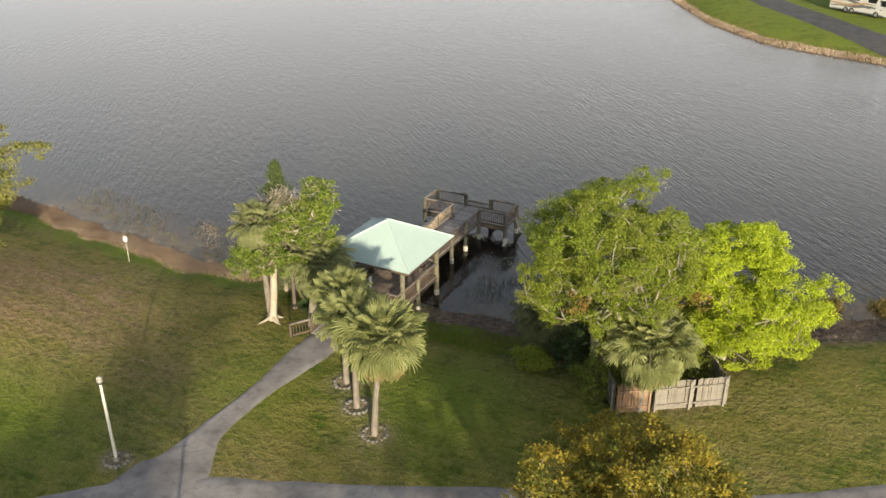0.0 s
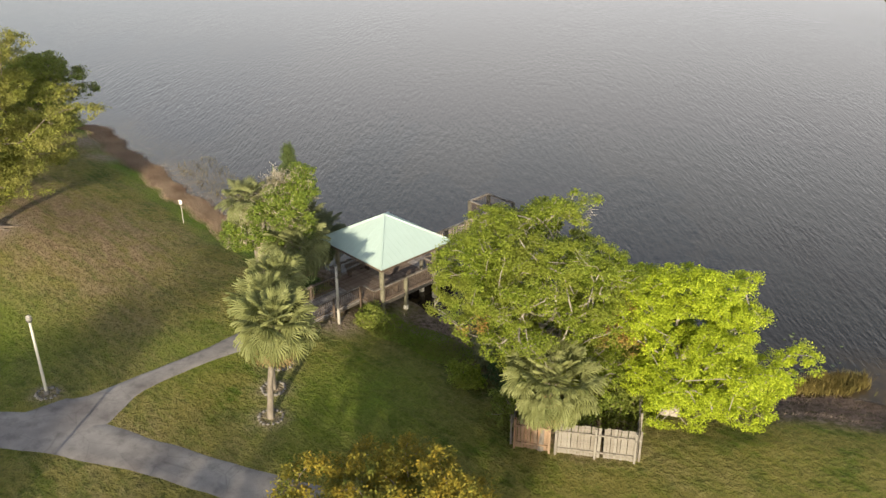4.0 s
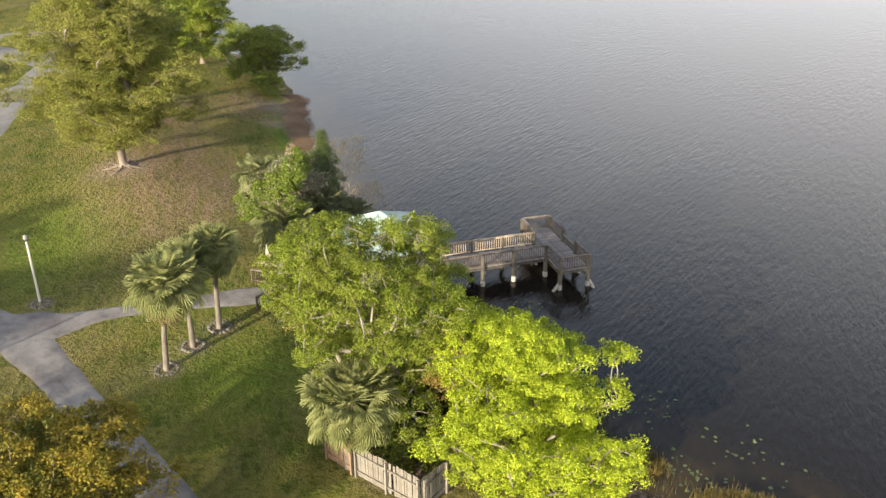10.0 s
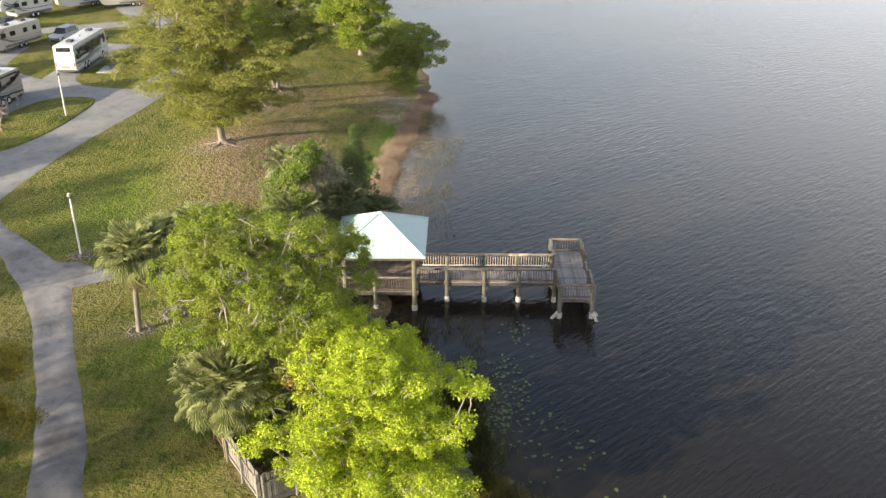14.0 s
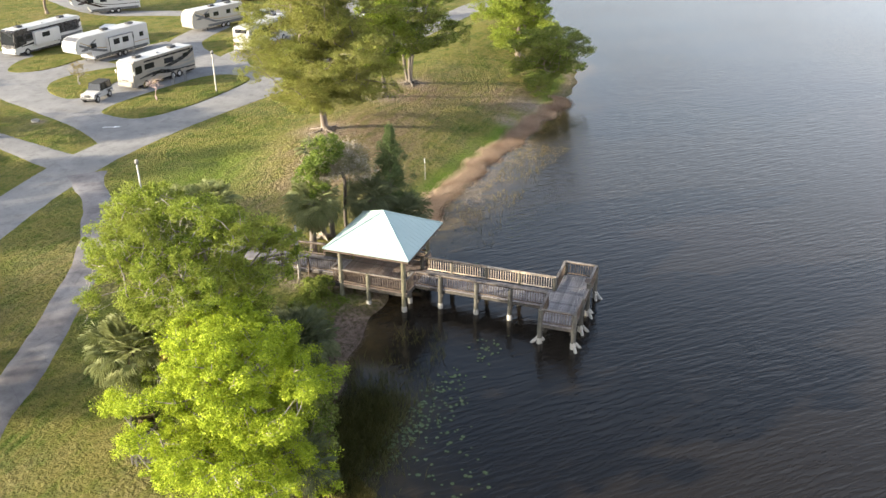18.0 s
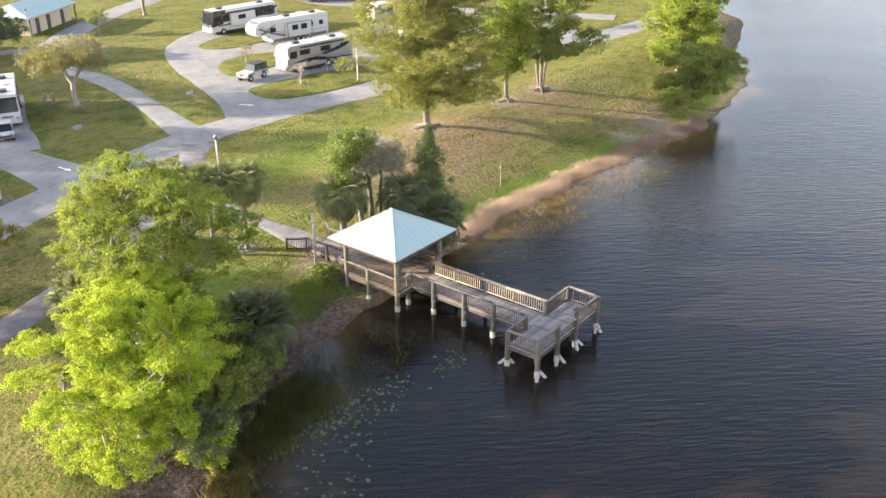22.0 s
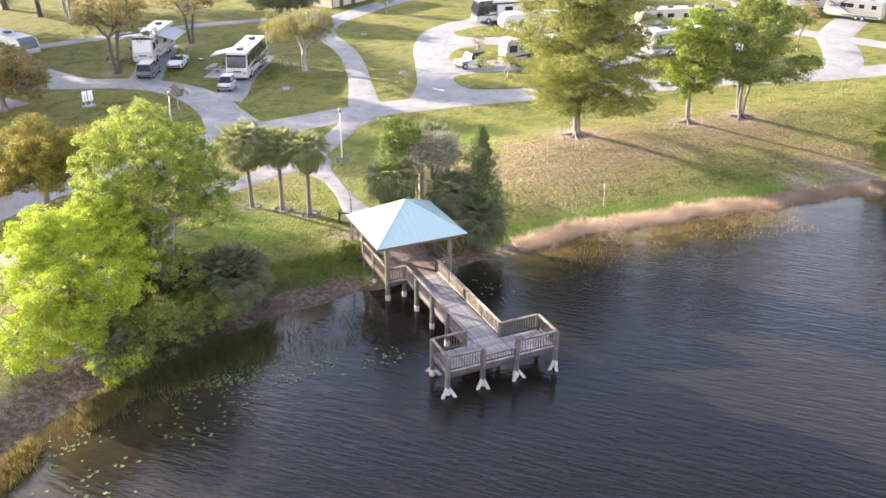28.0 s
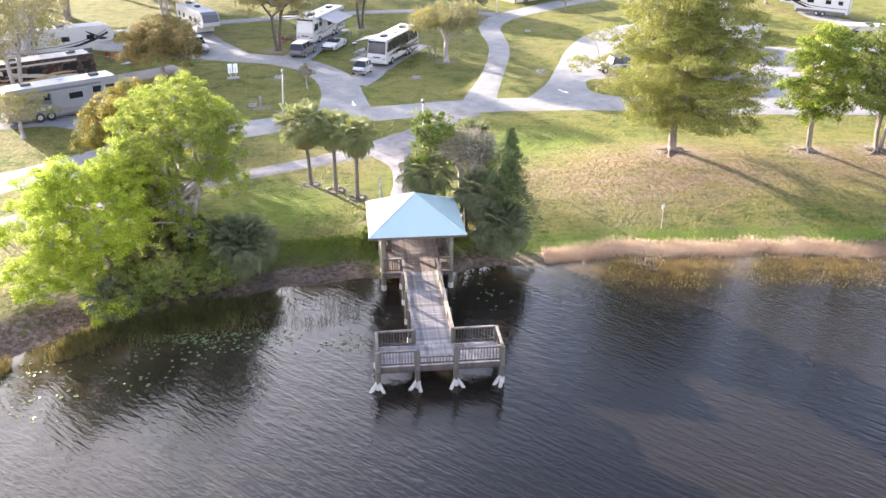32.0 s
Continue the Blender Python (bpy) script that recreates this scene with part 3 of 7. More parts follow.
def water_marks(x, y):
    near = y - shore(x)
    n1 = field(x, y, 0.25, 21.0)
    reach = 3.0 + 3.2 * step((x + 60) / 20) * step((-4 - x) / 6) + 6.0 * step((x - 6) / 6)
    tint = 0.25 + 0.75 * step((-5 - x) / 4) + 0.25 * step((x - 4) / 5)
    return {"shallow": np.clip(tint * step((reach + 1.5 * n1 - near) / reach), 0, 1), "calm": np.clip(step((7 - near) / 6) + 0.2 * n1, 0, 1)}


WX, WY = spread(-62, 34, 1.0, 450), spread(-8, 20, 0.8, 450)
lake = sheet("water", WX, WY, lambda x, y: np.full_like(x, WATER), M_WATER, water_marks)
tagged(lake, "dark rippled lake water reflecting a grey sky", "lake", kind="structure")


# ---- roads and paths ----
def smooth_line(pts, each=0.7):
    """Points evenly along a soft curve through pts, each of which holds x, y and a width."""
    pts = [Vector(p) for p in pts]
    out = []
    for i in range(len(pts) - 1):
        p0, p1, p2, p3 = pts[max(i - 1, 0)], pts[i], pts[i + 1], pts[min(i + 2, len(pts) - 1)]
        n = max(2, int((p2 - p1).length / each))
        for k in range(n):
            t = k / n
            out.append(0.5 * (2 * p1 + (p2 - p0) * t + (2 * p0 - 5 * p1 + 4 * p2 - p3) * t * t + (3 * p1 - p0 - 3 * p2 + p3) * t ** 3))
    return out + [pts[-1]]


LAYER = [0]


def ribbon(name, pts, mat, label, category):
    LAYER[0] += 1
    lift = 0.035 + 0.005 * (LAYER[0] % 12)
    line = smooth_line(pts)
    b = Build()
    across = 9
    for i, p in enumerate(line):
        d = line[min(i + 1, len(line) - 1)] - line[max(i - 1, 0)]
        side = Vector((-d.y, d.x)).normalized()
        for j in range(across):
            u = j / (across - 1) - 0.5
            wob = 0.13 * noise.noise((p.x * 0.7, p.y * 0.7, u * 9)) if j in (0, across - 1) else 0
            x, y = p.x + side.x * (p.z * u + wob), p.y + side.y * (p.z * u + wob)
            edge = -0.06 if j in (0, across - 1) else 0
            b.v.append((x, y, ground_z(x, y) + lift + edge))
    for i in range(len(line) - 1):
        for j in range(across - 1):
            k = i * across + j
            b.f.append((k, k + across, k + across + 1, k + 1))
    ob = new(name, b.mesh(name, mat, True))
    for p in ob.data.polygons:
        if p.normal.z < 0:
            p.flip()
    return tagged(ob, label, category, kind="structure")


ROADL, PATHL = "pale grey asphalt campground road", "narrow grey asphalt footpath through the lawn"
ribbon("road", [(-110, -22, 5), (-80, -24.5, 5), (-66, -26, 5), (-52, -29.2, 5), (-38, -30.9, 5), (-24, -33.4, 5), (-12, -34.3, 5.2), (-2, -33.0, 5.2), (7, -30.8, 5.2), (15, -28.2, 5.2), (24, -23.5, 5.2), (33, -17, 5.2), (60, 0, 5.2)], M_ROAD, ROADL, "road")
ribbon("road", [(-9.5, -33.5, 4.4), (-10.5, -38, 3.6), (-12.6, -45, 2.9), (-15.0, -54, 2.8), (-16.4, -62, 3.0), (-17.0, -73, 3.4), (-20, -80, 4.2), (-26, -86, 4.6), (-34, -92.5, 4.6), (-50, -102, 5), (-90, -120, 5)], M_ROAD, ROADL, "road")
ribbon("road", [(-17, -34, 6), (-20.5, -40.5, 5.0), (-23.5, -48, 5.0), (-27.0, -57, 5.2), (-31.5, -65.5, 4.8), (-37, -70.6, 4.6), (-46, -74, 4.0), (-58, -76, 4.0)], M_ROAD, ROADL, "road")
ribbon("road", [(4.5, -33, 6), (4.6, -39, 4.8), (5.2, -45, 4.6), (7.5, -51, 4.4), (12, -55.6, 4.4), (18, -58, 4.6), (25, -61, 5), (36, -66, 5), (60, -74, 5)], M_ROAD, ROADL, "road")
ribbon("road", [(-78, -96, 4.5), (-70, -80, 4.5), (-72, -70, 4.2), (-76, -58, 4.2), (-82, -45, 4.2), (-88, -30, 4.5)], M_ROAD, ROADL, "road")
ribbon("road", [(60, -66, 2.6), (40, -73, 2.6), (30, -77, 2.6), (16, -82, 2.6), (0, -86, 2.6), (-12, -86, 2.6), (-21, -82, 2.8)], M_ROAD, "narrow pale concrete lane across the far lawn", "road")
ribbon("road", [(-68, -26, 5), (-76, -33, 5), (-84, -42, 5), (-96, -50, 5)], M_ROAD, ROADL, "road")
ribbon("parking_pad", [(3.4, -43.4, 3.4), (1.6, -47.4, 3.4), (0.4, -51, 3.4), (-2, -56, 3.4), (-5.5, -63, 3.4)], M_ROAD, "asphalt parking pad under a motorhome", "parking pad")
ribbon("parking_pad", [(11.2, -54, 4.2), (9.8, -58, 3.8), (8, -65, 3.6), (5, -74, 3.6)], M_ROAD, "asphalt parking pad under a motorhome", "parking pad")
ribbon("parking_pad", [(18, -58, 5), (21.5, -65, 4), (25, -73, 4)], M_ROAD, "asphalt parking pad under a trailer", "parking pad")
ribbon("parking_pad", [(-23, -46.8, 5.5), (-28, -46.6, 4.2), (-36, -45.6, 4), (-46, -42, 5)], M_ROAD, "asphalt parking pad under a motorhome", "parking pad")
ribbon("parking_pad", [(-29, -60.5, 6), (-35, -60.3, 4.2), (-44, -58.5, 4), (-54, -55, 5)], M_ROAD, "asphalt parking pad under a fifth wheel trailer", "parking pad")
ribbon("parking_pad", [(-44, -40, 6), (-50, -42.8, 4.2), (-60, -42.5, 4), (-68, -42, 5)], M_ROAD, "asphalt parking pad under a motorhome", "parking pad")
ribbon("road", [(-42.5, -32, 5), (-44, -38, 5.0), (-48, -47, 5.0), (-55, -54, 5), (-66, -56, 5)], M_ROAD, ROADL, "road")
ribbon("parking_pad", [(28, -30.5, 4), (34, -33, 4), (46, -30, 4)], M_ROAD, "asphalt parking pad under a motorhome", "parking pad")
ribbon("parking_pad", [(24, -53, 4), (32, -47.5, 4), (46, -43, 4)], M_ROAD, "asphalt parking pad under a motorhome", "parking pad")


def patch(name, outline, mat, label, category, lift, dome=0.0):
    """A flat patch with a soft closed outline, slightly domed where it is grass."""
    n = len(outline)
    pts = []
    for i in range(n):
        p0, p1, p2, p3 = (Vector(outline[(i + k) % n]) for k in (-1, 0, 1, 2))
        for k in range(8):
            t = k / 8
            pts.append(0.5 * (2 * p1 + (p2 - p0) * t + (2 * p0 - 5 * p1 + 4 * p2 - p3) * t * t + (3 * p1 - p0 - 3 * p2 + p3) * t ** 3))
    c = sum(pts, Vector((0, 0))) / len(pts)
    b = Build()
    rings = ((1.0, -0.08), (0.985, 0.0), (0.9, dome * 0.6), (0.5, dome)) if dome else ((1.0, -0.05), (0.99, 0.0))
    for k, up in rings:
        b.v += [(c.x + (p.x - c.x) * k, c.y + (p.y - c.y) * k, ground_z(p.x, p.y) + lift + up) for p in pts]
    m = len(pts)
    b.f = [(r * m + i, r * m + (i + 1) % m, r * m + m + (i + 1) % m, r * m + m + i) for r in range(len(rings) - 1) for i in range(m)]
    b.f.append(tuple(range((len(rings) - 1) * m, len(rings) * m)))
    ob = new(name, b.mesh(name, mat))
    if ob.data.polygons[-1].normal.z < 0:
        for p in ob.data.polygons:
            p.flip()
    return tagged(ob, label, category, kind="structure")


patch("road_apron", [(-18.5, -33.5), (-18.6, -39), (-21.6, -47.2), (-24.8, -56.6), (-27, -62), (-32.5, -69.6), (-38, -72.8), (-43, -72), (-41, -66), (-42, -60), (-42, -56), (-40, -50), (-42, -46), (-43, -39), (-44, -33), (-30, -32.2)], M_ROAD, "pale asphalt turning area between grass islands", "road", 0.022)
ISLAND = "rounded grass island between the drives"
patch("grass_island", [(-24.5, -43.4), (-23.0, -41.0), (-23.6, -37.4), (-29.8, -35.2), (-38.8, -34.6), (-41.6, -36.2), (-40.2, -40.6), (-31.0, -43.0)], M_LAWN, ISLAND, "grass island", 0.10, 0.06)
patch("grass_island", [(-28.6, -54.4), (-26.8, -50.6), (-28.2, -48.7), (-32.4, -49.2), (-37.5, -50.2), (-40.5, -53.5), (-36.0, -56.6), (-31.7, -56.7)], M_LAWN, ISLAND, "grass island", 0.10, 0.06)
patch("grass_island", [(-34.8, -66.3), (-34.6, -63.4), (-38.0, -61.3), (-44.5, -62.0), (-45, -66.4), (-40.0, -68.4)], M_LAWN, ISLAND, "grass island", 0.10, 0.06)
ribbon("footpath", [(-8.2, -32.2, 3.6), (-6.2, -30.2, 2.6), (-4.4, -28.0, 2.3), (-2.7, -26.2, 2.5), (-0.6, -24.3, 3.0), (1.8, -22.4, 3.1), (5.0, -20.75, 2.45), (8.1, -19.25, 2.25), (10.4, -18.25, 2.2), (13.2, -16.85, 2.2), (18.6, -14.5, 2.4), (23.5, -12.6, 2.4), (32, -7, 2.4), (46, 4, 2.4)], M_PATH, PATHL, "path")
ribbon("footpath", [(-0.5, -24.6, 2.6), (0.15, -22.8, 3.5), (0.5, -21.2, 3.7), (0.3, -19.9, 2.6), (-0.12, -17.9, 1.62), (-0.12, -15.5, 1.42), (0.0, -13, 1.45), (0.05, -10.3, 2.2), (0.05, -7.4, 2.4)], M_PATH, PATHL, "path")
ribbon("road", [(60, 55, 6), (40, 76, 6), (27, 88.5, 6), (18.3, 98.6, 6), (13.6, 104.8, 6), (6.7, 113.7, 6), (-3, 130, 6), (-12, 160, 6)], M_DARKROAD, "dark asphalt road beyond the far shore", "road")
for x0, y0, w, d, yaw in ((1.55, -56.0, 2.6, 4.2, -27), (-54.0, -38.0, 3.4, 2.6, 4)):
    slab = new("patio_slab", Build().box((0, 0, 0), (w, d, 0.12), bevel=0.03).mesh("patio_slab", M_CONC))
    slab.matrix_world = pose(x0, y0, ground_z(x0, y0) + 0.05, 0, 0, yaw)
    tagged(slab, "pale concrete patio slab beside a motorhome", "patio")


# ---- pavilion, ramp and fishing pier ----
DECK, RAIL = 0.06, 1.10
PLANKS = {}


def plank_mesh(length, mat):
    key = round(length, 2), mat.name
    if key not in PLANKS:
        PLANKS[key] = Build().box((0, 0, -0.02), (key[0], 0.138, 0.04), bevel=0.006).mesh("plank", mat)
    return PLANKS[key]


def deck(parent, x0, x1, y0, y1, z0=DECK, z1=DECK, mat=M_DECK):
    n = int(round((y1 - y0) / 0.148))
    for i in range(n):
        t = (i + 0.5) / n
        part("plank", plank_mesh(x1 - x0, mat), parent, at=pose((x0 + x1) / 2 + random.uniform(-0.012, 0.012), y0 + t * (y1 - y0),
             z0 + t * (z1 - z0) + random.uniform(-0.004, 0.004), math.degrees(math.atan2(z1 - z0, y1 - y0)), 0, random.uniform(-0.15, 0.15)))


BALUSTER = Build().box((0, 0, 0), (0.036, 0.036, 0.80), bevel=0.006).mesh("baluster", M_RAIL)
BALUSTER_NEW_LIT = Build().box((0, 0, 0), (0.04, 0.036, 0.80), bevel=0.006).mesh("baluster", M_NEWRAIL_LIT)


def railing(parent, p, q, z0=DECK, z1=DECK, high=RAIL - DECK, cap=True, name="railing", wood=None, lid=None):
    """Rails between two points of the plan, with upright balusters and a flat cap."""
    p, q = Vector(p), Vector(q)
    d = q - p
    n = max(2, int(d.length / 0.165))
    yaw = math.degrees(math.atan2(d.y, d.x))
    slope = math.degrees(math.atan2(z1 - z0, d.length))
    b = Build()
    tilt = pose(0, 0, 0, 0, -slope, 0)
    run = d.length / math.cos(radians(slope))
    m = pose((p.x + q.x) / 2, (p.y + q.y) / 2, (z0 + z1) / 2, 0, 0, yaw)
    b.box((0, 0.0, high - 0.03), (run + 0.04, 0.15 if cap else 0.06, 0.06), tilt, 0.008)
    ob = part(name, b.mesh("railing", lid or M_CAP), parent, at=m)
    part("upper_rail", Build().box((0, 0, high - 0.105), (run - 0.02, 0.045, 0.088), tilt, 0.006).mesh("upper_rail", wood or M_RAIL), ob)
    part("lower_rail", Build().box((0, 0, 0.14), (run - 0.02, 0.045, 0.088), tilt, 0.006).mesh("lower_rail", wood or M_RAIL), ob)
    for i in range(n):
        t = (i + 0.5) / n - 0.5
        m = pose(t * d.length, 0.042, (high - 0.02) / 2 + 0.04 + t * (z1 - z0), random.uniform(-1, 1), random.uniform(-1, 1), 0)
        part("baluster", BALUSTER_NEW_LIT if wood else BALUSTER, ob, at=m @ Matrix.Diagonal((1, 1, (high - 0.1) / 0.95, 1)))
    return ob


def pile(parent, x, y, top, size=0.27, mat=None, foot=True, name="support_post", splay=None, bottom=None):
    z0 = bottom if bottom is not None else min(ground_z(x, y), WATER) - 0.6
    b = Build()
    b.tube([(0, 0, z0), (0, 0, WATER + 0.28), (0, 0, top - 0.05), (0, 0, top)], [size * 0.56, size * 0.55, size * 0.52, size * 0.40], 10)
    ob = part(name, b.mesh(name, mat or M_PILE), parent, at=pose(x, y, 0, 0, 0, random.uniform(0, 30)))
    if foot:
        f = Build().tube([(0, 0, WATER - 0.5), (0, 0, WATER + 0.34), (0, 0, WATER + 0.40)], [size * 0.64, size * 0.62, size * 0.57], 10)
        part("sleeve", f.mesh("sleeve", M_BLEACH), ob, "bleached sleeve at the waterline")
    for dx, dy in splay or ():
        a = Vector((dx, dy, 0)).normalized()
        g = Build().tube([a * 0.10 + Vector((0, 0, WATER + 0.52)), a * 0.26 + Vector((0, 0, WATER + 0.25)), a * 0.55 + Vector((0, 0, WATER - 0.12))], [0.05, 0.10, 0.12], 6)
        br = part("foot_brace", g.mesh("foot_brace", M_BLEACH), parent, "splayed bleached brace at the waterline", pose(x, y, 0))
    return ob


pier = thing("fishing_pier", pose(0, 7.5, 0), "weathered grey timber fishing pier with a T-shaped end over the lake", "pier")
pier.matrix_world = pose(0, 0, 0)
WX0, WX1, PX0, PX1, PY0, PY1 = -1.25, 1.0, -3.78, 3.18, 11.72, 13.85
deck(pier, WX0, WX1, 2.55, PY0)
deck(pier, PX0, PX1, PY0, PY1)
for x in (WX0 + 0.05, WX1 - 0.05, (WX0 + WX1) / 2):
    part("joist", Build().box((0, 0, 0), (0.07, PY0 - 2.55, 0.22), bevel=0.006).mesh("joist", M_JOIST), pier, at=pose(x, (PY0 + 2.55) / 2, DECK - 0.155))
for y in (PY0 + 0.1, (PY0 + PY1) / 2, PY1 - 0.03):
    part("joist", Build().box((0, 0, 0), (PX1 - PX0, 0.07, 0.22), bevel=0.006).mesh("joist", M_JOIST), pier, at=pose((PX0 + PX1) / 2, y, DECK - 0.155))
for x in (PX0 + 0.03, PX1 - 0.03):
    part("joist", Build().box((0, 0, 0), (0.07, PY1 - PY0 - 0.1, 0.22), bevel=0.006).mesh("joist", M_JOIST), pier, at=pose(x, (PY0 + PY1) / 2, DECK - 0.155))
for y in (2.2, 4.4, 6.9, 9.2):
    for x in (WX0 - 0.10, WX1 + 0.06):
        pile(pier, x, y, RAIL - 0.10)
    part("bearer", Build().box((0, 0, 0), (WX1 - WX0 + 0.3, 0.09, 0.22), bevel=0.008).mesh("bearer", M_JOIST), pier, at=pose((WX0 + WX1) / 2, y + 0.15, DECK - 0.39))
pile(pier, WX1 + 0.02, PY0 - 0.12, RAIL - 0.05, splay=[(-1, 0.2)])
pile(pier, WX0 - 0.02, PY0 - 0.12, RAIL - 0.05, splay=[(1, 0.2)])
FRONT = [(PX1, [(0.8, 0.5), (-0.6, 0.8)]), (0.98, [(0.9, 0.5), (-0.3, 1)]), (-1.18, [(-0.9, 0.6), (0.7, 0.8)]), (PX0, [(0.9, 0.4), (0.3, 1)])]
for x, s in FRONT:
    pile(pier, x, PY1 + 0.02, RAIL - 0.04, 0.29, splay=s)
for x, s in ((PX1, [(0.2, -1), (-0.8, 0.3)]), (PX0, [(-0.2, -1), (0.8, 0.3)])):
    pile(pier, x, PY0 + 0.02, RAIL - 0.04, 0.29, splay=s)
for y in (PY0 + 0.2, PY1 - 0.2):
    part("bearer", Build().box((0, 0, 0), (PX1 - PX0, 0.09, 0.24), bevel=0.008).mesh("bearer", M_JOIST), pier, at=pose((PX0 + PX1) / 2, y, DECK - 0.40))
# rails of the walkway, in lengths between the piles
for x in (WX0, WX1):
    stops = [2.6, 4.4, 6.9, 9.2, PY0 - 0.05]
    for a, b in zip(stops, stops[1:]):
        railing(pier, (x, a + 0.04), (x, b - 0.04), wood=M_NEWRAIL_LIT if x < 0 else None, lid=M_NEWRAIL_LIT if x < 0 else None)
railing(pier, (WX1 + 0.05, PY0), (PX1 - 0.1, PY0))
railing(pier, (PX0 + 0.1, PY0), (WX0 - 0.05, PY0))
railing(pier, (PX1, PY0 + 0.1), (PX1, PY1 - 0.1))
railing(pier, (PX0, PY0 + 0.1), (PX0, PY1 - 0.1))
railing(pier, (1.08, PY1), (PX1 - 0.1, PY1))
railing(pier, (PX0 + 0.1, PY1), (-1.28, PY1))
railing(pier, (-1.08, PY1), (0.88, PY1), high=0.62)
part("rail_shelf", Build().box((0, 0, 0), (0.55, 0.3, 0.045), bevel=0.01).mesh("rail_shelf", M_RAIL), pier, "small timber shelf on the rail", pose(-1.35, PY1 - 0.12, RAIL + 0.03))

pavilion = thing("lake_pavilion", pose(0, 0, 0), "open timber pavilion with a pale turquoise metal hip roof on posts", "pavilion")
RX, RY, EAVE, APEX = 3.20, 3.04, 2.90, 4.70


def roof_face(parent, a, b, top):
    """One sloping face from the eave a-b up to the top, with raised seams down the slope."""
    a, b, top = Vector(a), Vector(b), Vector(top)
    n = (b - a).cross(top - a).normalized()
    lo = n * -0.05
    m = Build().add([a, b, top, a + lo, b + lo, top + lo], [(0, 1, 2), (5, 4, 3), (0, 3, 4, 1), (1, 4, 5, 2), (2, 5, 3, 0)])
    face = part("roof_panel", m.mesh("roof_panel", M_ROOF), parent)
    count = 15
    along = (b - a).normalized()
    mid = (a + b) / 2
    for i in range(1, count):
        t = i / count
        foot = a.lerp(b, t)
        share = 1 - abs(2 * t - 1)
        head = foot.lerp(foot + (top - mid), share * 0.985)
        c = (foot + head) / 2 + n * 0.009
        length = (head - foot).length
        d = (head - foot).normalized()
        rot = Matrix((along, d, n)).transposed().to_4x4()
        rot.translation = c
        part("seam", Build().box((0, 0, 0), (0.016, length, 0.012)).mesh("seam", M_ROOF), face, at=rot)
    g = part("fascia", Build().box((0, 0, 0), ((b - a).length - 0.02, 0.035, 0.15), bevel=0.006).mesh("fascia", M_RAIL), face, at=Matrix.Translation((a + b) / 2 - Vector((mid.x, mid.y, 0)).normalized() * 0.05 + Vector((0, 0, -0.12))) @ pose(0, 0, 0, 0, 0, math.degrees(math.atan2(along.y, along.x))))
    return face


C4 = [(RX, RY, EAVE), (-RX, RY, EAVE), (-RX, -RY, EAVE), (RX, -RY, EAVE)]
for i in range(4):
    roof_face(pavilion, C4[i], C4[(i + 1) % 4], (0, 0, APEX))
    p, q = Vector(C4[i]), Vector((0, 0, APEX))
    part("hip_cap", Build().tube([p + Vector((0, 0, 0.015)), q + Vector((0, 0, 0.02))], [0.055, 0.055], 8).mesh("hip_cap", M_ROOF), pavilion)
part("roof_cap", Build().tube([(0, 0, APEX - 0.06), (0, 0, APEX + 0.03), (0, 0, APEX + 0.06)], [0.20, 0.12, 0.02], 8).mesh("roof_cap", M_ROOF), pavilion)
PV = 2.27
for x in (-PV, PV):
    for y in (-PV, PV):
        pile(pavilion, x, y, EAVE - 0.12, 0.30, M_POST, foot=y > 0, name="post", bottom=-2.2)
for x in (-PV, PV):
    pile(pavilion, x, -0.3, RAIL - 0.05, 0.27, M_POST, foot=True, name="rail_post", bottom=-2.0)
for s in (-1, 1):
    part("beam", Build().box((0, 0, 0), (2 * PV + 0.6, 0.12, 0.26), bevel=0.01).mesh("beam", M_RAIL), pavilion, at=pose(0, s * PV, EAVE - 0.26))
    part("beam", Build().box((0, 0, 0), (0.12, 2 * PV - 0.15, 0.26), bevel=0.01).mesh("beam", M_RAIL), pavilion, at=pose(s * PV, 0, EAVE - 0.26))
for s in range(4):
    a = Vector(C4[s]) * 0.94
    a.z = EAVE - 0.02
    part("rafter", Build().tube([a, Vector((0, 0, APEX - 0.16))], [0.07, 0.07], 4).mesh("rafter", M_RAIL), pavilion)
    mid = (Vector(C4[s]) + Vector(C4[(s + 1) % 4])) / 2 * 0.96
    mid.z = EAVE - 0.02
    part("rafter", Build().tube([mid, Vector((0, 0, APEX - 0.16))], [0.06, 0.06], 4).mesh("rafter", M_RAIL), pavilion)
DX = 2.36
deck(pavilion, -DX, DX, -3.0, 2.53, mat=M_PLANKIN)
for x in (-DX + 0.04, 0, DX - 0.04):
    part("joist", Build().box((0, 0, 0), (0.07, 5.5, 0.24), bevel=0.006).mesh("joist", M_JOIST), pavilion, at=pose(x, -0.24, DECK - 0.165))
for y in (-2.96, -0.3, 2.49):
    part("joist", Build().box((0, 0, 0), (2 * DX - 0.1, 0.07, 0.24), bevel=0.006).mesh("joist", M_JOIST), pavilion, at=pose(0, y, DECK - 0.17))
for x in (-DX + 0.05, DX - 0.05):
    railing(pavilion, (x, -2.9), (x, -0.42))
    railing(pavilion, (x, -0.18), (x, 2.42))
railing(pavilion, (WX1 + 0.1, 2.48), (DX - 0.1, 2.48))
railing(pavilion, (-DX + 0.1, 2.48), (WX0 - 0.1, 2.48))
railing(pavilion, (1.25, -2.95), (DX - 0.1, -2.95))
railing(pavilion, (-DX + 0.1, -2.95), (-1.25, -2.95))


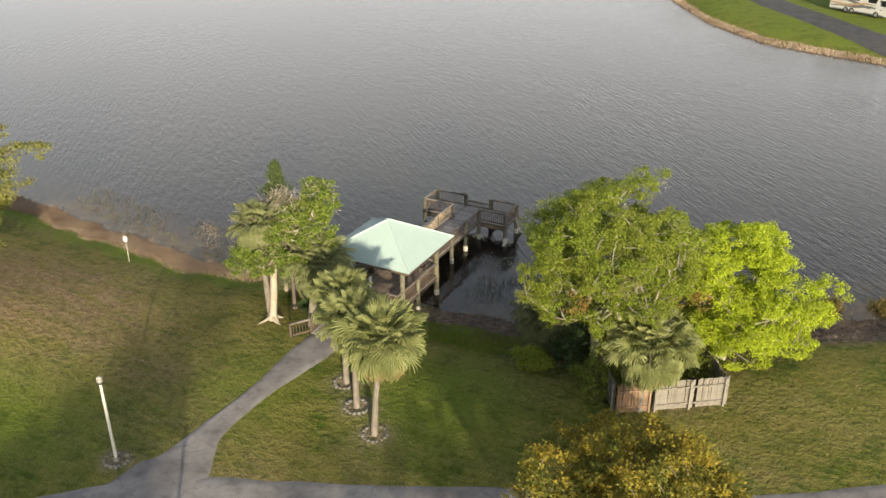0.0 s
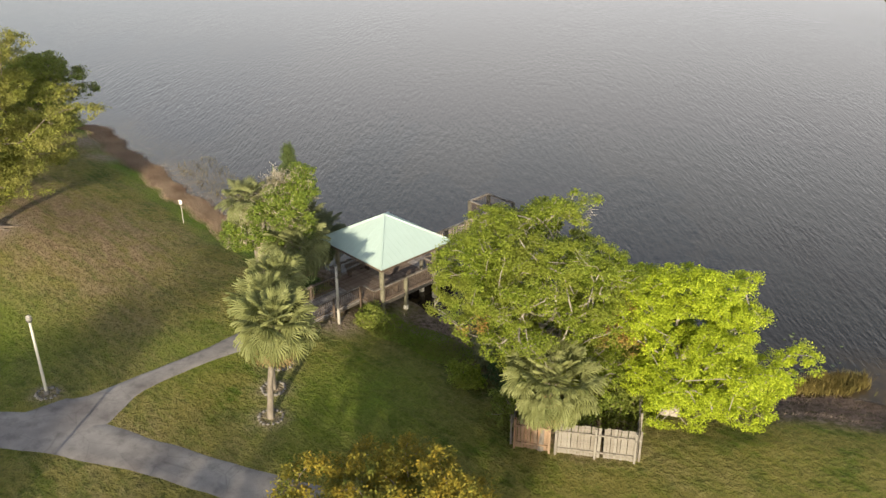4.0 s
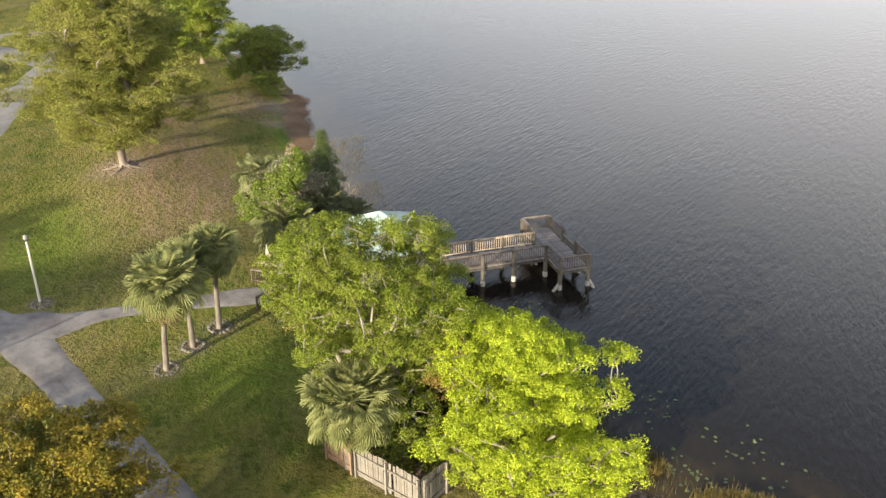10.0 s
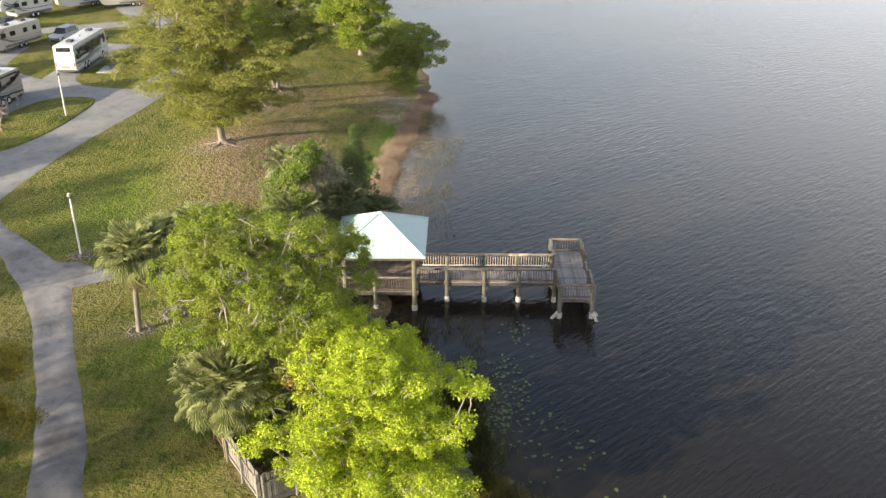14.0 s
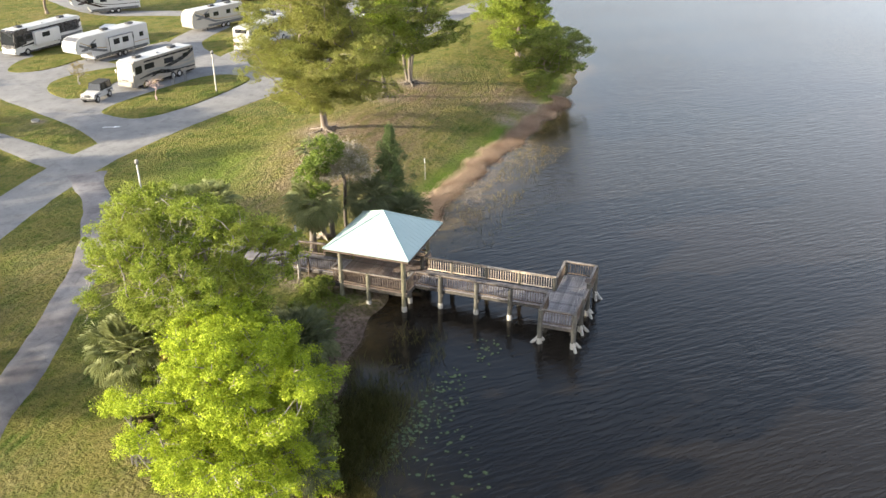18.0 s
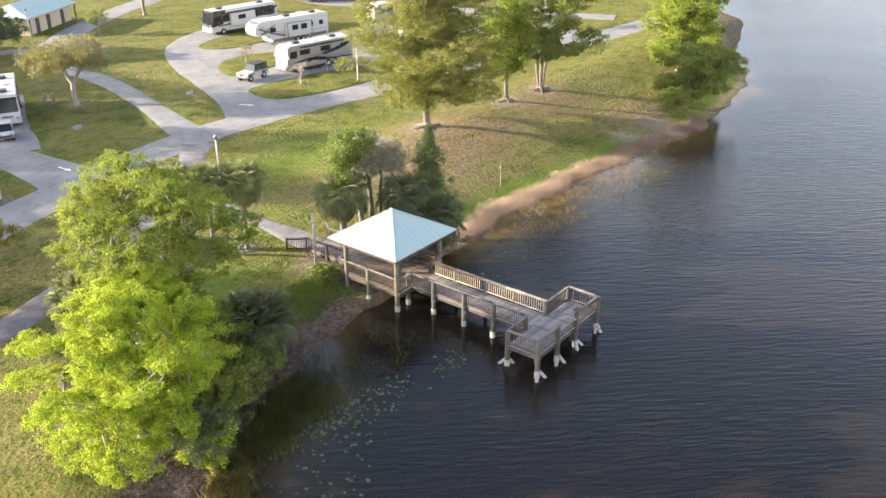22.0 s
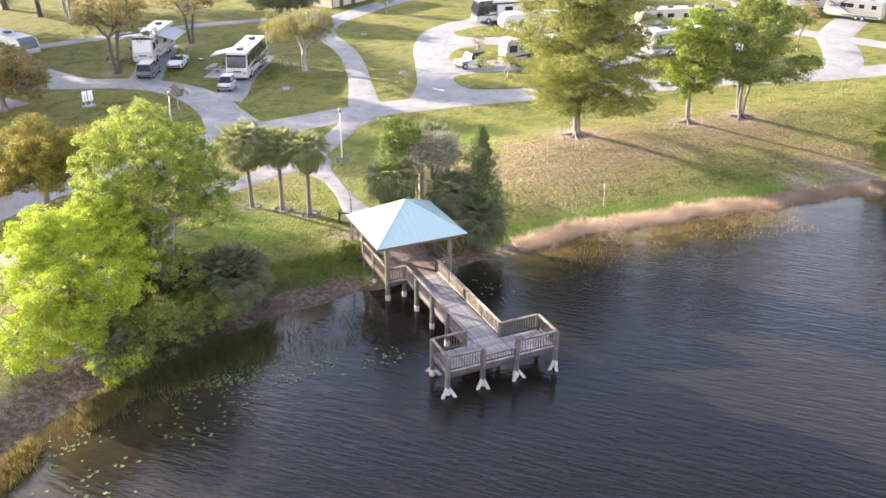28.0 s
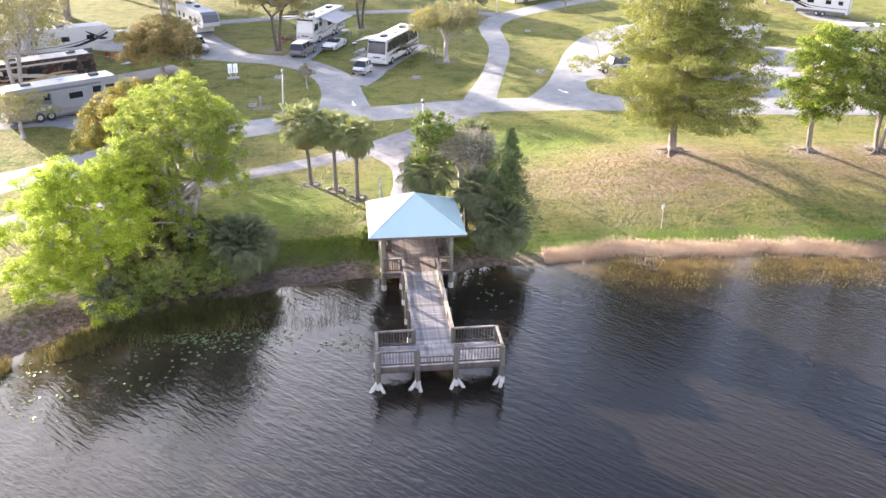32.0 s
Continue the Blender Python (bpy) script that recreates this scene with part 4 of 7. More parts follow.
def bench(m):
    ob = thing("bench", m, "weathered timber bench standing on the pavilion deck", "bench", "benches in the pavilion")
    for y in (-0.14, 0.0, 0.14):
        part("seat_slat", Build().box((0, y, 0.45), (1.8, 0.12, 0.045), bevel=0.008).mesh("seat_slat", M_RAIL), ob)
    for z in (0.62, 0.78):
        part("back_slat", Build().box((0, 0.26, z), (1.8, 0.04, 0.12), bevel=0.008).mesh("back_slat", M_RAIL), ob)
    for x in (-0.75, 0.75):
        part("leg", Build().box((x, 0, 0.215), (0.09, 0.38, 0.43), bevel=0.01).mesh("leg", M_RAIL), ob)
        part("back_post", Build().box((x, 0.22, 0.44), (0.09, 0.05, 0.86), bevel=0.01).mesh("back_post", M_RAIL), ob)
    return ob


bench(pose(-1.85, -0.9, DECK + 0.012, 0, 0, 90))
bench(pose(-1.85, 1.3, DECK + 0.012, 0, 0, 90))
bench(pose(1.75, -1.5, DECK + 0.012, 0, 0, -90))

ramp = thing("access_ramp", pose(0, 0, 0), "timber access ramp with railings from the path to the pavilion", "ramp")
RZ = ground_z(0, -7.6) + 0.06
deck(ramp, -1.15, 1.15, -7.5, -3.02, RZ, DECK)
for x in (-1.1, 1.1):
    for y in (-7.4, -5.3, -3.2):
        t = (y + 7.5) / 4.5
        zt = RZ + t * (DECK - RZ) + 1.02
        pile(ramp, x * 1.09, y, zt, 0.13, M_RAIL, foot=False, name="rail_post", bottom=ground_z(x, y) - 0.4)
    railing(ramp, (x, -7.4), (x, -3.1), RZ, DECK, 1.0)
    part("joist", Build().box((0, 0, 0), (0.07, 4.5, 0.2), bevel=0.006).mesh("joist", M_JOIST), ramp, at=pose(x * 0.98, -5.25, (RZ + DECK) / 2 - 0.15, math.degrees(math.atan2(DECK - RZ, 4.5))))
railing(ramp, (1.2, -7.5), (2.0, -8.5), RZ - 0.02, RZ - 0.05, 0.98)
pile(ramp, 2.05, -8.55, RZ + 0.95, 0.14, M_RAIL, foot=False, name="rail_post", bottom=-0.7)
railing(ramp, (-1.2, -7.5), (-1.9, -8.4), RZ - 0.02, RZ - 0.05, 0.98)
pile(ramp, -1.95, -8.45, RZ + 0.95, 0.14, M_RAIL, foot=False, name="rail_post", bottom=-0.7)


# ---- fence round the pump enclosure ----
def fence(pts, mat, label, high=1.75, skip=()):
    ob = thing("wooden_fence", pose(*pts[0], ground_z(*pts[0])), label, "fence")
    base = ob.matrix_world.translation
    board = [Build().box((0, 0, high / 2), (0.145, 0.022, high), bevel=0.004).mesh("board", mat) for _ in range(1)][0]
    for p, q in zip(pts, pts[1:]):
        p, q = Vector(p), Vector(q)
        d = q - p
        yaw = math.degrees(math.atan2(d.y, d.x))
        n = int(d.length / 0.152)
        for i in range(n):
            c = p + d * ((i + 0.5) / n)
            if random.random() < 0.02:
                continue
            part("board", board, ob, at=Matrix.Translation(-base) @ pose(c.x, c.y, ground_z(c.x, c.y) + 0.03 + random.uniform(-0.03, 0.03), random.uniform(-1.2, 1.2), random.uniform(-1, 1), yaw))
        side = Vector((-d.y, d.x)).normalized() * 0.06
        for z in (0.35, 1.35):
            m = Build().box((0, 0, 0), (d.length, 0.05, 0.09), bevel=0.006).mesh("fence_rail", mat)
            c = (p + q) / 2 + side
            part("fence_rail", m, ob, at=Matrix.Translation(-base) @ pose(c.x, c.y, ground_z(c.x, c.y) + z, 0, 0, yaw))
        for t in (0.02, 0.98) if d.length < 2.6 else (0.02, 0.5, 0.98):
            c = p + d * t + side * 1.9
            m = Build().box((0, 0, high / 2 - 0.2), (0.1, 0.1, high + 0.4), bevel=0.01).mesh("fence_post", mat)
            part("fence_post", m, ob, at=Matrix.Translation(-base) @ pose(c.x, c.y, ground_z(c.x, c.y), 0, 0, yaw))
    return ob


fence([(22.55, -3.65), (19.35, -5.9)], M_FENCE, "pale weathered board fence panel beside the shrubs")
fence([(20.75, -0.9), (22.55, -3.6)], M_FENCE, "weathered grey board fence panel under the tree")
fence([(19.2, -6.0), (17.7, -6.95)], M_FENCE2, "reddish brown board gate panel in the fence")
fence([(17.6, -6.9), (15.7, -4.1)], M_FENCE, "weathered board fence panel overgrown with leaves")


# ---- lamps, poles and signs ----
def stone_ring(x, y, r, label="ring of pale stones round a trunk"):
    ob = thing("stone_ring", pose(x, y, ground_z(x, y)), label, "stones", "stone rings in the lawn")
    n = int(2 * math.pi * r / 0.24)
    for i in range(n):
        a = 2 * math.pi * i / n
        s = random.uniform(0.09, 0.15)
        px, py = r * math.cos(a) * random.uniform(0.93, 1.07), r * math.sin(a) * random.uniform(0.93, 1.07)
        m = pose(px, py, ground_z(x + px, y + py) - ground_z(x, y) + 0.03, random.uniform(-20, 20), random.uniform(-20, 20), random.uniform(0, 360))
        part("stone", STONE, ob, at=m @ Matrix.Diagonal((s, s * 0.8, s * 0.6, 1)))
    return ob


STONE = Build().ball((0, 0, 0), 1, 7, 5).mesh("stone", M_STONE)


def lamp_post(x, y, top, label, mat=M_POLE, lean=(0, 0), ring=True):
    z = ground_z(x, y)
    ob = thing("lamp_post", pose(x, y, z, lean[0], lean[1]), label, "lamp post", "lamp posts along the roads")
    h = top - z
    part("pole", Build().tube([(0, 0, -0.3), (0, 0, 0.4), (0, 0, h - 0.30)], [0.088, 0.082, 0.066], 10).mesh("pole", mat, True), ob)
    part("base_collar", Build().tube([(0, 0, -0.05), (0, 0, 0.16), (0, 0, 0.2)], [0.15, 0.15, 0.09], 10).mesh("base_collar", M_STONE), ob)
    head = part("lamp_head", Build().tube([(0, 0, h - 0.34), (0, 0, h - 0.26), (0, 0, h - 0.24)], [0.08, 0.15, 0.16], 12).mesh("lamp_head", M_PLASTIC), ob)
    part("lamp_globe", Build().ball((0, 0, h - 0.14), 0.16, 12, 8, 0.85).mesh("lamp_globe", M_LAMP, True), head)
    part("lamp_cap", Build().tube([(0, 0, h + 0.0), (0, 0, h + 0.05), (0, 0, h + 0.08)], [0.15, 0.08, 0.02], 12).mesh("lamp_cap", M_POLEGREY), head)
    if ring:
        stone_ring(x, y, 0.55, "ring of pale stones round a lamp post")
    return ob


lamp_post(-2.57, -21.7, 4.85, "white lamp post with a globe lantern beside the path")
lamp_post(-34.5, -35.7, 5.1, "white lamp post with a globe lantern on a grass island")
lamp_post(10.7, -33.2, 4.9, "leaning white lamp post by the road", lean=(0, -3))
lamp_post(-19.6, -82.7, 6.0, "white lamp post beside the far lane")
timber_pole = thing("timber_pole", pose(2.05, -5.6, ground_z(2.05, -5.6)), "plain weathered grey timber pole beside the ramp", "pole")
part("pole", Build().tube([(0, 0, -0.3), (0, 0, 2.0), (0.02, 0, 4.0)], [0.10, 0.09, 0.08], 10).mesh("pole", M_POLEGREY, True), timber_pole)
part("cap", Build().tube([(0.02, 0, 4.0), (0.02, 0, 4.03), (0.02, 0, 4.05)], [0.085, 0.085, 0.05], 10).mesh("cap", M_PLASTIC), timber_pole)
part("conduit", Build().tube([(0.10, 0.02, 0.0), (0.10, 0.02, 1.6)], [0.02, 0.02], 6).mesh("conduit", M_PLASTIC), timber_pole)


def sign_post(x, y, h, w, hh, label, turn=0):
    ob = thing("sign_post", pose(x, y, ground_z(x, y), 0, 0, turn), label, "sign")
    part("post", Build().box((0, 0, h / 2 - 0.2), (0.05, 0.05, h + 0.4), bevel=0.008).mesh("post", M_POLEGREY), ob)
    part("sign_plate", Build().box((0, -0.045, h - hh / 2), (w, 0.02, hh), bevel=0.006).mesh("sign_plate", M_SIGN), ob)
    return ob


sign_post(-19.35, -4.43, 1.98, 0.26, 0.34, "small white notice on a post by the shore", 25)
sign_post(-49.7, -32.4, 1.1, 0.9, 0.5, "low white site sign on a grass island", 30)
sign_post(-76, -36, 1.2, 0.9, 0.5, "low white site sign beside the road", 30)


# ---- trees ----
def leaf_faces(rng, centers, outward, count, spread_, size, flat=0.6, slim=0.5):
    """Corners of many small folded leaves, in domed clumps that face outward."""
    k = len(centers)
    n = k * count
    scale = np.repeat(rng.uniform(0.4, 1.6, k), count)[:, None]
    o = np.repeat(outward, count, axis=0)
    d0 = rng.normal(size=(n, 3)) + o * 0.55
    d0 /= np.linalg.norm(d0, axis=1)[:, None]
    off = d0 * (rng.uniform(0.0, 1.0, size=(n, 1)) ** 0.45) * spread_ * scale * np.array([1.25, 1.25, flat * 1.25])
    p = np.repeat(centers, count, axis=0) + off
    d = rng.normal(size=(n, 3)) + d0 * 0.5
    d[:, 2] = d[:, 2] * 0.7 - 0.2
    d /= np.linalg.norm(d, axis=1)[:, None]
    nrm = rng.normal(size=(n, 3)) * 0.55 + d0 * 0.6 + o * 0.3 + np.array([0, 0, 0.45])
    s = np.cross(d, nrm)
    s /= np.linalg.norm(s, axis=1)[:, None] + 1e-9
    nn = np.cross(s, d)
    ln = size * rng.uniform(0.6, 1.3, size=(n, 1))
    wd = ln * slim * 0.5
    mid = p + d * ln * 0.45 + nn * ln * 0.10
    return np.stack([p, mid + s * wd, p + d * ln, mid - s * wd], 1).reshape(-1, 3)


def crown_points(rng, blobs, n):
    """Points on and near the skin of a set of ellipsoids (x, y, z, rx, ry, rz), with the way outward; few lie deep inside."""
    bl = np.array(blobs)
    area = (bl[:, 3] * bl[:, 4] * bl[:, 5]) ** 0.67
    pts, outs = [], []
    while len(pts) < n:
        i = rng.choice(len(bl), p=area / area.sum())
        d = rng.normal(size=3)
        d /= np.linalg.norm(d)
        if d[2] < -0.35 and rng.random() < 0.6:
            continue
        q = bl[i, :3] + d * bl[i, 3:] * (rng.uniform(0.72, 1.0) if rng.random() < 0.85 else rng.uniform(0.2, 0.7))
        deep = (((q - bl[:, :3]) / bl[:, 3:]) ** 2).sum(1)
        deep[i] = 9
        if len(bl) > 1 and deep.min() < 0.45 and rng.random() < 0.75:
            continue
        pts.append(q)
        outs.append(d)
    return np.array(pts), np.array(outs)


def limbs(build, base, fork, targets, r0, sides=6, keep=None):
    """A trunk to the fork, and limbs that branch out to all the targets."""
    nodes = [Vector(base), Vector(base).lerp(Vector(fork), 0.5) + Vector((0.1, -0.08, 0)), Vector(fork)]
    parent = [-1, 0, 1]
    order = sorted(range(len(targets)), key=lambda i: (Vector(targets[i]) - Vector(fork)).length)
    tips = []
    for i in order:
        t = Vector(targets[i])
        best, cost = 2, 1e9
        for k in range(2, len(nodes)):
            gap = (t - nodes[k]).length
            c = gap + 0.30 * (nodes[k] - nodes[2]).length + (0.8 if nodes[k].z > t.z + 0.3 else 0)
            if c < cost:
                best, cost = k, c
        a = nodes[best]
        mid = a.lerp(t, 0.5) + Vector((random.uniform(-1, 1), random.uniform(-1, 1), random.uniform(-0.3, 0.9))) * 0.10 * (t - a).length
        nodes += [mid, t]
        parent += [best, len(nodes) - 2]
        tips.append(len(nodes) - 1)
    weight = [0.0] * len(nodes)
    for k in tips:
        weight[k] += 1.0
    for k in range(len(nodes) - 1, 0, -1):
        weight[parent[k]] += weight[k]
    total = max(weight[1], 1)
    rad = [max(0.016, r0 * (w / total) ** 0.5) for w in weight]
    for k in range(1, len(nodes)):
        j = parent[k]
        ra = rad[j] if j < 2 else min(rad[j], rad[k] * 1.35)
        build.tube([nodes[j], nodes[k]], [ra if j else r0 * 1.05, rad[k]], sides if rad[k] > 0.05 else 4, cap=False)


def tree(name, x, y, blobs, label, leaves, bark, clumps=120, count=60, spread_=0.55, size=0.28, r0=0.28, fork=0.35, lean=(0, 0), seed=1, slim=0.55, flat=0.6, roots=0, stems=1, category="tree", group="", bare=0, twigs=0):
    """A trunk with limbs and a crown of many small leaves in clumps; blobs are measured from the foot."""
    rng = np.random.default_rng(seed)
    random.seed(seed)
    z = ground_z(x, y)
    ob = thing(name, pose(x, y, z), label, category, group)
    pts, outs = crown_points(rng, blobs, clumps + bare)
    top = max(b[2] + b[5] for b in blobs)
    b = Build()
    for s in range(stems):
        mine = pts[s::stems] if stems > 1 else pts
        a = 2 * math.pi * s / max(stems, 1) + 0.6
        o = 0.22 * (stems > 1)
        base = (o * math.cos(a), o * math.sin(a), -0.25)
        f = (lean[0] + o * 3 * math.cos(a), lean[1] + o * 3 * math.sin(a), top * fork)
        r = r0 / math.sqrt(stems)
        b.tube([(base[0], base[1], -0.3), (base[0], base[1], 0.05), (base[0], base[1], 0.45)], [r * 1.9, r * 1.5, r * 1.05], 9)
        limbs(b, (base[0], base[1], 0.1), f, [tuple(p) for p in mine[: 240]], r)
    part("trunk", b.mesh("trunk", bark, True), ob)
    if roots:
        for i in range(roots):
            a = 2 * math.pi * i / roots + random.uniform(-0.3, 0.3)
            l = random.uniform(2.8, 6.5) * r0
            p = []
            for t in (0.0, 0.25, 0.55, 1.0):
                px, py = math.cos(a + 0.5 * t * (i % 3 - 1)) * (0.15 + l * t), math.sin(a + 0.5 * t * (i % 3 - 1)) * (0.15 + l * t)
                p.append((px, py, ground_z(x + px, y + py) - z + (0.28, 0.12, 0.04, -0.06)[len(p)]))
            part("root", Build().tube(p, [0.13, 0.10, 0.07, 0.03], 6).mesh("root", bark, True), ob)
    lv = leaf_faces(rng, pts[:clumps], outs[:clumps], count, spread_, size, flat, slim)
    part("crown", quads("crown", lv, leaves), ob)
    if twigs:
        tp, to = crown_points(rng, blobs, twigs)
        tagged(part("twig_growth", quads("twig_growth", leaf_faces(rng, tp, to, 22, spread_ * 1.3, size * 4.5, 1.0, 0.035), bark), ob), kind="stuff")
    return ob


def layered(cx, cy, z0, z1, r, n, seed, disc=0.26, thick=0.55, low=0.45):
    """A spreading crown: flat leafy layers at many heights, widest below the middle."""
    rng = np.random.default_rng(seed)
    out = []
    for i in range(n):
        t = (i + 0.5) / n
        lev = z0 + (z1 - z0) * t
        rr = r * (1 - max(0.0, (t - low) / (1.08 - low)) ** 2) * (0.72 + 0.28 * min(1.0, t / low))
        a = i * 2.39996 + rng.uniform(-0.5, 0.5)
        q = rng.uniform(0.35, 1.05) if i % 3 else rng.uniform(0.0, 0.5)
        d = r * disc * rng.uniform(0.6, 1.25)
        out.append((cx + rr * q * math.cos(a), cy + rr * q * math.sin(a), lev, d, d * rng.uniform(0.7, 1.2), thick * rng.uniform(0.7, 1.4)))
    return out


def sub_blobs(cx, cy, cz, r, rz, n, seed, size=0.32, skew=0.22):
    """A lumpy crown: many smaller ellipsoids set unevenly round a large one."""
    rng = np.random.default_rng(seed)
    out = [(cx, cy, cz, r * 0.5, r * 0.5, rz * 0.55)]
    for i in range(n):
        a = i * 2.39996 + rng.uniform(-0.35, 0.35)
        t = 1 - 1.75 * (i + 0.5) / n
        k = math.sqrt(max(0.0, 1 - t * t))
        q = rng.uniform(0.55, 0.80) * (1 + skew * rng.uniform(-1, 1))
        s = size * rng.uniform(0.65, 1.3)
        out.append((cx + r * q * k * math.cos(a), cy + r * q * k * math.sin(a), cz + rz * q * t, r * s, r * s, max(rz * s, r * s * 0.55)))
    return out


# the tall olive-green tree and the yellow-green tree by the fence
TALL = sub_blobs(0.1, -0.3, 7.7, 5.7, 4.3, 74, 5, size=0.160, skew=0.22) + [(1.0, 3.4, 4.2, 1.7, 1.7, 1.4), (2.6, 4.2, 2.8, 1.6, 1.6, 1.2), (-1.0, 3.0, 2.6, 1.6, 1.6, 1.2), (3.6, 0.2, 3.2, 1.6, 1.6, 1.3), (1.6, 1.2, 4.6, 1.6, 1.6, 1.3), (-1.8, -1.6, 4.6, 1.5, 1.5, 1.2), (3.6, 2.2, 6.2, 1.6, 1.6, 1.4), (1.8, -1.9, 4.2, 1.4, 1.4, 1.2), (-3.2, 1.0, 5.2, 1.4, 1.4, 1.1),
    (0.4, -3.2, 10.9, 1.4, 1.4, 0.9), (-0.5, -2.2, 10.8, 1.4, 1.4, 0.9), (1.6, -2.8, 10.3, 1.3, 1.3, 0.9), (-0.8, -4.0, 9.4, 1.4, 1.4, 0.9), (1.2, -4.3, 9.0, 1.4, 1.4, 0.9)]
tall = tree("broadleaf_tree", 15.6, -3.6, TALL, "tall broadleaf tree with olive-green clumped leaves and pale limbs", L_TALL, M_BARKLIMB, 1350, 150, 0.31, 0.105, 0.40, 0.30, seed=11, stems=3, bare=150, twigs=26)
rng_r = np.random.default_rng(44)
rp, ro = crown_points(rng_r, [(3.4, 2.6, 6.0, 1.1, 1.1, 0.9), (4.3, 1.6, 5.2, 0.9, 0.9, 0.8), (2.6, 3.6, 5.0, 0.9, 0.9, 0.8), (-0.5, -3.6, 6.4, 0.7, 0.7, 0.6)], 60)
part("russet_leaves", quads("russet_leaves", leaf_faces(rng_r, rp, ro, 60, 0.28, 0.12), L_RUSSET), tall, "clumps of russet new leaves")
YEL = layered(0.8, 0.2, 2.0, 8.3, 4.85, 72, 8, 0.19, 0.42) + [(0.2, 2.4, 2.0, 1.6, 1.6, 1.1), (2.4, 3.2, 1.5, 1.5, 1.5, 1.0), (1.5, -2.2, 2.2, 1.5, 1.5, 0.9), (3.6, 0.6, 1.9, 1.5, 1.5, 0.9), (-1.6, 1.8, 3.6, 1.5, 1.5, 1.1), (3.4, 3.4, 2.6, 1.4, 1.4, 0.7), (-2.6, -1.6, 7.2, 1.5, 1.5, 1.0), (-1.2, -2.4, 7.0, 1.5, 1.5, 1.0),
    (-2.8, 0.4, 6.6, 1.4, 1.4, 0.9), (-3.2, 1.2, 5.2, 1.3, 1.3, 0.9), (-2.6, 1.8, 4.0, 1.3, 1.3, 0.9)]
tree("broadleaf_tree", 21.2, 1.4, YEL, "spreading tree with bright yellow-green young leaves beside the fence", L_YELLOW, M_BARKLIMB, 1300, 145, 0.32, 0.105, 0.32, 0.26, seed=12, stems=2, flat=0.5, bare=90)
# the orange-tinged tree near the footpath
tree("broadleaf_tree", 22.2, -17.8, sub_blobs(0, 0, 4.7, 4.5, 2.8, 38, 15, 0.23, 0.3) + sub_blobs(-1.7, -2.4, 4.3, 2.6, 2.2, 16, 16, 0.28, 0.3), "round tree with gold and olive leaves by the path", L_GOLD, M_BARK, 820, 90, 0.34, 0.135, 0.22, 0.3, seed=13, bare=50)
# trees on the bank
BIG = layered(-0.3, -0.2, 3.2, 15.3, 8.5, 160, 14, 0.18, 0.5, 0.25) + layered(0, 0, 4.0, 14.0, 4.2, 40, 15, 0.30, 0.6, 0.3) + layered(0, 0, 2.2, 4.6, 6.2, 14, 17, 0.20, 0.5, 0.6)
tree("broadleaf_tree", -24.4, -16.8, BIG, "large feathery tree with a rooted trunk on the bank", L_FEATHER, M_BARKROOT, 4800, 54, 0.44, 0.17, 0.34, 0.22, seed=14, roots=13, slim=0.35, flat=0.34, bare=30)
tree("broadleaf_tree", -36.5, -15.6, layered(0, 0.2, 3.2, 10.6, 3.3, 40, 21, 0.30, 0.6, 0.35), "slender tree with light green leaves on the bank", L_TALL, M_BARKPALE, 640, 60, 0.40, 0.17, 0.22, 0.40, seed=15, roots=6, flat=0.45)
tree("broadleaf_tree", -42.8, -15.2, layered(0.5, 0.6, 3.8, 11.6, 6.3, 70, 22, 0.22, 0.55, 0.45), "forked green tree with a pale split trunk", L_GREEN, M_BARKPALE, 1200, 60, 0.42, 0.17, 0.30, 0.30, seed=16, roots=9, stems=3, flat=0.4)
tree("broadleaf_tree", -52.3, -1.8, layered(-1.8, -0.2, 1.2, 6.4, 5.2, 44, 23, 0.24, 0.6) + [(3.4, 0.2, 1.7, 1.9, 1.5, 1.0), (4.0, 0.6, 0.9, 1.5, 1.2, 0.8), (-4.5, 3.0, 4.6, 1.8, 1.6, 0.7), (-2.0, 3.8, 4.2, 1.8, 1.6, 0.7)], "low green tree leaning over the water", L_GREEN, M_BARK, 1200, 60, 0.42, 0.17, 0.26, 0.3, seed=17, flat=0.36, stems=2)
tree("broadleaf_tree", -63.5, -8.0, layered(0, 0, 1.6, 9.2, 5.6, 46, 24, 0.24, 0.7), "green tree on the shore", L_TALL, M_BARK, 1200, 44, 0.45, 0.20, 0.28, 0.32, seed=18, flat=0.38)
tree("broadleaf_tree", -76, -13, layered(0, 0, 1.4, 8.4, 5.2, 40, 25, 0.25, 0.7), "green tree on the shore", L_TALL, M_BARK, 800, 44, 0.48, 0.22, 0.28, 0.32, seed=19)
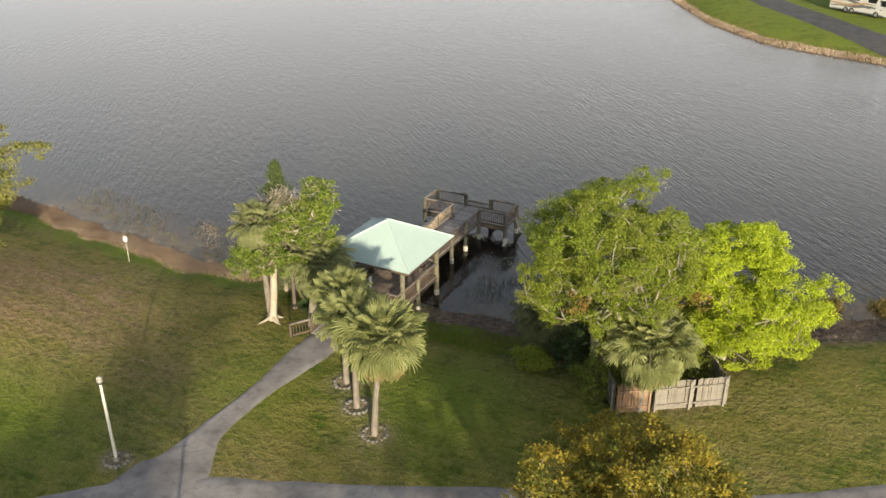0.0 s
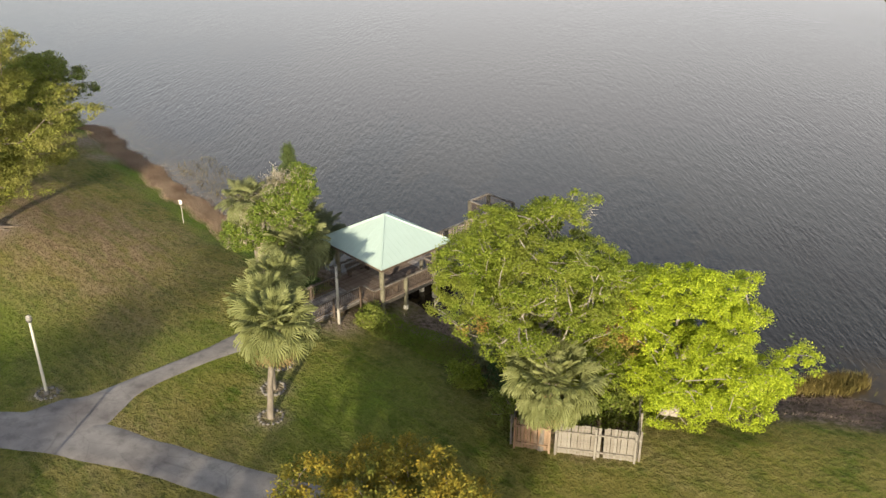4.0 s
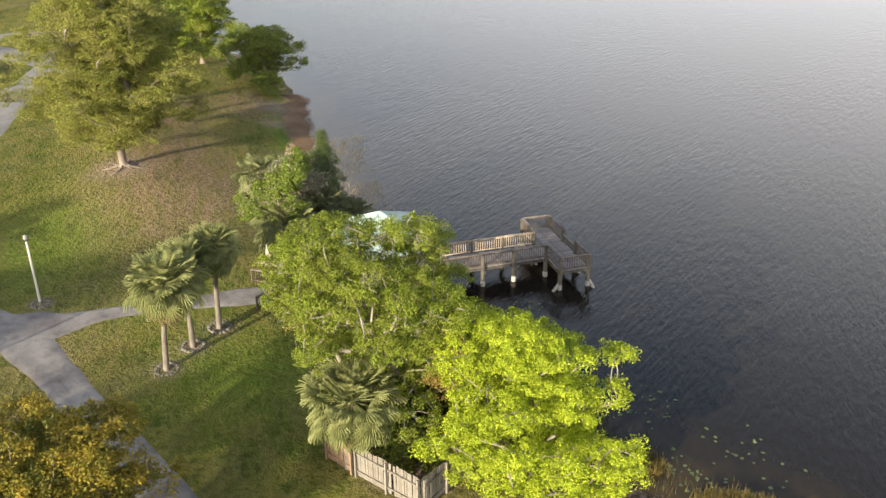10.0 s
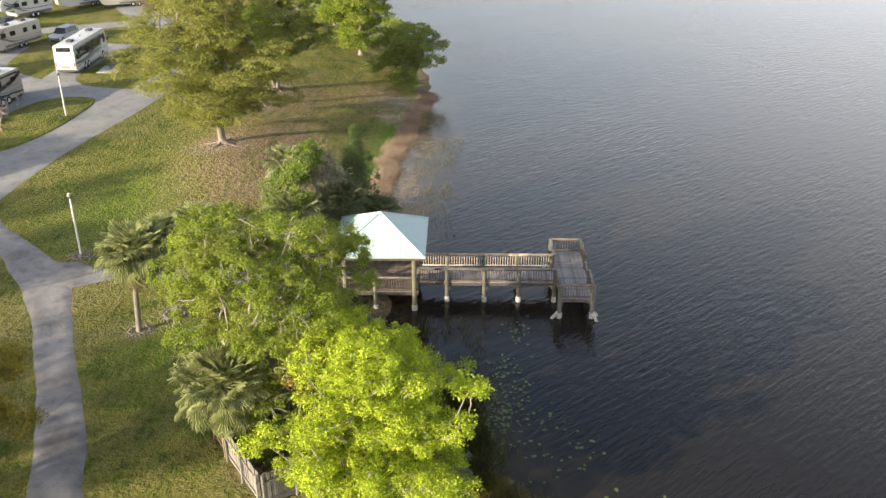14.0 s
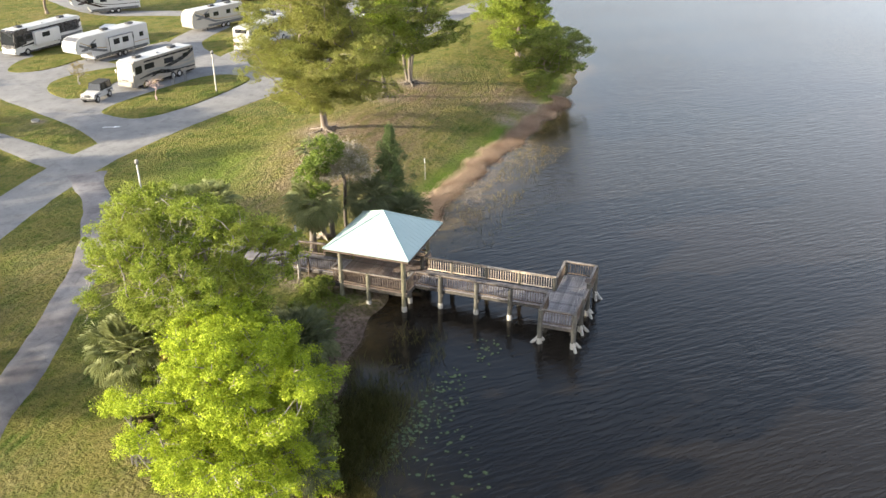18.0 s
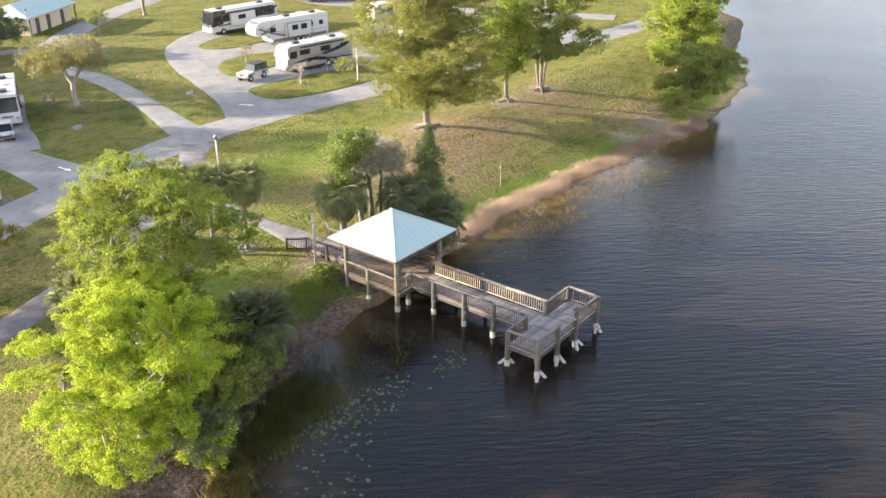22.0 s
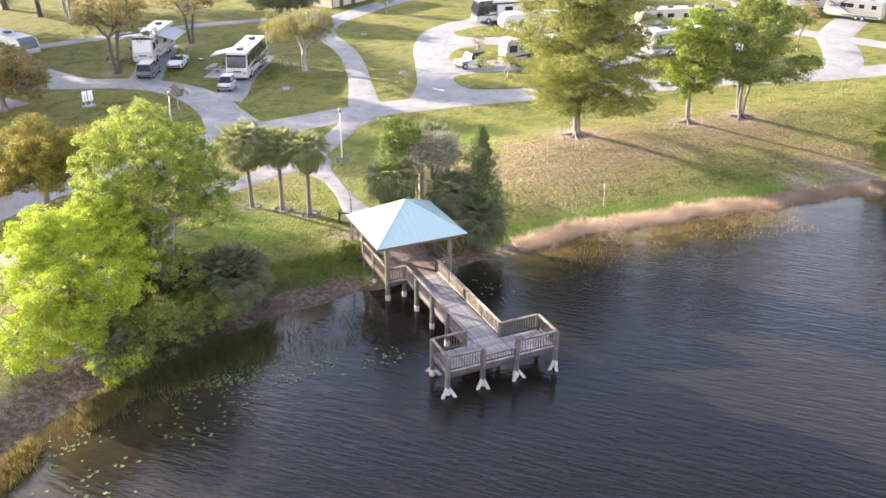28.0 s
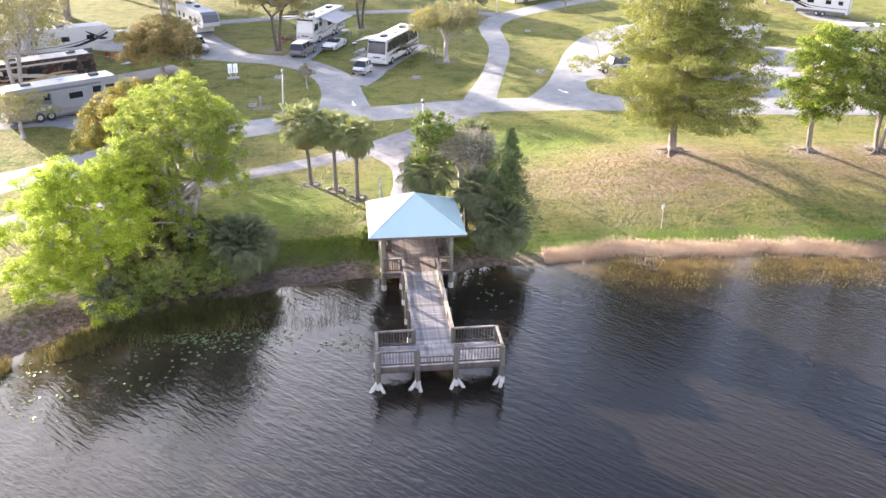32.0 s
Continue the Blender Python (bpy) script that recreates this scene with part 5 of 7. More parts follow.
# the group behind the pavilion
FIG = [(3.4, 1.8, 8.6, 0.55, 0.55, 0.75), (3.2, 1.9, 7.6, 0.7, 0.7, 0.6), (1.9, 2.5, 8.6, 0.5, 0.5, 0.65), (2.0, 2.2, 7.7, 0.7, 0.7, 0.6), (2.8, 1.2, 6.8, 0.85, 0.85, 0.6), (1.4, 1.2, 7.0, 0.8, 0.8, 0.6),
       (0.8, 0.2, 6.2, 0.85, 0.85, 0.6), (2.4, 0.4, 5.9, 0.8, 0.8, 0.6), (-0.2, -0.9, 5.2, 0.8, 0.8, 0.6), (-1.1, -0.2, 4.7, 0.8, 0.8, 0.55), (1.2, -0.6, 5.0, 0.8, 0.8, 0.6), (-0.9, 0.9, 5.4, 0.7, 0.7, 0.5),
       (-1.5, -0.9, 3.9, 0.7, 0.7, 0.5), (0.4, -1.1, 4.1, 0.75, 0.75, 0.5), (2.0, -0.4, 4.6, 0.7, 0.7, 0.5), (3.3, 1.6, 5.4, 0.6, 0.6, 0.5), (0.2, 1.4, 6.4, 0.7, 0.7, 0.5), (3.7, 1.3, 6.9, 0.5, 0.5, 0.5)]
tree("broadleaf_tree", -4.4, -7.0, FIG, "tree with glossy green leaves, grey limbs and a white trunk", L_GLOSSY, M_BARKWHITE, 330, 95, 0.27, 0.135, 0.24, 0.42, seed=20, roots=6, bare=60, lean=(0.3, 0.2), twigs=26)
GREY = sub_blobs(-0.1, -0.2, 6.5, 2.0, 1.35, 16, 33, 0.34, 0.3)
grey = tree("broadleaf_tree", -4.3, -4.9, GREY, "half bare tree with a dense round head of grey twigs", L_GREYISH, M_TWIGTAN, 300, 44, 0.32, 0.12, 0.13, 0.55, seed=21, bare=110, twigs=230)
for ob in grey.children:
    if ob.name.startswith("trunk"):
        ob.data.materials[0] = M_BARKDARK
tree("broadleaf_tree", -16.5, 0.9, [(0, 0, 1.4, 1.1, 1.0, 1.2)], "sparse grey bush standing in the shallows", L_GREYISH, M_BARK, 12, 12, 0.30, 0.08, 0.02, 0.2, seed=22, bare=8, category="bush", stems=3, twigs=12)


def conifer(x, y, h, r, label, seed):
    rng = np.random.default_rng(seed)
    ob = thing("conifer_tree", pose(x, y, ground_z(x, y)), label, "tree")
    b = Build().tube([(0, 0, -0.3), (0, 0, h * 0.5), (0, 0, h * 0.97)], [0.16, 0.09, 0.015], 7)
    pts = []
    for i in range(170):
        t = (i + 0.5) / 170
        z = 0.5 + (h - 0.6) * t
        rr = r * 1.15 * (1 - t) ** 0.85 * (1 + 0.35 * math.sin(i * 1.7)) + 0.03
        a = i * 2.39996
        k = rng.uniform(0.35, 1.15)
        tip = (rr * k * math.cos(a), rr * k * math.sin(a), z + 0.35 * rr * k)
        if i % 2 == 0:
            b.tube([(0, 0, z - 0.1 * rr), tip], [0.03, 0.01], 4, cap=False)
        pts.append(tip)
    part("trunk", b.mesh("trunk", M_BARK), ob)
    pv = np.array(pts)
    ov = pv * np.array([1, 1, 0]) / (np.linalg.norm(pv[:, :2], axis=1)[:, None] + 1e-6) + np.array([0, 0, 0.5])
    cut = int(len(pv) * 0.8)
    lv = np.concatenate([leaf_faces(rng, pv[:cut], ov[:cut], 130, 0.30, 0.26, 1.2, 0.14), leaf_faces(rng, pv[cut:], ov[cut:], 130, 0.13, 0.20, 1.6, 0.14)])
    part("crown", quads("crown", lv, L_CONIFER), ob)
    return ob


conifer(-6.9, -2.4, 9.4, 1.8, "dark green conical conifer at the water's edge", 31)

# campground trees
CAMP = [(12.7, -61.2, 7.8, 5.0, 4.4, L_TAN, M_BARKDARK, 190, 60, "sparse tree with yellowing leaves and a dark forked trunk"),
        (1.6, -74.2, 6.4, 4.2, 3.2, L_TAN, M_BARKDARK, 110, 60, "sparse tree with yellowing leaves on the far lawn"),
        (-8.4, -53.4, 5.3, 4.7, 1.5, L_YELTAN, M_TWIG, 210, 60, "umbrella-shaped tree with thin yellow-tan leaves"),
        (25.2, -49.2, 3.9, 4.6, 2.9, L_ORANGE, M_BARK, 240, 120, "round tree with rust-orange leaves beside the road"),
        (38.8, -41.2, 8.4, 5.8, 4.6, L_YELTAN, M_TWIG, 150, 60, "sparse grey-twigged tree beside a motorhome"),
        (34.4, -27.6, 2.9, 2.8, 1.8, L_YELTAN, M_TWIG, 60, 50, "small sparse tree beside the road"),
        (30.0, -80.0, 9.0, 6.6, 6.0, L_GREYISH, M_TWIG, 260, 60, "large grey tree with few leaves"),
        (45.0, -84.0, 15.0, 6.6, 9.5, L_OAK, M_BARK, 360, 70, "large dense grey-green tree on the far lawn"),
        (42.0, -57.0, 9.0, 6.0, 4.8, L_TAN, M_TWIG, 170, 60, "sparse yellowing tree between the trailers"),
        (-13.8, -84.2, 3.6, 5.0, 2.6, L_OAK, M_BARK, 190, 100, "dense grey-green tree beside the far lane"),
        (40.0, -106.0, 12.0, 7.0, 7.4, L_GREEN, M_BARK, 260, 90, "dense green tree behind the campground"),
        (60.0, -99.0, 12.5, 6.6, 7.4, L_GREEN, M_BARK, 260, 90, "dense green tree behind the campground"),
        (76.0, -88.0, 12.0, 6.4, 7.0, L_GREEN, M_BARK, 240, 90, "dense green tree behind the campground"),
        (25.0, -112.0, 12.0, 7.0, 7.2, L_DARK, M_BARK, 260, 90, "dense dark tree behind the campground"),
        (-2.0, -98.0, 6.0, 5.6, 3.8, L_GREEN, M_BARK, 120, 80, "green tree at the edge of the campground"),
        (16.0, -96.0, 6.0, 5.6, 3.8, L_GREYISH, M_TWIG, 120, 70, "grey tree at the edge of the campground"),
        (-44.0, -92.0, 4.4, 4.4, 2.8, L_GREEN, M_BARK, 120, 80, "green tree at the edge of the campground"),
        (-31.0, -84.5, 2.4, 1.5, 1.3, L_GREEN, M_BARK, 40, 60, "small green tree on the far lawn"),
        (-66.0, -88.0, 4.4, 4.0, 2.6, L_GREEN, M_BARK, 110, 80, "green tree beyond the trailers"),
        (-90.0, -62.0, 5.0, 4.5, 2.8, L_GREEN, M_BARK, 120, 80, "green tree beyond the road"),
        (-72.5, -37.5, 4.6, 2.2, 2.2, L_TAN, M_BARKPALE, 60, 60, "slender tree with yellow-green leaves"),
        (8.5, -42.5, 1.9, 1.1, 0.9, L_GREYISH, M_TWIG, 22, 40, "young sparse tree on a grass island"),
        (-31.8, -52.6, 1.9, 1.0, 1.1, L_TAN, M_TWIG, 16, 30, "young sparse tree on a grass island")]
for i, (x, y, cz, r, rz, lm, bk, cl, co, lab) in enumerate(CAMP):
    tree("broadleaf_tree", x, y, sub_blobs(0, 0, cz, r * 1.12, rz * 1.05, 24, 60 + i, 0.26, 0.3), lab, lm, bk, int(cl * 3), int(co * 0.62), 0.075 * r + 0.08, 0.10 + 0.018 * r, 0.055 * r + 0.02, 0.34, seed=60 + i, bare=int(cl * 0.4), stems=2 if r > 3 and cz > 5.4 else 1, twigs=int(cl * 0.5) if bk is M_TWIG else 0)
tree("broadleaf_tree", -29.3, -40.0, sub_blobs(0, 0, 2.0, 1.3, 0.9, 8, 90), "small bare tree with pinkish twigs on a grass island", L_TAN, M_TWIGPINK, 10, 12, 0.2, 0.12, 0.07, 0.4, seed=90, bare=110, stems=2)
# undergrowth round the fence and on the bank
BUSH = [(18.7, -3.6, 1.0, 1.2, 0.9, L_GREEN, "green shrub inside the fence"), (20.2, -1.4, 1.3, 1.4, 1.1, L_GREEN, "green shrub beside the fence"),
        (13.6, 0.8, 1.6, 1.9, 1.6, L_GREEN, "green shrub on the bank"), (16.2, 2.2, 1.7, 2.0, 1.6, L_GREEN, "green shrub on the bank"),
        (14.3, -2.9, 1.5, 1.5, 1.3, L_DARK, "dark shrub under the tree"), (16.4, -5.3, 1.3, 1.2, 1.1, L_GREEN, "leafy shrub against the fence"),
        (18.4, 2.8, 1.7, 2.0, 1.6, L_GREEN, "dark shrub under the tree"), (3.1, -3.9, 0.6, 0.9, 0.55, L_GREEN, "bright green shrub beside the pavilion"),
        (19.6, 4.4, 0.9, 1.3, 0.8, L_YELLOW, "yellow-green shrub on the bank"), (-3.0, -4.4, 0.7, 0.8, 0.6, L_DARK, "dark shrub under the palms"),
        (12.2, -4.6, 0.7, 0.9, 0.6, L_TALL, "small shrub on the lawn edge")]
for i, (x, y, cz, r, rz, lm, lab) in enumerate(BUSH):
    tree("shrub", x, y, sub_blobs(0, 0, cz * 0.8, r * 1.1, rz, 14, 120 + i, 0.34, 0.3) + [(0, 0, 0.3, r * 0.9, r * 0.9, 0.45)], lab, lm, M_BARK, int(70 * r + 25), 70, 0.28, 0.13, 0.04, 0.2, seed=120 + i, stems=3, category="shrub")
# the edge of the woods behind the campground, which shades it
for i, (x, y, h) in enumerate(((20, -103, 15), (33, -99, 17), (51, -93, 18), (67, -87, 17), (80, -79, 18), (92, -70, 17), (102, -58, 16), (48, -110, 19), (70, -101, 20), (88, -90, 19), (8, -112, 16), (30, -122, 19))):
    tree("broadleaf_tree", x, y, sub_blobs(0, 0, h * 0.58, 6.2, h * 0.40, 26, 300 + i, 0.27, 0.3), "tall dark tree at the edge of the woods", L_DARK, M_BARKDARK, 430, 40, 0.62, 0.34, 0.36, 0.3, seed=300 + i, group="woods behind the campground")
# trees that close the view beyond the road and the far shore
for i, (x, y, lm) in enumerate(((-30, 225, L_GREEN), (20, 150, L_GREEN), (60, 120, L_TALL), (-105, -40, L_GREEN), (95, -20, L_GREEN), (80, -95, L_TALL))):
    tree("broadleaf_tree", x, y, sub_blobs(0, 0, 5.5, 4.8, 3.2, 9, 150 + i), "green tree standing far off", lm, M_BARK, 80, 60, 0.65, 0.4, 0.3, 0.3, seed=150 + i)


# ---- palms ----
def frond_mesh(rng, length, segs, mat, droop, name="frond", share=0.40):
    """A fan leaf lying along +x: a stalk, then pleated blades that spread round its end, part ways and hang at their tips."""
    v = []
    stalk = length * (1.02 - share)
    for side in (-1, 1):
        v += [(0, side * 0.025, 0), (stalk, side * 0.016, -0.02), (stalk, side * -0.006, -0.05), (0, side * -0.01, -0.03)]
    fan = length * share
    step_ = 3.9 / (segs - 1)
    for i in range(segs):
        a = (i / (segs - 1) - 0.5) * 2
        ang = a * 1.95 + rng.uniform(-0.04, 0.04)
        root = stalk + fan * 0.22 * (1 - abs(a))
        l = fan * (1 - 0.22 * abs(a) ** 2) * rng.uniform(0.86, 1.10)
        ca, sa = math.cos(ang), math.sin(ang)
        cup = 0.06 * abs(a) * l
        hang = droop * rng.uniform(0.7, 1.35)
        w = l * 0.55 * step_ * 0.40
        flip = 0.028 if i % 2 else -0.028
        line = ((0.0, 0.010, 0.0), (0.55, w, 0.12), (0.80, w * 0.75, 0.42), (1.0, 0.006, 0.85))
        for (t0, w0, d0), (t1, w1, d1) in zip(line, line[1:]):
            p0 = (root + ca * l * t0, sa * l * t0, -0.03 + cup * t0 - hang * l * d0)
            p1 = (root + ca * l * t1, sa * l * t1, -0.03 + cup * t1 - hang * l * d1)
            v += [(p0[0] - sa * w0, p0[1] + ca * w0, p0[2] + flip * t0), (p1[0] - sa * w1, p1[1] + ca * w1, p1[2] + flip * t1),
                  (p1[0] + sa * w1, p1[1] - ca * w1, p1[2] - flip * t1), (p0[0] + sa * w0, p0[1] - ca * w0, p0[2] - flip * t0)]
    return quads(name, np.array(v), mat)


def frond_kinds(seed, mat, dead, sag=1.0, share=0.40):
    rng = np.random.default_rng(seed)
    return [frond_mesh(rng, 1.95, 34, mat, dr * sag, share=share) for dr in (0.15, 0.38, 0.80)] + [frond_mesh(rng, 1.6, 20, dead, 1.2, "dead_frond")]


FRONDS, FRONDS_DARK = frond_kinds(5, L_PALM, L_PALMDEAD), frond_kinds(6, L_PALMDARK, L_PALMDEAD, 1.3)
FRONDS_MID = frond_kinds(8, L_PALMMID, L_PALMDEAD, 1.4)
FRONDS_FINE = frond_kinds(9, L_PALM, L_PALMDEAD, 1.2, 0.30)
FRONDS_LOW = frond_kinds(7, L_PALMDARK, L_PALMDEAD, 1.1, 0.28)


def palm(x, y, h, label, scale=1.0, lean=(0, 0), kinds=FRONDS, seed=1, n=92, dead=24, r0=0.15, low=-62):
    rng = np.random.default_rng(seed)
    z = ground_z(x, y)
    ob = thing("cabbage_palm", pose(x, y, z), label, "palm tree", "cabbage palms")
    b = Build()
    pts = [(0, 0, -0.3), (0, 0, 0.1), (lean[0] * 0.25, lean[1] * 0.25, h * 0.4), (lean[0] * 0.6, lean[1] * 0.6, h * 0.72), (lean[0], lean[1], h)]
    b.tube(pts, [r0 * 1.5, r0 * 1.2, r0, r0 * 0.95, r0 * 1.2], 12)
    trunk = part("trunk", b.mesh("trunk", M_BARKPALM, True), ob)
    boots = Build()
    for i in range(26):
        a, t = i * 2.39996, 0.78 + 0.22 * i / 26
        c = Vector((lean[0] * t, lean[1] * t, h * t - 0.05))
        d = Vector((math.cos(a), math.sin(a), 0.9))
        boots.tube([c + d * 0.08, c + d * (r0 * 1.9)], [0.06, 0.025], 5)
    part("leaf_bases", boots.mesh("leaf_bases", M_BARKPALM), ob, "old cut leaf bases below the crown")
    for i in range(n + dead):
        isdead = i >= n
        t = i / n if not isdead else 1.0
        a = i * 137.508 + rng.uniform(-12, 12)
        pitch = 84 - (84 - low) * t ** 0.9 + rng.uniform(-10, 10) if not isdead else rng.uniform(-80, -44)
        k = scale * rng.uniform(0.82, 1.08) * (1.0 - 0.32 * max(0.0, (pitch - 25) / 60))
        m = pose(lean[0], lean[1], h + (0.12 if not isdead else -0.15)) @ pose(0, 0, 0, 0, 0, a) @ pose(0, 0, 0, rng.uniform(-28, 28), -pitch, 0) @ Matrix.Diagonal((k, k, k, 1))
        me = kinds[3] if isdead else kinds[min(2, int(3 * t * rng.uniform(0.6, 1.4)))]
        part("dead_frond" if isdead else "frond", me, ob, "" if not isdead else "brown hanging dead frond", m)
    return ob


palm(7.46, -14.22, 5.45, "cabbage palm with a tan skirt of dead fronds on the lawn", 1.10, (0.35, 0.6), seed=1, n=98, dead=40, low=-74)
palm(5.42, -12.67, 5.3, "cabbage palm with a slim grey trunk on the lawn", 0.93, (0.0, 0.1), seed=2, n=84, dead=14, low=-78)
palm(3.70, -11.03, 5.3, "cabbage palm with a slim grey trunk near the path", 0.91, (-0.05, 0.25), seed=3, n=84, dead=14, low=-78)
palm(18.7, -6.1, 3.9, "cabbage palm growing inside the board fence", 1.16, (0.3, 0.2), FRONDS_FINE, 4, 150, 24, 0.2, -76)
palm(-1.8, -6.5, 4.2, "cabbage palm with a rough thick trunk beside the ramp", 1.06, (0.5, 0.5), FRONDS_MID, 5, 100, 26, 0.24, -80)
palm(-5.0, -6.5, 6.5, "tall cabbage palm crowded among other trees", 0.88, (0.0, -0.5), FRONDS_MID, 6, 60, 10, 0.18)
palm(-4.9, -2.9, 4.3, "dark cabbage palm between the conifer and the pavilion", 1.02, (0.0, -0.3), FRONDS_DARK, 10, 84, 16, 0.2, -76)
palm(-6.3, -1.8, 2.7, "low dark cabbage palm at the water's edge", 1.10, (0.1, 0.7), FRONDS_DARK, 7, 110, 40, 0.2, -84)
palm(12.0, -0.6, 2.0, "short dark cabbage palm on the bank", 1.30, (0.0, 0.1), FRONDS_LOW, 8, 230, 30, 0.2, -55)
palm(19.6, 3.9, 1.0, "low grey-green palm under the yellow-green tree", 0.95, (0.1, 0.1), FRONDS_DARK, 9, 50, 12, 0.16)
for x, y in ((7.46, -14.22), (5.42, -12.67), (3.70, -11.03)):
    stone_ring(x, y, 0.62)


# ---- reeds, sedge and lily pads ----
def blades(name, label, mat, xy, hi, lean, width, seed, category, base=None, per=1):
    rng = np.random.default_rng(seed)
    xy = np.repeat(np.asarray(xy), per, axis=0) + rng.normal(size=(len(xy) * per, 2)) * 0.10 * (per > 1)
    n = len(xy)
    z = np.maximum(height(xy[:, 0], xy[:, 1]), WATER - 0.25) if base is None else np.full(n, base)
    p = np.column_stack([xy, z - 0.03])
    a = rng.uniform(0, 2 * np.pi, n)
    l = hi * rng.uniform(0.5, 1.25, n)
    off = np.column_stack([np.cos(a), np.sin(a), np.zeros(n)])
    tip = p + off * (lean * l * rng.uniform(0.2, 1.2, n))[:, None] + np.array([0, 0, 1]) * l[:, None]
    side = np.column_stack([-np.sin(a), np.cos(a), np.zeros(n)]) * width
    mid = (p + tip) / 2 + np.array([0, 0, 0.12]) * l[:, None]
    v = np.stack([p - side, p + side, mid + side * 0.8, tip, mid - side * 0.8], 1).reshape(-1, 3)
    ob = new(name, quads(name, v, mat, 5))
    return tagged(ob, label, category, kind="stuff")


rng0 = np.random.default_rng(77)


def band(x0, x1, d0, d1, n, gap=0.0, scale=0.35, seed=0.0):
    """Points in a strip along the shore; d is the distance out over the water."""
    x = rng0.uniform(x0, x1, n * 2)
    d = rng0.uniform(d0, d1, n * 2)
    y = shore(x) + d
    keep = field(x, y, scale, seed) > gap
    return np.column_stack([x, y])[keep][:n]


def soft_edge(x0, x1, d0, d1, n):
    """Points in a strip along the shore, thick in its middle and ragged along both edges."""
    x = rng0.uniform(x0, x1, n)
    d = (d0 + d1) / 2 + (d1 - d0) * 0.27 * rng0.normal(size=n) + 0.35 * field(x, x * 0, 0.6, 5.0)
    return np.column_stack([x, shore(x) + np.clip(d, d0 - 0.5, d1 + 0.3)])


def soft_band(xc, xs, d0, ds, n, seed):
    """Points by the shore that thin out along it and away from it."""
    x = xc + xs * rng0.normal(size=n * 2)
    y = shore(x) + d0 + ds * np.abs(rng0.normal(size=n * 2))
    keep = field(x, y, 0.35, seed) + 0.5 * rng0.normal(size=n * 2) > -0.1
    return np.column_stack([x, y])[keep][:n]


blades("dead_reeds", "band of dry tan reeds along the water's edge", L_REED, soft_edge(-50, -9.5, -1.6, 0.5, 60000), 0.28, 0.9, 0.007, 1, "reeds")
blades("dead_reeds", "brown reed litter on the muddy bank", L_LITTER, band(3, 32, -3.6, 0.3, 9000, -0.35), 0.10, 2.6, 0.015, 2, "reeds", per=2)
blades("dead_reeds", "dry tan reeds along the far shore", L_REED, np.column_stack([(q := rng0.uniform(-15, 45, 5000)), np.interp(q, FAR_X, FAR_Y) + rng0.uniform(-0.4, 2.0, 5000)]), 0.35, 1.4, 0.05, 3, "reeds")
blades("sedge", "thin yellowish sedge standing in the shallows", L_SEDGEGOLD, band(-33, -9, 1.6, 5.6, 1300, -0.30, 0.25, 4.0), 0.34, 0.6, 0.006, 4, "sedge", WATER)
blades("sedge", "olive sedge standing in the shallows below the trees", L_SEDGE, soft_band(16.5, 2.6, 0.3, 1.3, 3600, 6.0), 0.55, 0.5, 0.009, 5, "sedge", WATER, per=2)
blades("sedge", "golden sedge along the bank", L_SEDGEGOLD, band(19.0, 30, 0.2, 2.9, 2300, 0.0, 0.45, 8.0), 0.52, 0.55, 0.011, 6, "sedge", WATER, per=2)
blades("sedge", "thin sedge in the shallows beside the pavilion", L_SEDGE, band(4, 11, 2.0, 5.6, 420, -0.3, 0.3, 2.0), 0.5, 0.6, 0.008, 7, "sedge", WATER)
blades("bank_grass", "long fresh green grass beside the pavilion", L_GRASS, band(2.6, 10.5, -5.5, -2.2, 9000, -0.3, 0.5, 7.0), 0.16, 0.9, 0.014, 9, "grass")


def lily_pads(groups, seed):
    rng = np.random.default_rng(seed)
    b = Build()
    for cx, cy, sx, sy, n in groups:
        for _ in range(n):
            x, y = cx + rng.normal() * sx, cy + rng.normal() * sy
            if y < shore(x) + 0.6:
                continue
            r, a0 = rng.uniform(0.05, 0.12), rng.uniform(0, 6.28)
            tilt = rng.uniform(-0.12, 0.25)
            vs = [(x, y, WATER + 0.012)]
            vs += [(x + r * math.cos(a0 + 0.25 + t * 5.8 / 9), y + r * math.sin(a0 + 0.25 + t * 5.8 / 9), WATER + 0.02 + max(0, tilt) * r * math.sin(t)) for t in range(10)]
            b.add(vs, [(0, i, i + 1) for i in range(1, 10)])
    ob = new("lily_pads", b.mesh("lily_pads", L_LILY))
    return tagged(ob, "scattered green lily pads floating on dark water", "lily pads", kind="stuff")


blades("sedge", "dense olive sedge patch beside the lily pads", L_SEDGE, np.column_stack([13.6 + rng0.normal(size=2600) * 1.3, 5.0 + rng0.normal(size=2600) * 1.0]), 0.6, 0.5, 0.010, 10, "sedge", WATER)
lily_pads([(13.4, 7.6, 1.6, 0.6, 80), (11.6, 8.4, 1.3, 0.8, 46), (4.8, 8.8, 0.9, 0.5, 30), (15.3, 7.1, 1.0, 0.4, 60), (9.4, 7.6, 1.0, 0.5, 34), (14.2, 9.6, 1.0, 0.8, 20), (23.2, 10.2, 1.2, 0.5, 34),
           (16.4, 11.8, 1.2, 0.7, 16), (21.8, 12.8, 1.8, 0.9, 20), (23.6, 14.3, 1.4, 0.8, 10), (-4.5, 4.5, 0.7, 1.2, 22), (18.2, 9.8, 1.4, 0.7, 14)], 41)


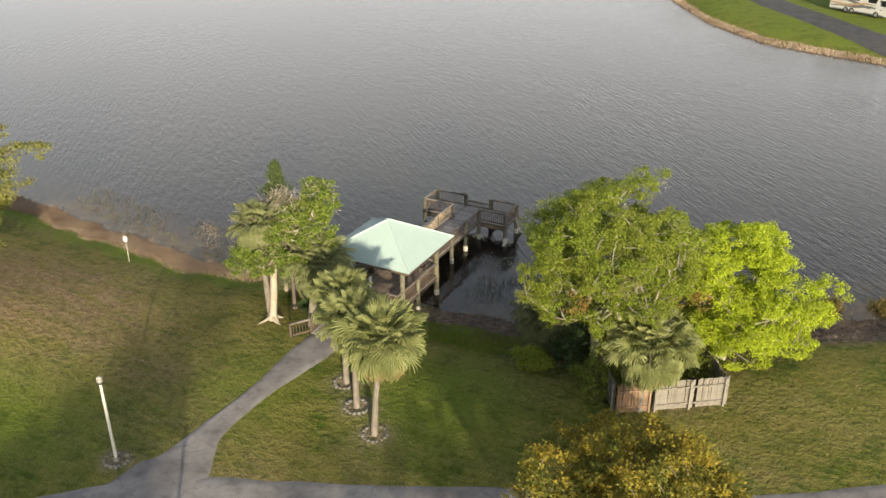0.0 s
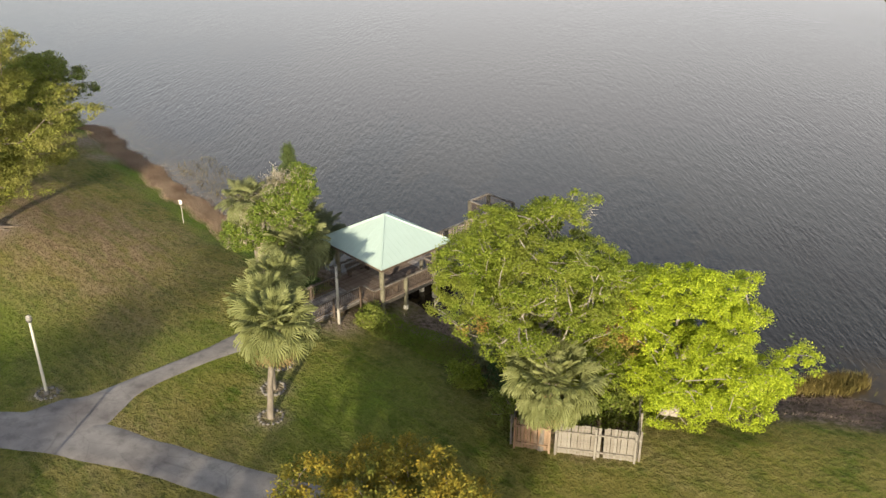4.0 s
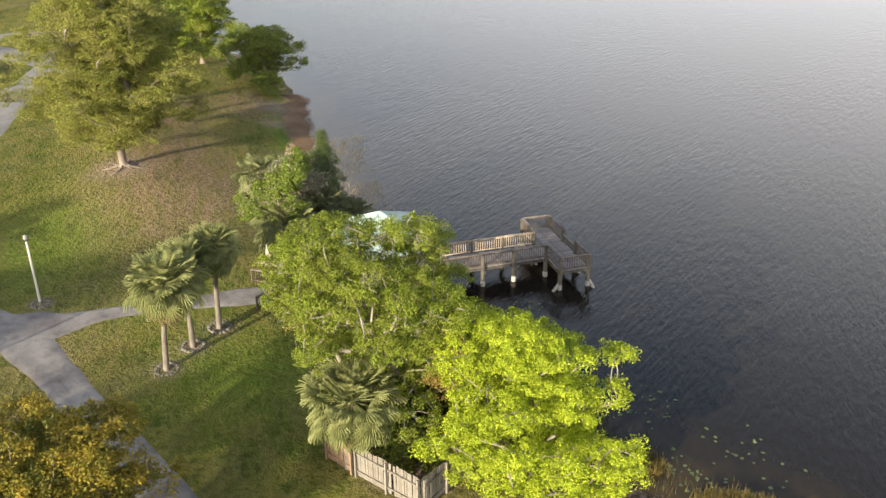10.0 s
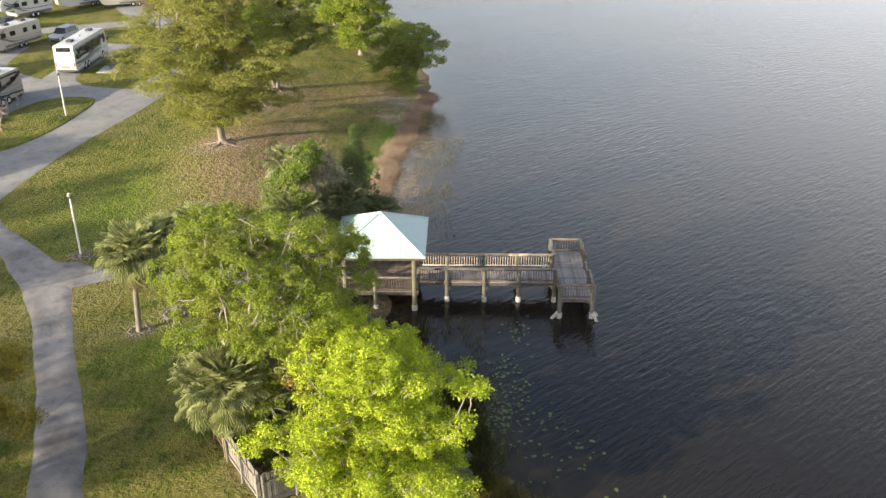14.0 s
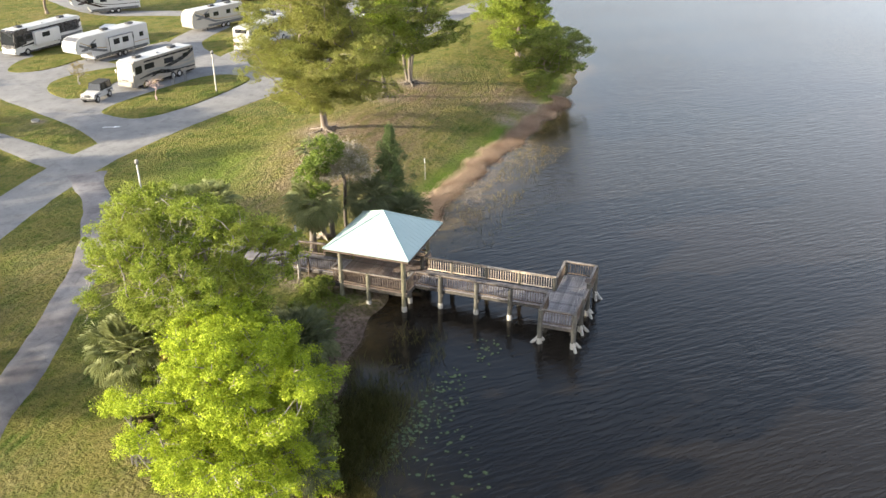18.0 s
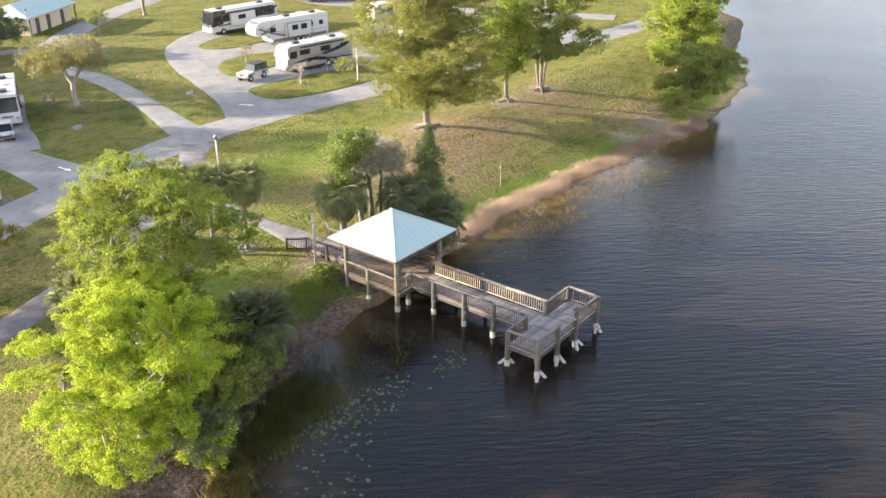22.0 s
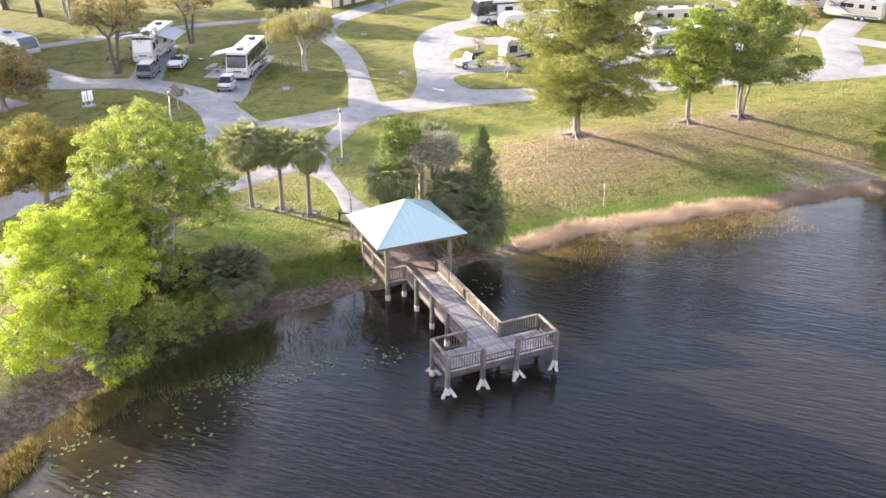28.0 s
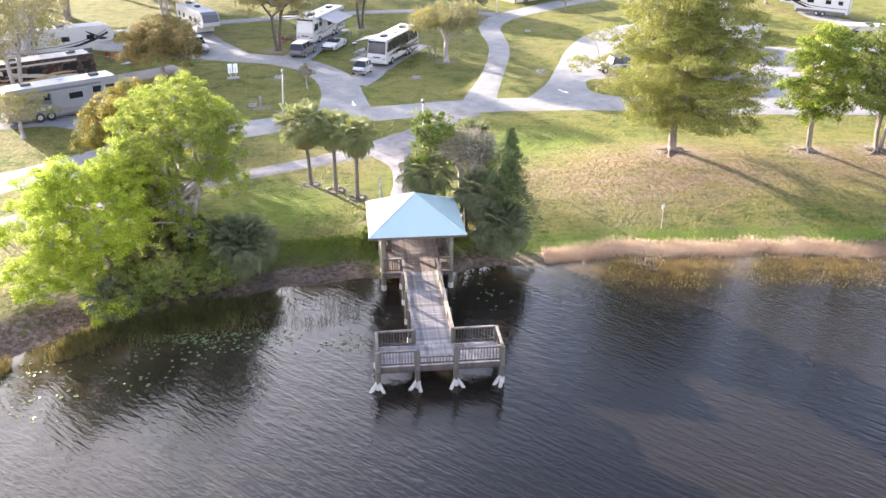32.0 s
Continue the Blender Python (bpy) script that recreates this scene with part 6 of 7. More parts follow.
# ---- vehicles ----
def wheel(parent, x, y, r, w=0.22):
    side = 1 if y > 0 else -1
    m = pose(x, y, r, 90, 0, 0)
    ty = Build().tube([(0, 0, -w / 2), (0, 0, -w / 2 + 0.03), (0, 0, w / 2 - 0.03), (0, 0, w / 2)], [r * 0.9, r, r, r * 0.9], 16)
    ob = part("wheel", ty.mesh("tyre", M_RUBBER), parent, "black rubber tyre", m)
    rim = Build().tube([(0, 0, -side * (w / 2 - 0.02)), (0, 0, -side * (w / 2 + 0.015))], [r * 0.58, r * 0.5], 12)
    part("rim", rim.mesh("rim", M_CHROME), ob, "silver rim")
    return ob


def swoosh(parent, side, y, pts, mat, name="stripe"):
    """A curved band of paint on a flank: points of x, z and its height."""
    b = Build()
    k = 0
    line = smooth_line([(p[0], p[1], p[2]) for p in pts], 0.4)
    for p in line:
        b.v += [(p.x, y, p.y + p.z / 2), (p.x, y, p.y - p.z / 2), (p.x, y - side * 0.01, p.y + p.z / 2), (p.x, y - side * 0.01, p.y - p.z / 2)]
    for i in range(len(line) - 1):
        k = i * 4
        b.f += [(k, k + 1, k + 5, k + 4), (k + 2, k + 6, k + 7, k + 3), (k, k + 4, k + 6, k + 2), (k + 1, k + 3, k + 7, k + 5)]
    part(name, b.mesh(name, mat), parent, "painted sweeping stripe")


def window(parent, x, y, z, w, h, side, name="window"):
    part(name, Build().box((0, 0, 0), (w, 0.03, h), bevel=0.008).mesh(name, M_GLASS), parent, "dark tinted window", pose(x, y + side * 0.012, z))


def roof_unit(parent, x, h, w=0.95, name="roof_unit"):
    part(name, Build().box((0, 0, 0.13), (w, 0.7, 0.26), bevel=0.07).mesh(name, M_PLASTIC), parent, "dark roof air conditioner", pose(x, 0, h))


def motorhome(m, length, label, body=M_WHITE, upper=None, front=M_BLACK, stripes=(M_GREY, M_GOLD), awning=(), slide=0, h=3.45, seed=1, shade=False, band=None, cover=0.55):
    """A bus-shaped motorhome that faces +x."""
    random.seed(seed)
    ob = thing("motorhome", m, label, "motorhome", "camping vehicles")
    L, W = length / 2, 1.26
    out = [(-L, 0.45), (-L + 0.05, h - 0.12), (-L + 0.2, h), (L - 0.55, h), (L - 0.25, h - 0.25), (L - 0.05, 1.55), (L, 1.2), (L - 0.02, 0.45), (L - 0.35, 0.35), (-L + 0.4, 0.35)]
    part("body", Build().prism(out, -W, W, 0.05).mesh("body", body), ob)
    part("underbody", Build().box((0, 0, 0.33), (length - 1.2, 2.2, 0.25), bevel=0.03).mesh("underbody", M_PLASTIC), ob)
    part("roof_sheet", Build().box((-0.15, 0, h + 0.012), (length - 0.75, 2.3, 0.05), bevel=0.02).mesh("roof_sheet", M_WHITE), ob, "white roof membrane")
    a, b = Vector((L - 0.235, 0, h - 0.32)), Vector((L - 0.045, 0, 1.58))
    ws = Build().box((0, 0, 0), ((a - b).length, 2.25, 0.04), bevel=0.012)
    part("windshield", ws.mesh("windshield", M_SHADE if shade else M_GLASS), ob, "windshield with a pale sunshade" if shade else "large dark windshield", pose((a.x + b.x) / 2 + 0.018, 0, (a.z + b.z) / 2, 0, math.degrees(math.atan2(a.z - b.z, -(a.x - b.x))) , 0))
    part("front_mask", Build().box((0, 0, 0), (0.06, 2.3, 0.22), bevel=0.02).mesh("front_mask", front), ob, "", pose(L - 0.18, 0, h - 0.24))
    if upper:
        cap = [(L - 2.0, 1.5), (L - 2.6, h + 0.012), (L - 0.56, h + 0.012), (L - 0.235, h - 0.24), (L - 0.038, 1.56), (L + 0.012, 1.2)]
        part("front_cap", Build().prism(cap, -W - 0.006, W + 0.006, 0.03).mesh("front_cap", upper), ob, "dark painted front")
    part("bumper", Build().box((0, 0, 0), (0.16, 2.35, 0.35), bevel=0.05).mesh("bumper", body), ob, "", pose(L + 0.02, 0, 0.62))
    for y in (-0.95, 0.95):
        part("headlight", Build().box((0, 0, 0), (0.06, 0.34, 0.20), bevel=0.025).mesh("headlight", M_LAMP), ob, "clear headlight", pose(L + 0.01, y, 0.98))
        part("mirror", Build().box((0, 0, 0), (0.12, 0.16, 0.42), bevel=0.03).mesh("mirror", front), ob, "", pose(L - 0.12, y * 1.52, 2.05))
    part("grille", Build().box((0, 0, 0), (0.03, 1.0, 0.16), bevel=0.008).mesh("grille", M_PLASTIC), ob, "", pose(L + 0.005, 0, 1.15))
    for s in (-1, 1):
        y = s * W
        if upper or band:
            part("flank_panel", Build().box((0, 0, 0), (length - 1.2, 0.02, 1.15), bevel=0.006).mesh("flank_panel", band or upper), ob, "dark upper flank", pose(-0.1, s * (W - 0.026), 2.35, s * 0.95))
        for wx, ww, wh, wz in ((L - 1.05, 1.0, 0.85, 2.25), (L - 2.75, 1.5, 0.62, 2.38), (-L + 4.3, 1.5, 0.62, 2.38), (-L + 1.5, 0.8, 0.5, 2.42)):
            window(ob, wx, s * (W - 0.030), wz, ww, wh, s)
        for bx in range(5):
            part("bay_door", Build().box((0, 0, 0), (length * 0.115, 0.02, 0.42), bevel=0.008).mesh("bay_door", body), ob, "", pose(-L + 2.2 + bx * length * 0.128, s * (W + 0.002), 0.72))
        part("tail_light", Build().box((0, 0, 0), (0.05, 0.14, 0.46), bevel=0.015).mesh("tail_light", M_RED), ob, "red tail light", pose(-L - 0.01, s * (W - 0.16), 1.25))
        swoosh(ob, s, y - s * 0.008, [(-L + 0.1, 0.78, 0.34), (-1.5, 1.00, 0.44), (1.5, 1.40, 0.34), (L - 1.0, 1.25, 0.10)], stripes[0])
        swoosh(ob, s, y - s * 0.004, [(-L + 0.1, 1.35, 0.26), (-2.0, 1.25, 0.34), (1.0, 1.80, 0.26), (L - 2.2, 1.75, 0.06)], stripes[1])
        swoosh(ob, s, y - s * 0.012, [(-L + 0.1, 2.90, 0.40), (-L + 1.8, 2.25, 0.46), (0.2, 1.60, 0.34), (L - 2.0, 0.80, 0.10)], stripes[0])
        swoosh(ob, s, y - s * 0.014, [(-L + 0.2, 2.10, 0.10), (-L + 1.0, 1.75, 0.16), (-L + 2.6, 1.85, 0.12), (-L + 3.6, 2.15, 0.04)], stripes[1])
        part("skirt", Build().box((0, 0, 0), (length - 0.9, 0.02, 0.16), bevel=0.006).mesh("skirt", stripes[0]), ob, "dark lower skirt", pose(-0.1, s * (W + 0.004), 0.44))
        part("roof_stripe", Build().box((0, 0, 0), (length - 2.6, 0.02, 0.20), bevel=0.005).mesh("roof_stripe", stripes[0]), ob, "", pose(-0.7, s * (W - 0.012), 3.0))
        for wx in (L - 1.9, -L + 2.9, -L + 3.95):
            wheel(ob, wx, s * (W - 0.09), 0.46, 0.26)
    for x in (L - 2.2, -L + 2.4):
        roof_unit(ob, x, h + 0.03)
    part("roof_vent", Build().box((0, 0.3, 0.06), (0.5, 0.5, 0.12), bevel=0.03).mesh("roof_vent", M_WHITE), ob, "", pose(0.2, 0, h + 0.03))
    if slide:
        s = slide
        part("slide_out", Build().box((0, 0, 0), (length * 0.36, 0.55, 1.75), bevel=0.03).mesh("slide_out", body), ob, "extended side room", pose(0.6, s * (W + 0.18), 1.95))
        window(ob, 0.9, s * (W + 0.455), 2.25, 1.3, 0.6, s, "slide_window")
    for s in awning:
        v = [(L * (0.62 - 2 * cover), s * W, h - 0.15), (L * 0.62, s * W, h - 0.15), (L * 0.62, s * (W + 2.3), h - 0.75), (L * (0.62 - 2 * cover), s * (W + 2.3), h - 0.75)]
        v += [(p[0], p[1], p[2] - 0.025) for p in v]
        part("awning", Build().add(v, [(0, 1, 2, 3), (7, 6, 5, 4), (0, 4, 5, 1), (1, 5, 6, 2), (2, 6, 7, 3), (3, 7, 4, 0)]).mesh("awning", M_AWN), ob, "open grey cloth awning")
        for x in (L * (0.63 - 2 * cover), L * 0.61):
            part("awning_arm", Build().tube([(x, s * (W + 0.02), 1.1), (x, s * (W + 2.25), h - 0.80)], [0.025, 0.02], 6).mesh("awning_arm", M_PLASTIC), ob)
        part("awning_roller", Build().tube([(L * (0.62 - 2 * cover), s * (W + 2.32), h - 0.78), (L * 0.62, s * (W + 2.32), h - 0.78)], [0.05, 0.05], 8).mesh("awning_roller", M_WHITE), ob)
    part("rear_window", Build().box((0, 0, 0), (0.03, 1.7, 0.5), bevel=0.01).mesh("rear_window", upper or band or M_GLASS), ob, "dark panel across the tail", pose(-L + 0.015, 0, h - 0.42))
    part("rear_bumper", Build().box((0, 0, 0), (0.14, 2.3, 0.24), bevel=0.04).mesh("rear_bumper", M_PLASTIC), ob, "", pose(-L - 0.03, 0, 0.52))
    part("rear_grille", Build().box((0, 0, 0), (0.03, 1.1, 0.3), bevel=0.01).mesh("rear_grille", stripes[0]), ob, "", pose(-L - 0.005, 0, 0.92))
    part("entry_door", Build().box((0, 0, 0), (0.7, 0.03, 1.75), bevel=0.008).mesh("entry_door", body), ob, "", pose(L - 1.75, -W + 0.008, 1.5))
    return ob


def trailer(m, length, label, body=M_WHITE, stripes=(M_GREY, M_GOLD), fifth=True, slide=1, h=3.5, seed=1):
    """A tall caravan trailer with its nose towards +x."""
    ob = thing("travel_trailer", m, label, "travel trailer", "camping vehicles")
    L, W = length / 2, 1.24
    if fifth:
        out = [(-L, 0.55), (-L, h - 0.1), (-L + 0.15, h), (L - 1.0, h - 0.02), (L - 0.35, h - 0.35), (L, 2.35), (L - 0.15, 1.75), (L - 0.5, 1.55), (L - 2.4, 1.5), (L - 2.7, 0.55)]
    else:
        out = [(-L, 0.5), (-L, h - 0.1), (-L + 0.15, h), (L - 0.8, h), (L - 0.2, h - 0.5), (L, 1.6), (L - 0.1, 0.8), (L - 0.7, 0.5)]
    part("body", Build().prism(out, -W, W, 0.03).mesh("body", body), ob)
    part("roof_sheet", Build().box((-0.4, 0, h + 0.01), (length - 1.4, 2.3, 0.04), bevel=0.015).mesh("roof_sheet", M_WHITE), ob, "white roof membrane")
    if fifth:
        nose = [(L - 0.98, h - 0.012), (L - 0.34, h - 0.34), (L + 0.014, 2.36), (L - 0.10, 2.05), (L - 0.55, h - 0.62)]
        part("nose_cap", Build().prism(nose, -W + 0.12, W - 0.12, 0.03).mesh("nose_cap", stripes[0]), ob, "dark glossy nose panel")
    part("chassis", Build().box((-1.2, 0, 0.48), (length - 3.0, 2.0, 0.2), bevel=0.02).mesh("chassis", M_PLASTIC), ob)
    for s in (-1, 1):
        y = s * W
        for wx, ww in ((L - 2.9, 0.9), (0.4, 1.0), (-L + 3.0, 0.8), (-L + 1.2, 0.7)):
            window(ob, wx, s * (W - 0.026), 2.2, ww, 0.6, s)
        swoosh(ob, s, y - s * 0.006, [(-L + 0.1, 0.95, 0.22), (0, 1.05, 0.26), (L - 3.0, 1.7, 0.34), (L - 0.7, 2.6, 0.30)], stripes[0])
        swoosh(ob, s, y - s * 0.002, [(-L + 0.1, 1.35, 0.08), (0, 1.45, 0.10), (L - 2.8, 2.1, 0.14), (L - 0.9, 2.95, 0.10)], stripes[1])
        for wx in (-1.7, -0.75):
            wheel(ob, wx, s * (W - 0.07), 0.38, 0.22)
        swoosh(ob, s, y - s * 0.010, [(L - 3.4, 2.95, 0.10), (L - 2.6, 2.5, 0.30), (L - 1.8, 2.0, 0.42), (L - 0.9, 1.9, 0.16)], stripes[0])
        part("skirt", Build().box((0, 0, 0), (length - 3.2, 0.02, 0.30), bevel=0.006).mesh("skirt", M_GREY), ob, "grey lower skirt", pose(-1.3, s * (W + 0.003), 0.72))
        part("landing_leg", Build().box((0, 0, 0.42), (0.1, 0.1, 0.86), bevel=0.01).mesh("landing_leg", M_PLASTIC), ob, "", pose(L - 3.0, s * 0.8, 0))
    if slide:
        part("slide_out", Build().box((0, 0, 0), (length * 0.34, 0.6, 1.85), bevel=0.03).mesh("slide_out", body), ob, "extended side room", pose(-0.9, slide * (W + 0.2), 1.9))
        window(ob, -1.6, slide * (W + 0.505), 2.2, 1.0, 0.7, slide, "slide_window")
        window(ob, -0.1, slide * (W + 0.505), 2.2, 1.0, 0.7, slide, "slide_window")
        for sx in (-0.5, 0.5):
            part("slide_edge", Build().box((0, 0, 0), (0.09, 0.03, 1.85), bevel=0.006).mesh("slide_edge", M_BLACK), ob, "", pose(-0.9 + sx * length * 0.33, slide * (W + 0.50), 1.9))
        part("slide_trim", Build().box((0, 0, 0), (length * 0.35, 0.03, 0.09), bevel=0.006).mesh("slide_trim", stripes[0]), ob, "", pose(-0.9, slide * (W + 0.50), 2.86))
    for x in (0.2, -L + 2.0):
        roof_unit(ob, x, h + 0.025)
    part("ladder", Build().tube([(0, 0.3, 0.9), (0, 0.3, h + 0.1)], [0.02, 0.02], 5).tube([(0, 0.7, 0.9), (0, 0.7, h + 0.1)], [0.02, 0.02], 5).mesh("ladder", M_CHROME), ob, "", pose(-L - 0.06, 0, 0))
    return ob


def car(m, kind, label, paint, category="car", top=None):
    """A road car that faces +x; kind picks the side outline."""
    ob = thing(category.replace(" ", "_"), m, label, category, "parked cars")
    if kind == "jeep":
        L, W, r = 1.95, 0.86, 0.40
        low = [(-L, 0.55), (-L, 1.02), (-0.2, 1.08), (0.35, 1.10), (0.45, 1.12), (L - 0.15, 1.02), (L - 0.05, 0.6), (L - 0.35, 0.5), (-L + 0.3, 0.48)]
        cab = [(-L + 0.03, 1.03), (-L + 0.08, 1.78), (0.15, 1.82), (0.48, 1.12)]
        axles = (-1.15, 1.25)
    elif kind == "tiny":
        L, W, r = 1.32, 0.76, 0.29
        low = [(-L, 0.45), (-L + 0.02, 0.85), (-0.3, 0.98), (0.75, 0.95), (L - 0.1, 0.72), (L, 0.42), (L - 0.2, 0.26), (-L + 0.2, 0.26)]
        cab = [(-L + 0.06, 0.86), (-L + 0.25, 1.38), (-0.35, 1.52), (0.25, 1.44), (0.85, 0.93)]
        axles = (-0.9, 0.92)
    elif kind == "open":
        L, W, r = 2.3, 0.90, 0.33
        low = [(-L, 0.5), (-L + 0.05, 0.88), (-1.0, 0.94), (0.55, 0.93), (1.6, 0.84), (L - 0.05, 0.66), (L, 0.4), (L - 0.3, 0.25), (-L + 0.3, 0.25)]
        cab = [(0.15, 0.92), (0.28, 1.24), (0.34, 1.24), (0.72, 0.91)]
        axles = (-1.42, 1.42)
    elif kind == "truck":
        L, W, r = 2.85, 0.96, 0.39
        low = [(-L, 0.55), (-L, 1.05), (-0.4, 1.05), (1.0, 1.12), (L - 0.3, 1.05), (L, 0.85), (L, 0.5), (L - 0.3, 0.4), (-L + 0.3, 0.45)]
        cab = [(-0.75, 1.05), (-0.6, 1.80), (0.7, 1.84), (1.35, 1.12)]
        axles = (-1.75, 1.85)
    else:
        L, W, r = 2.35, 0.92, 0.36
        low = [(-L, 0.5), (-L + 0.02, 1.0), (-0.8, 1.05), (0.95, 1.05), (L - 0.25, 0.95), (L, 0.7), (L - 0.02, 0.4), (L - 0.3, 0.3), (-L + 0.3, 0.3)]
        cab = [(-L + 0.08, 1.0), (-L + 0.4, 1.66), (-0.2, 1.74), (0.4, 1.66), (1.15, 1.05)]
        axles = (-1.4, 1.45)
    part("body", Build().prism(low, -W, W, 0.06).mesh("body", paint), ob)
    if kind == "open":
        part("interior", Build().box((-0.35, 0, 0.93), (1.5, 1.36, 0.07), bevel=0.02).mesh("interior", M_PLASTIC), ob, "open dark interior")
        for y in (-0.36, 0.36):
            part("seat", Build().box((-0.6, y, 1.02), (0.22, 0.48, 0.34), bevel=0.06).mesh("seat", M_PLASTIC), ob)
        part("windshield", Build().prism(cab, -W + 0.1, W - 0.1, 0.1).mesh("windshield", M_GLASS), ob, "dark windshield")
    else:
        part("glasshouse", Build().prism(cab, -W + 0.06, W - 0.06, 0.14).mesh("glasshouse", M_GLASS), ob, "dark windows")
        zt = max(p[1] for p in cab)
        xs = [p[0] for p in cab if p[1] > zt - 0.2]
        part("roof", Build().box(((min(xs) + max(xs)) / 2, 0, zt + 0.012), (max(xs) - min(xs) + 0.12, 2 * W - 0.30, 0.07), bevel=0.03).mesh("roof", top or paint), ob)
        for s in (-1, 1):
            for x in (min(xs) + 0.02, (min(xs) + max(xs)) / 2, max(xs) - 0.02):
                part("pillar", Build().tube([(x, s * (W - 0.055), 1.0), (x, s * (W - 0.185), zt)], [0.05, 0.04], 5).mesh("pillar", top or paint), ob)
    for s in (-1, 1):
        for x in axles:
            wheel(ob, x, s * (W - 0.09), r, 0.22)
            if kind == "jeep":
                part("fender", Build().box((x, s * (W + 0.04), 0.90), (0.95, 0.26, 0.06), bevel=0.025).mesh("fender", M_PLASTIC), ob)
        part("headlight", Build().box((L - 0.02, s * (W - 0.24), 0.76), (0.06, 0.22, 0.14), bevel=0.03).mesh("headlight", M_LAMP), ob, "clear headlight")
        part("tail_light", Build().box((-L + 0.0, s * (W - 0.16), 0.86), (0.05, 0.16, 0.2), bevel=0.02).mesh("tail_light", M_RED), ob, "red tail light")
        part("mirror", Build().box((cab[-1][0] - 0.2, s * (W + 0.08), 1.12), (0.1, 0.18, 0.13), bevel=0.03).mesh("mirror", M_PLASTIC), ob)
    part("bumper", Build().box((L + 0.03, 0, 0.55), (0.14, 2 * W - 0.1, 0.18), bevel=0.04).mesh("bumper", M_PLASTIC), ob)
    part("rear_bumper", Build().box((-L - 0.03, 0, 0.55), (0.14, 2 * W - 0.1, 0.18), bevel=0.04).mesh("rear_bumper", M_PLASTIC), ob)
    if kind == "jeep":
        part("spare_wheel", Build().tube([(-L - 0.02, 0.1, 1.0), (-L - 0.24, 0.1, 1.0)], [0.38, 0.36], 16).mesh("spare_wheel", M_RUBBER), ob)
        part("grille", Build().box((L - 0.06, 0, 0.85), (0.05, 0.7, 0.3), bevel=0.02).mesh("grille", M_PLASTIC), ob)
    if kind == "truck":
        part("cargo_bed", Build().box((-1.85, 0, 1.03), (1.7, 1.5, 0.08), bevel=0.02).mesh("cargo_bed", M_PLASTIC), ob, "dark open cargo bed")
    return ob


def on_ground(x, y, yaw):
    return pose(x, y, ground_z(x, y) + 0.06, 0, 0, yaw)


motorhome(on_ground(-2.0, -55.9, 63), 10.4, "white motorhome with dark stripes and an open awning", M_WHITE, None, M_BLACK, (M_BLACK, M_GREY), awning=(-1,), h=3.2, seed=1, band=M_BLACK, cover=0.26)
motorhome(on_ground(7.2, -68.6, 66), 10.4, "white motorhome with awnings out on both sides", M_WHITE, None, M_BLACK, (M_GREY, M_SILVER), awning=(-1, 1), slide=1, seed=2, shade=True)
motorhome(on_ground(-46.0, -70.4, -5), 11.8, "black and white motorhome with swept stripes", M_WHITE, M_BLACK, M_BLACK, (M_BLACK, M_GREY), slide=1, seed=3)
motorhome(on_ground(-36.7, -45.1, -8), 10.2, "taupe motorhome with a pale nose and dark stripes", M_TAUPE, None, M_WHITE, (M_BLACK, M_SILVER), slide=-1, h=3.3, seed=4, shade=True)
motorhome(on_ground(-56.6, -42.4, 181), 11.0, "white and black motorhome seen from its pale tail", M_WHITE, None, M_BLACK, (M_SILVER, M_GREY), seed=5, band=M_BLACK)
motorhome(on_ground(37.2, -44.9, 210.5), 10.8, "maroon and cream motorhome with sweeping stripes", M_BROWN, None, M_BROWN, (M_CREAM, M_GOLD), seed=6)
motorhome(on_ground(32.5, -34.7, 212.5), 11.2, "silver-grey motorhome with a side room out", M_SILVER, None, M_GREY, (M_GREY, M_WHITE), slide=-1, seed=7)
trailer(on_ground(-44.6, -58.6, -9), 12.2, "long white fifth wheel trailer with a side room out", M_WHITE, (M_GREY, M_GOLD), True, 1)
trailer(on_ground(-65.0, -55.7, -16), 10.0, "cream travel trailer with grey trim", M_CREAM, (M_GREY, M_GOLD), False, -1, 3.1)
trailer(on_ground(24.3, -72.8, 118), 10.4, "white fifth wheel trailer with dark graphics", M_WHITE, (M_GREY, M_BLACK), True, 1)
trailer(on_ground(39.5, -60.4, 205), 12.6, "white fifth wheel trailer with black graphics", M_WHITE, (M_BLACK, M_GREY), True, 0)
trailer(on_ground(-69.5, -79.0, -40), 10.5, "dark-bellied white fifth wheel trailer", M_WHITE, (M_BROWN, M_BROWN), True, 0)
trailer(on_ground(-96, -57.5, -38), 9.0, "white travel trailer beyond the road", M_WHITE, (M_GREY, M_GOLD), False, 0, 3.1)
trailer(on_ground(-96.5, -50.5, -62), 8.6, "pale green and white travel trailer beyond the road", M_CREAM, (M_GREY, M_SILVER), False, 0, 3.1)
trailer(on_ground(-86.5, -63.5, -28), 9.4, "tall white fifth wheel trailer beyond the road", M_WHITE, (M_GREY, M_BLACK), True, 0)
motorhome(on_ground(20.5, 110, -30), 10.0, "white motorhome parked beyond the far shore", M_WHITE, None, M_BLACK, (M_GREY, M_GOLD), seed=9)
car(on_ground(-27.6, -46.6, 188 - 180), "jeep", "white two-door off-roader with a black soft top", M_WHITE, "off-road car", M_RUBBER)
car(on_ground(2.2, -48.4, 63), "tiny", "tiny white two-seat car parked in front of a motorhome", M_WHITE, "small car", M_WHITE)
car(on_ground(5.5, -61.6, 68), "open", "white convertible with an open dark interior", M_WHITE, "convertible car")
car(on_ground(9.4, -58.4, 248), "suv", "dark grey sport utility car on the drive", M_DARKCAR, "suv")
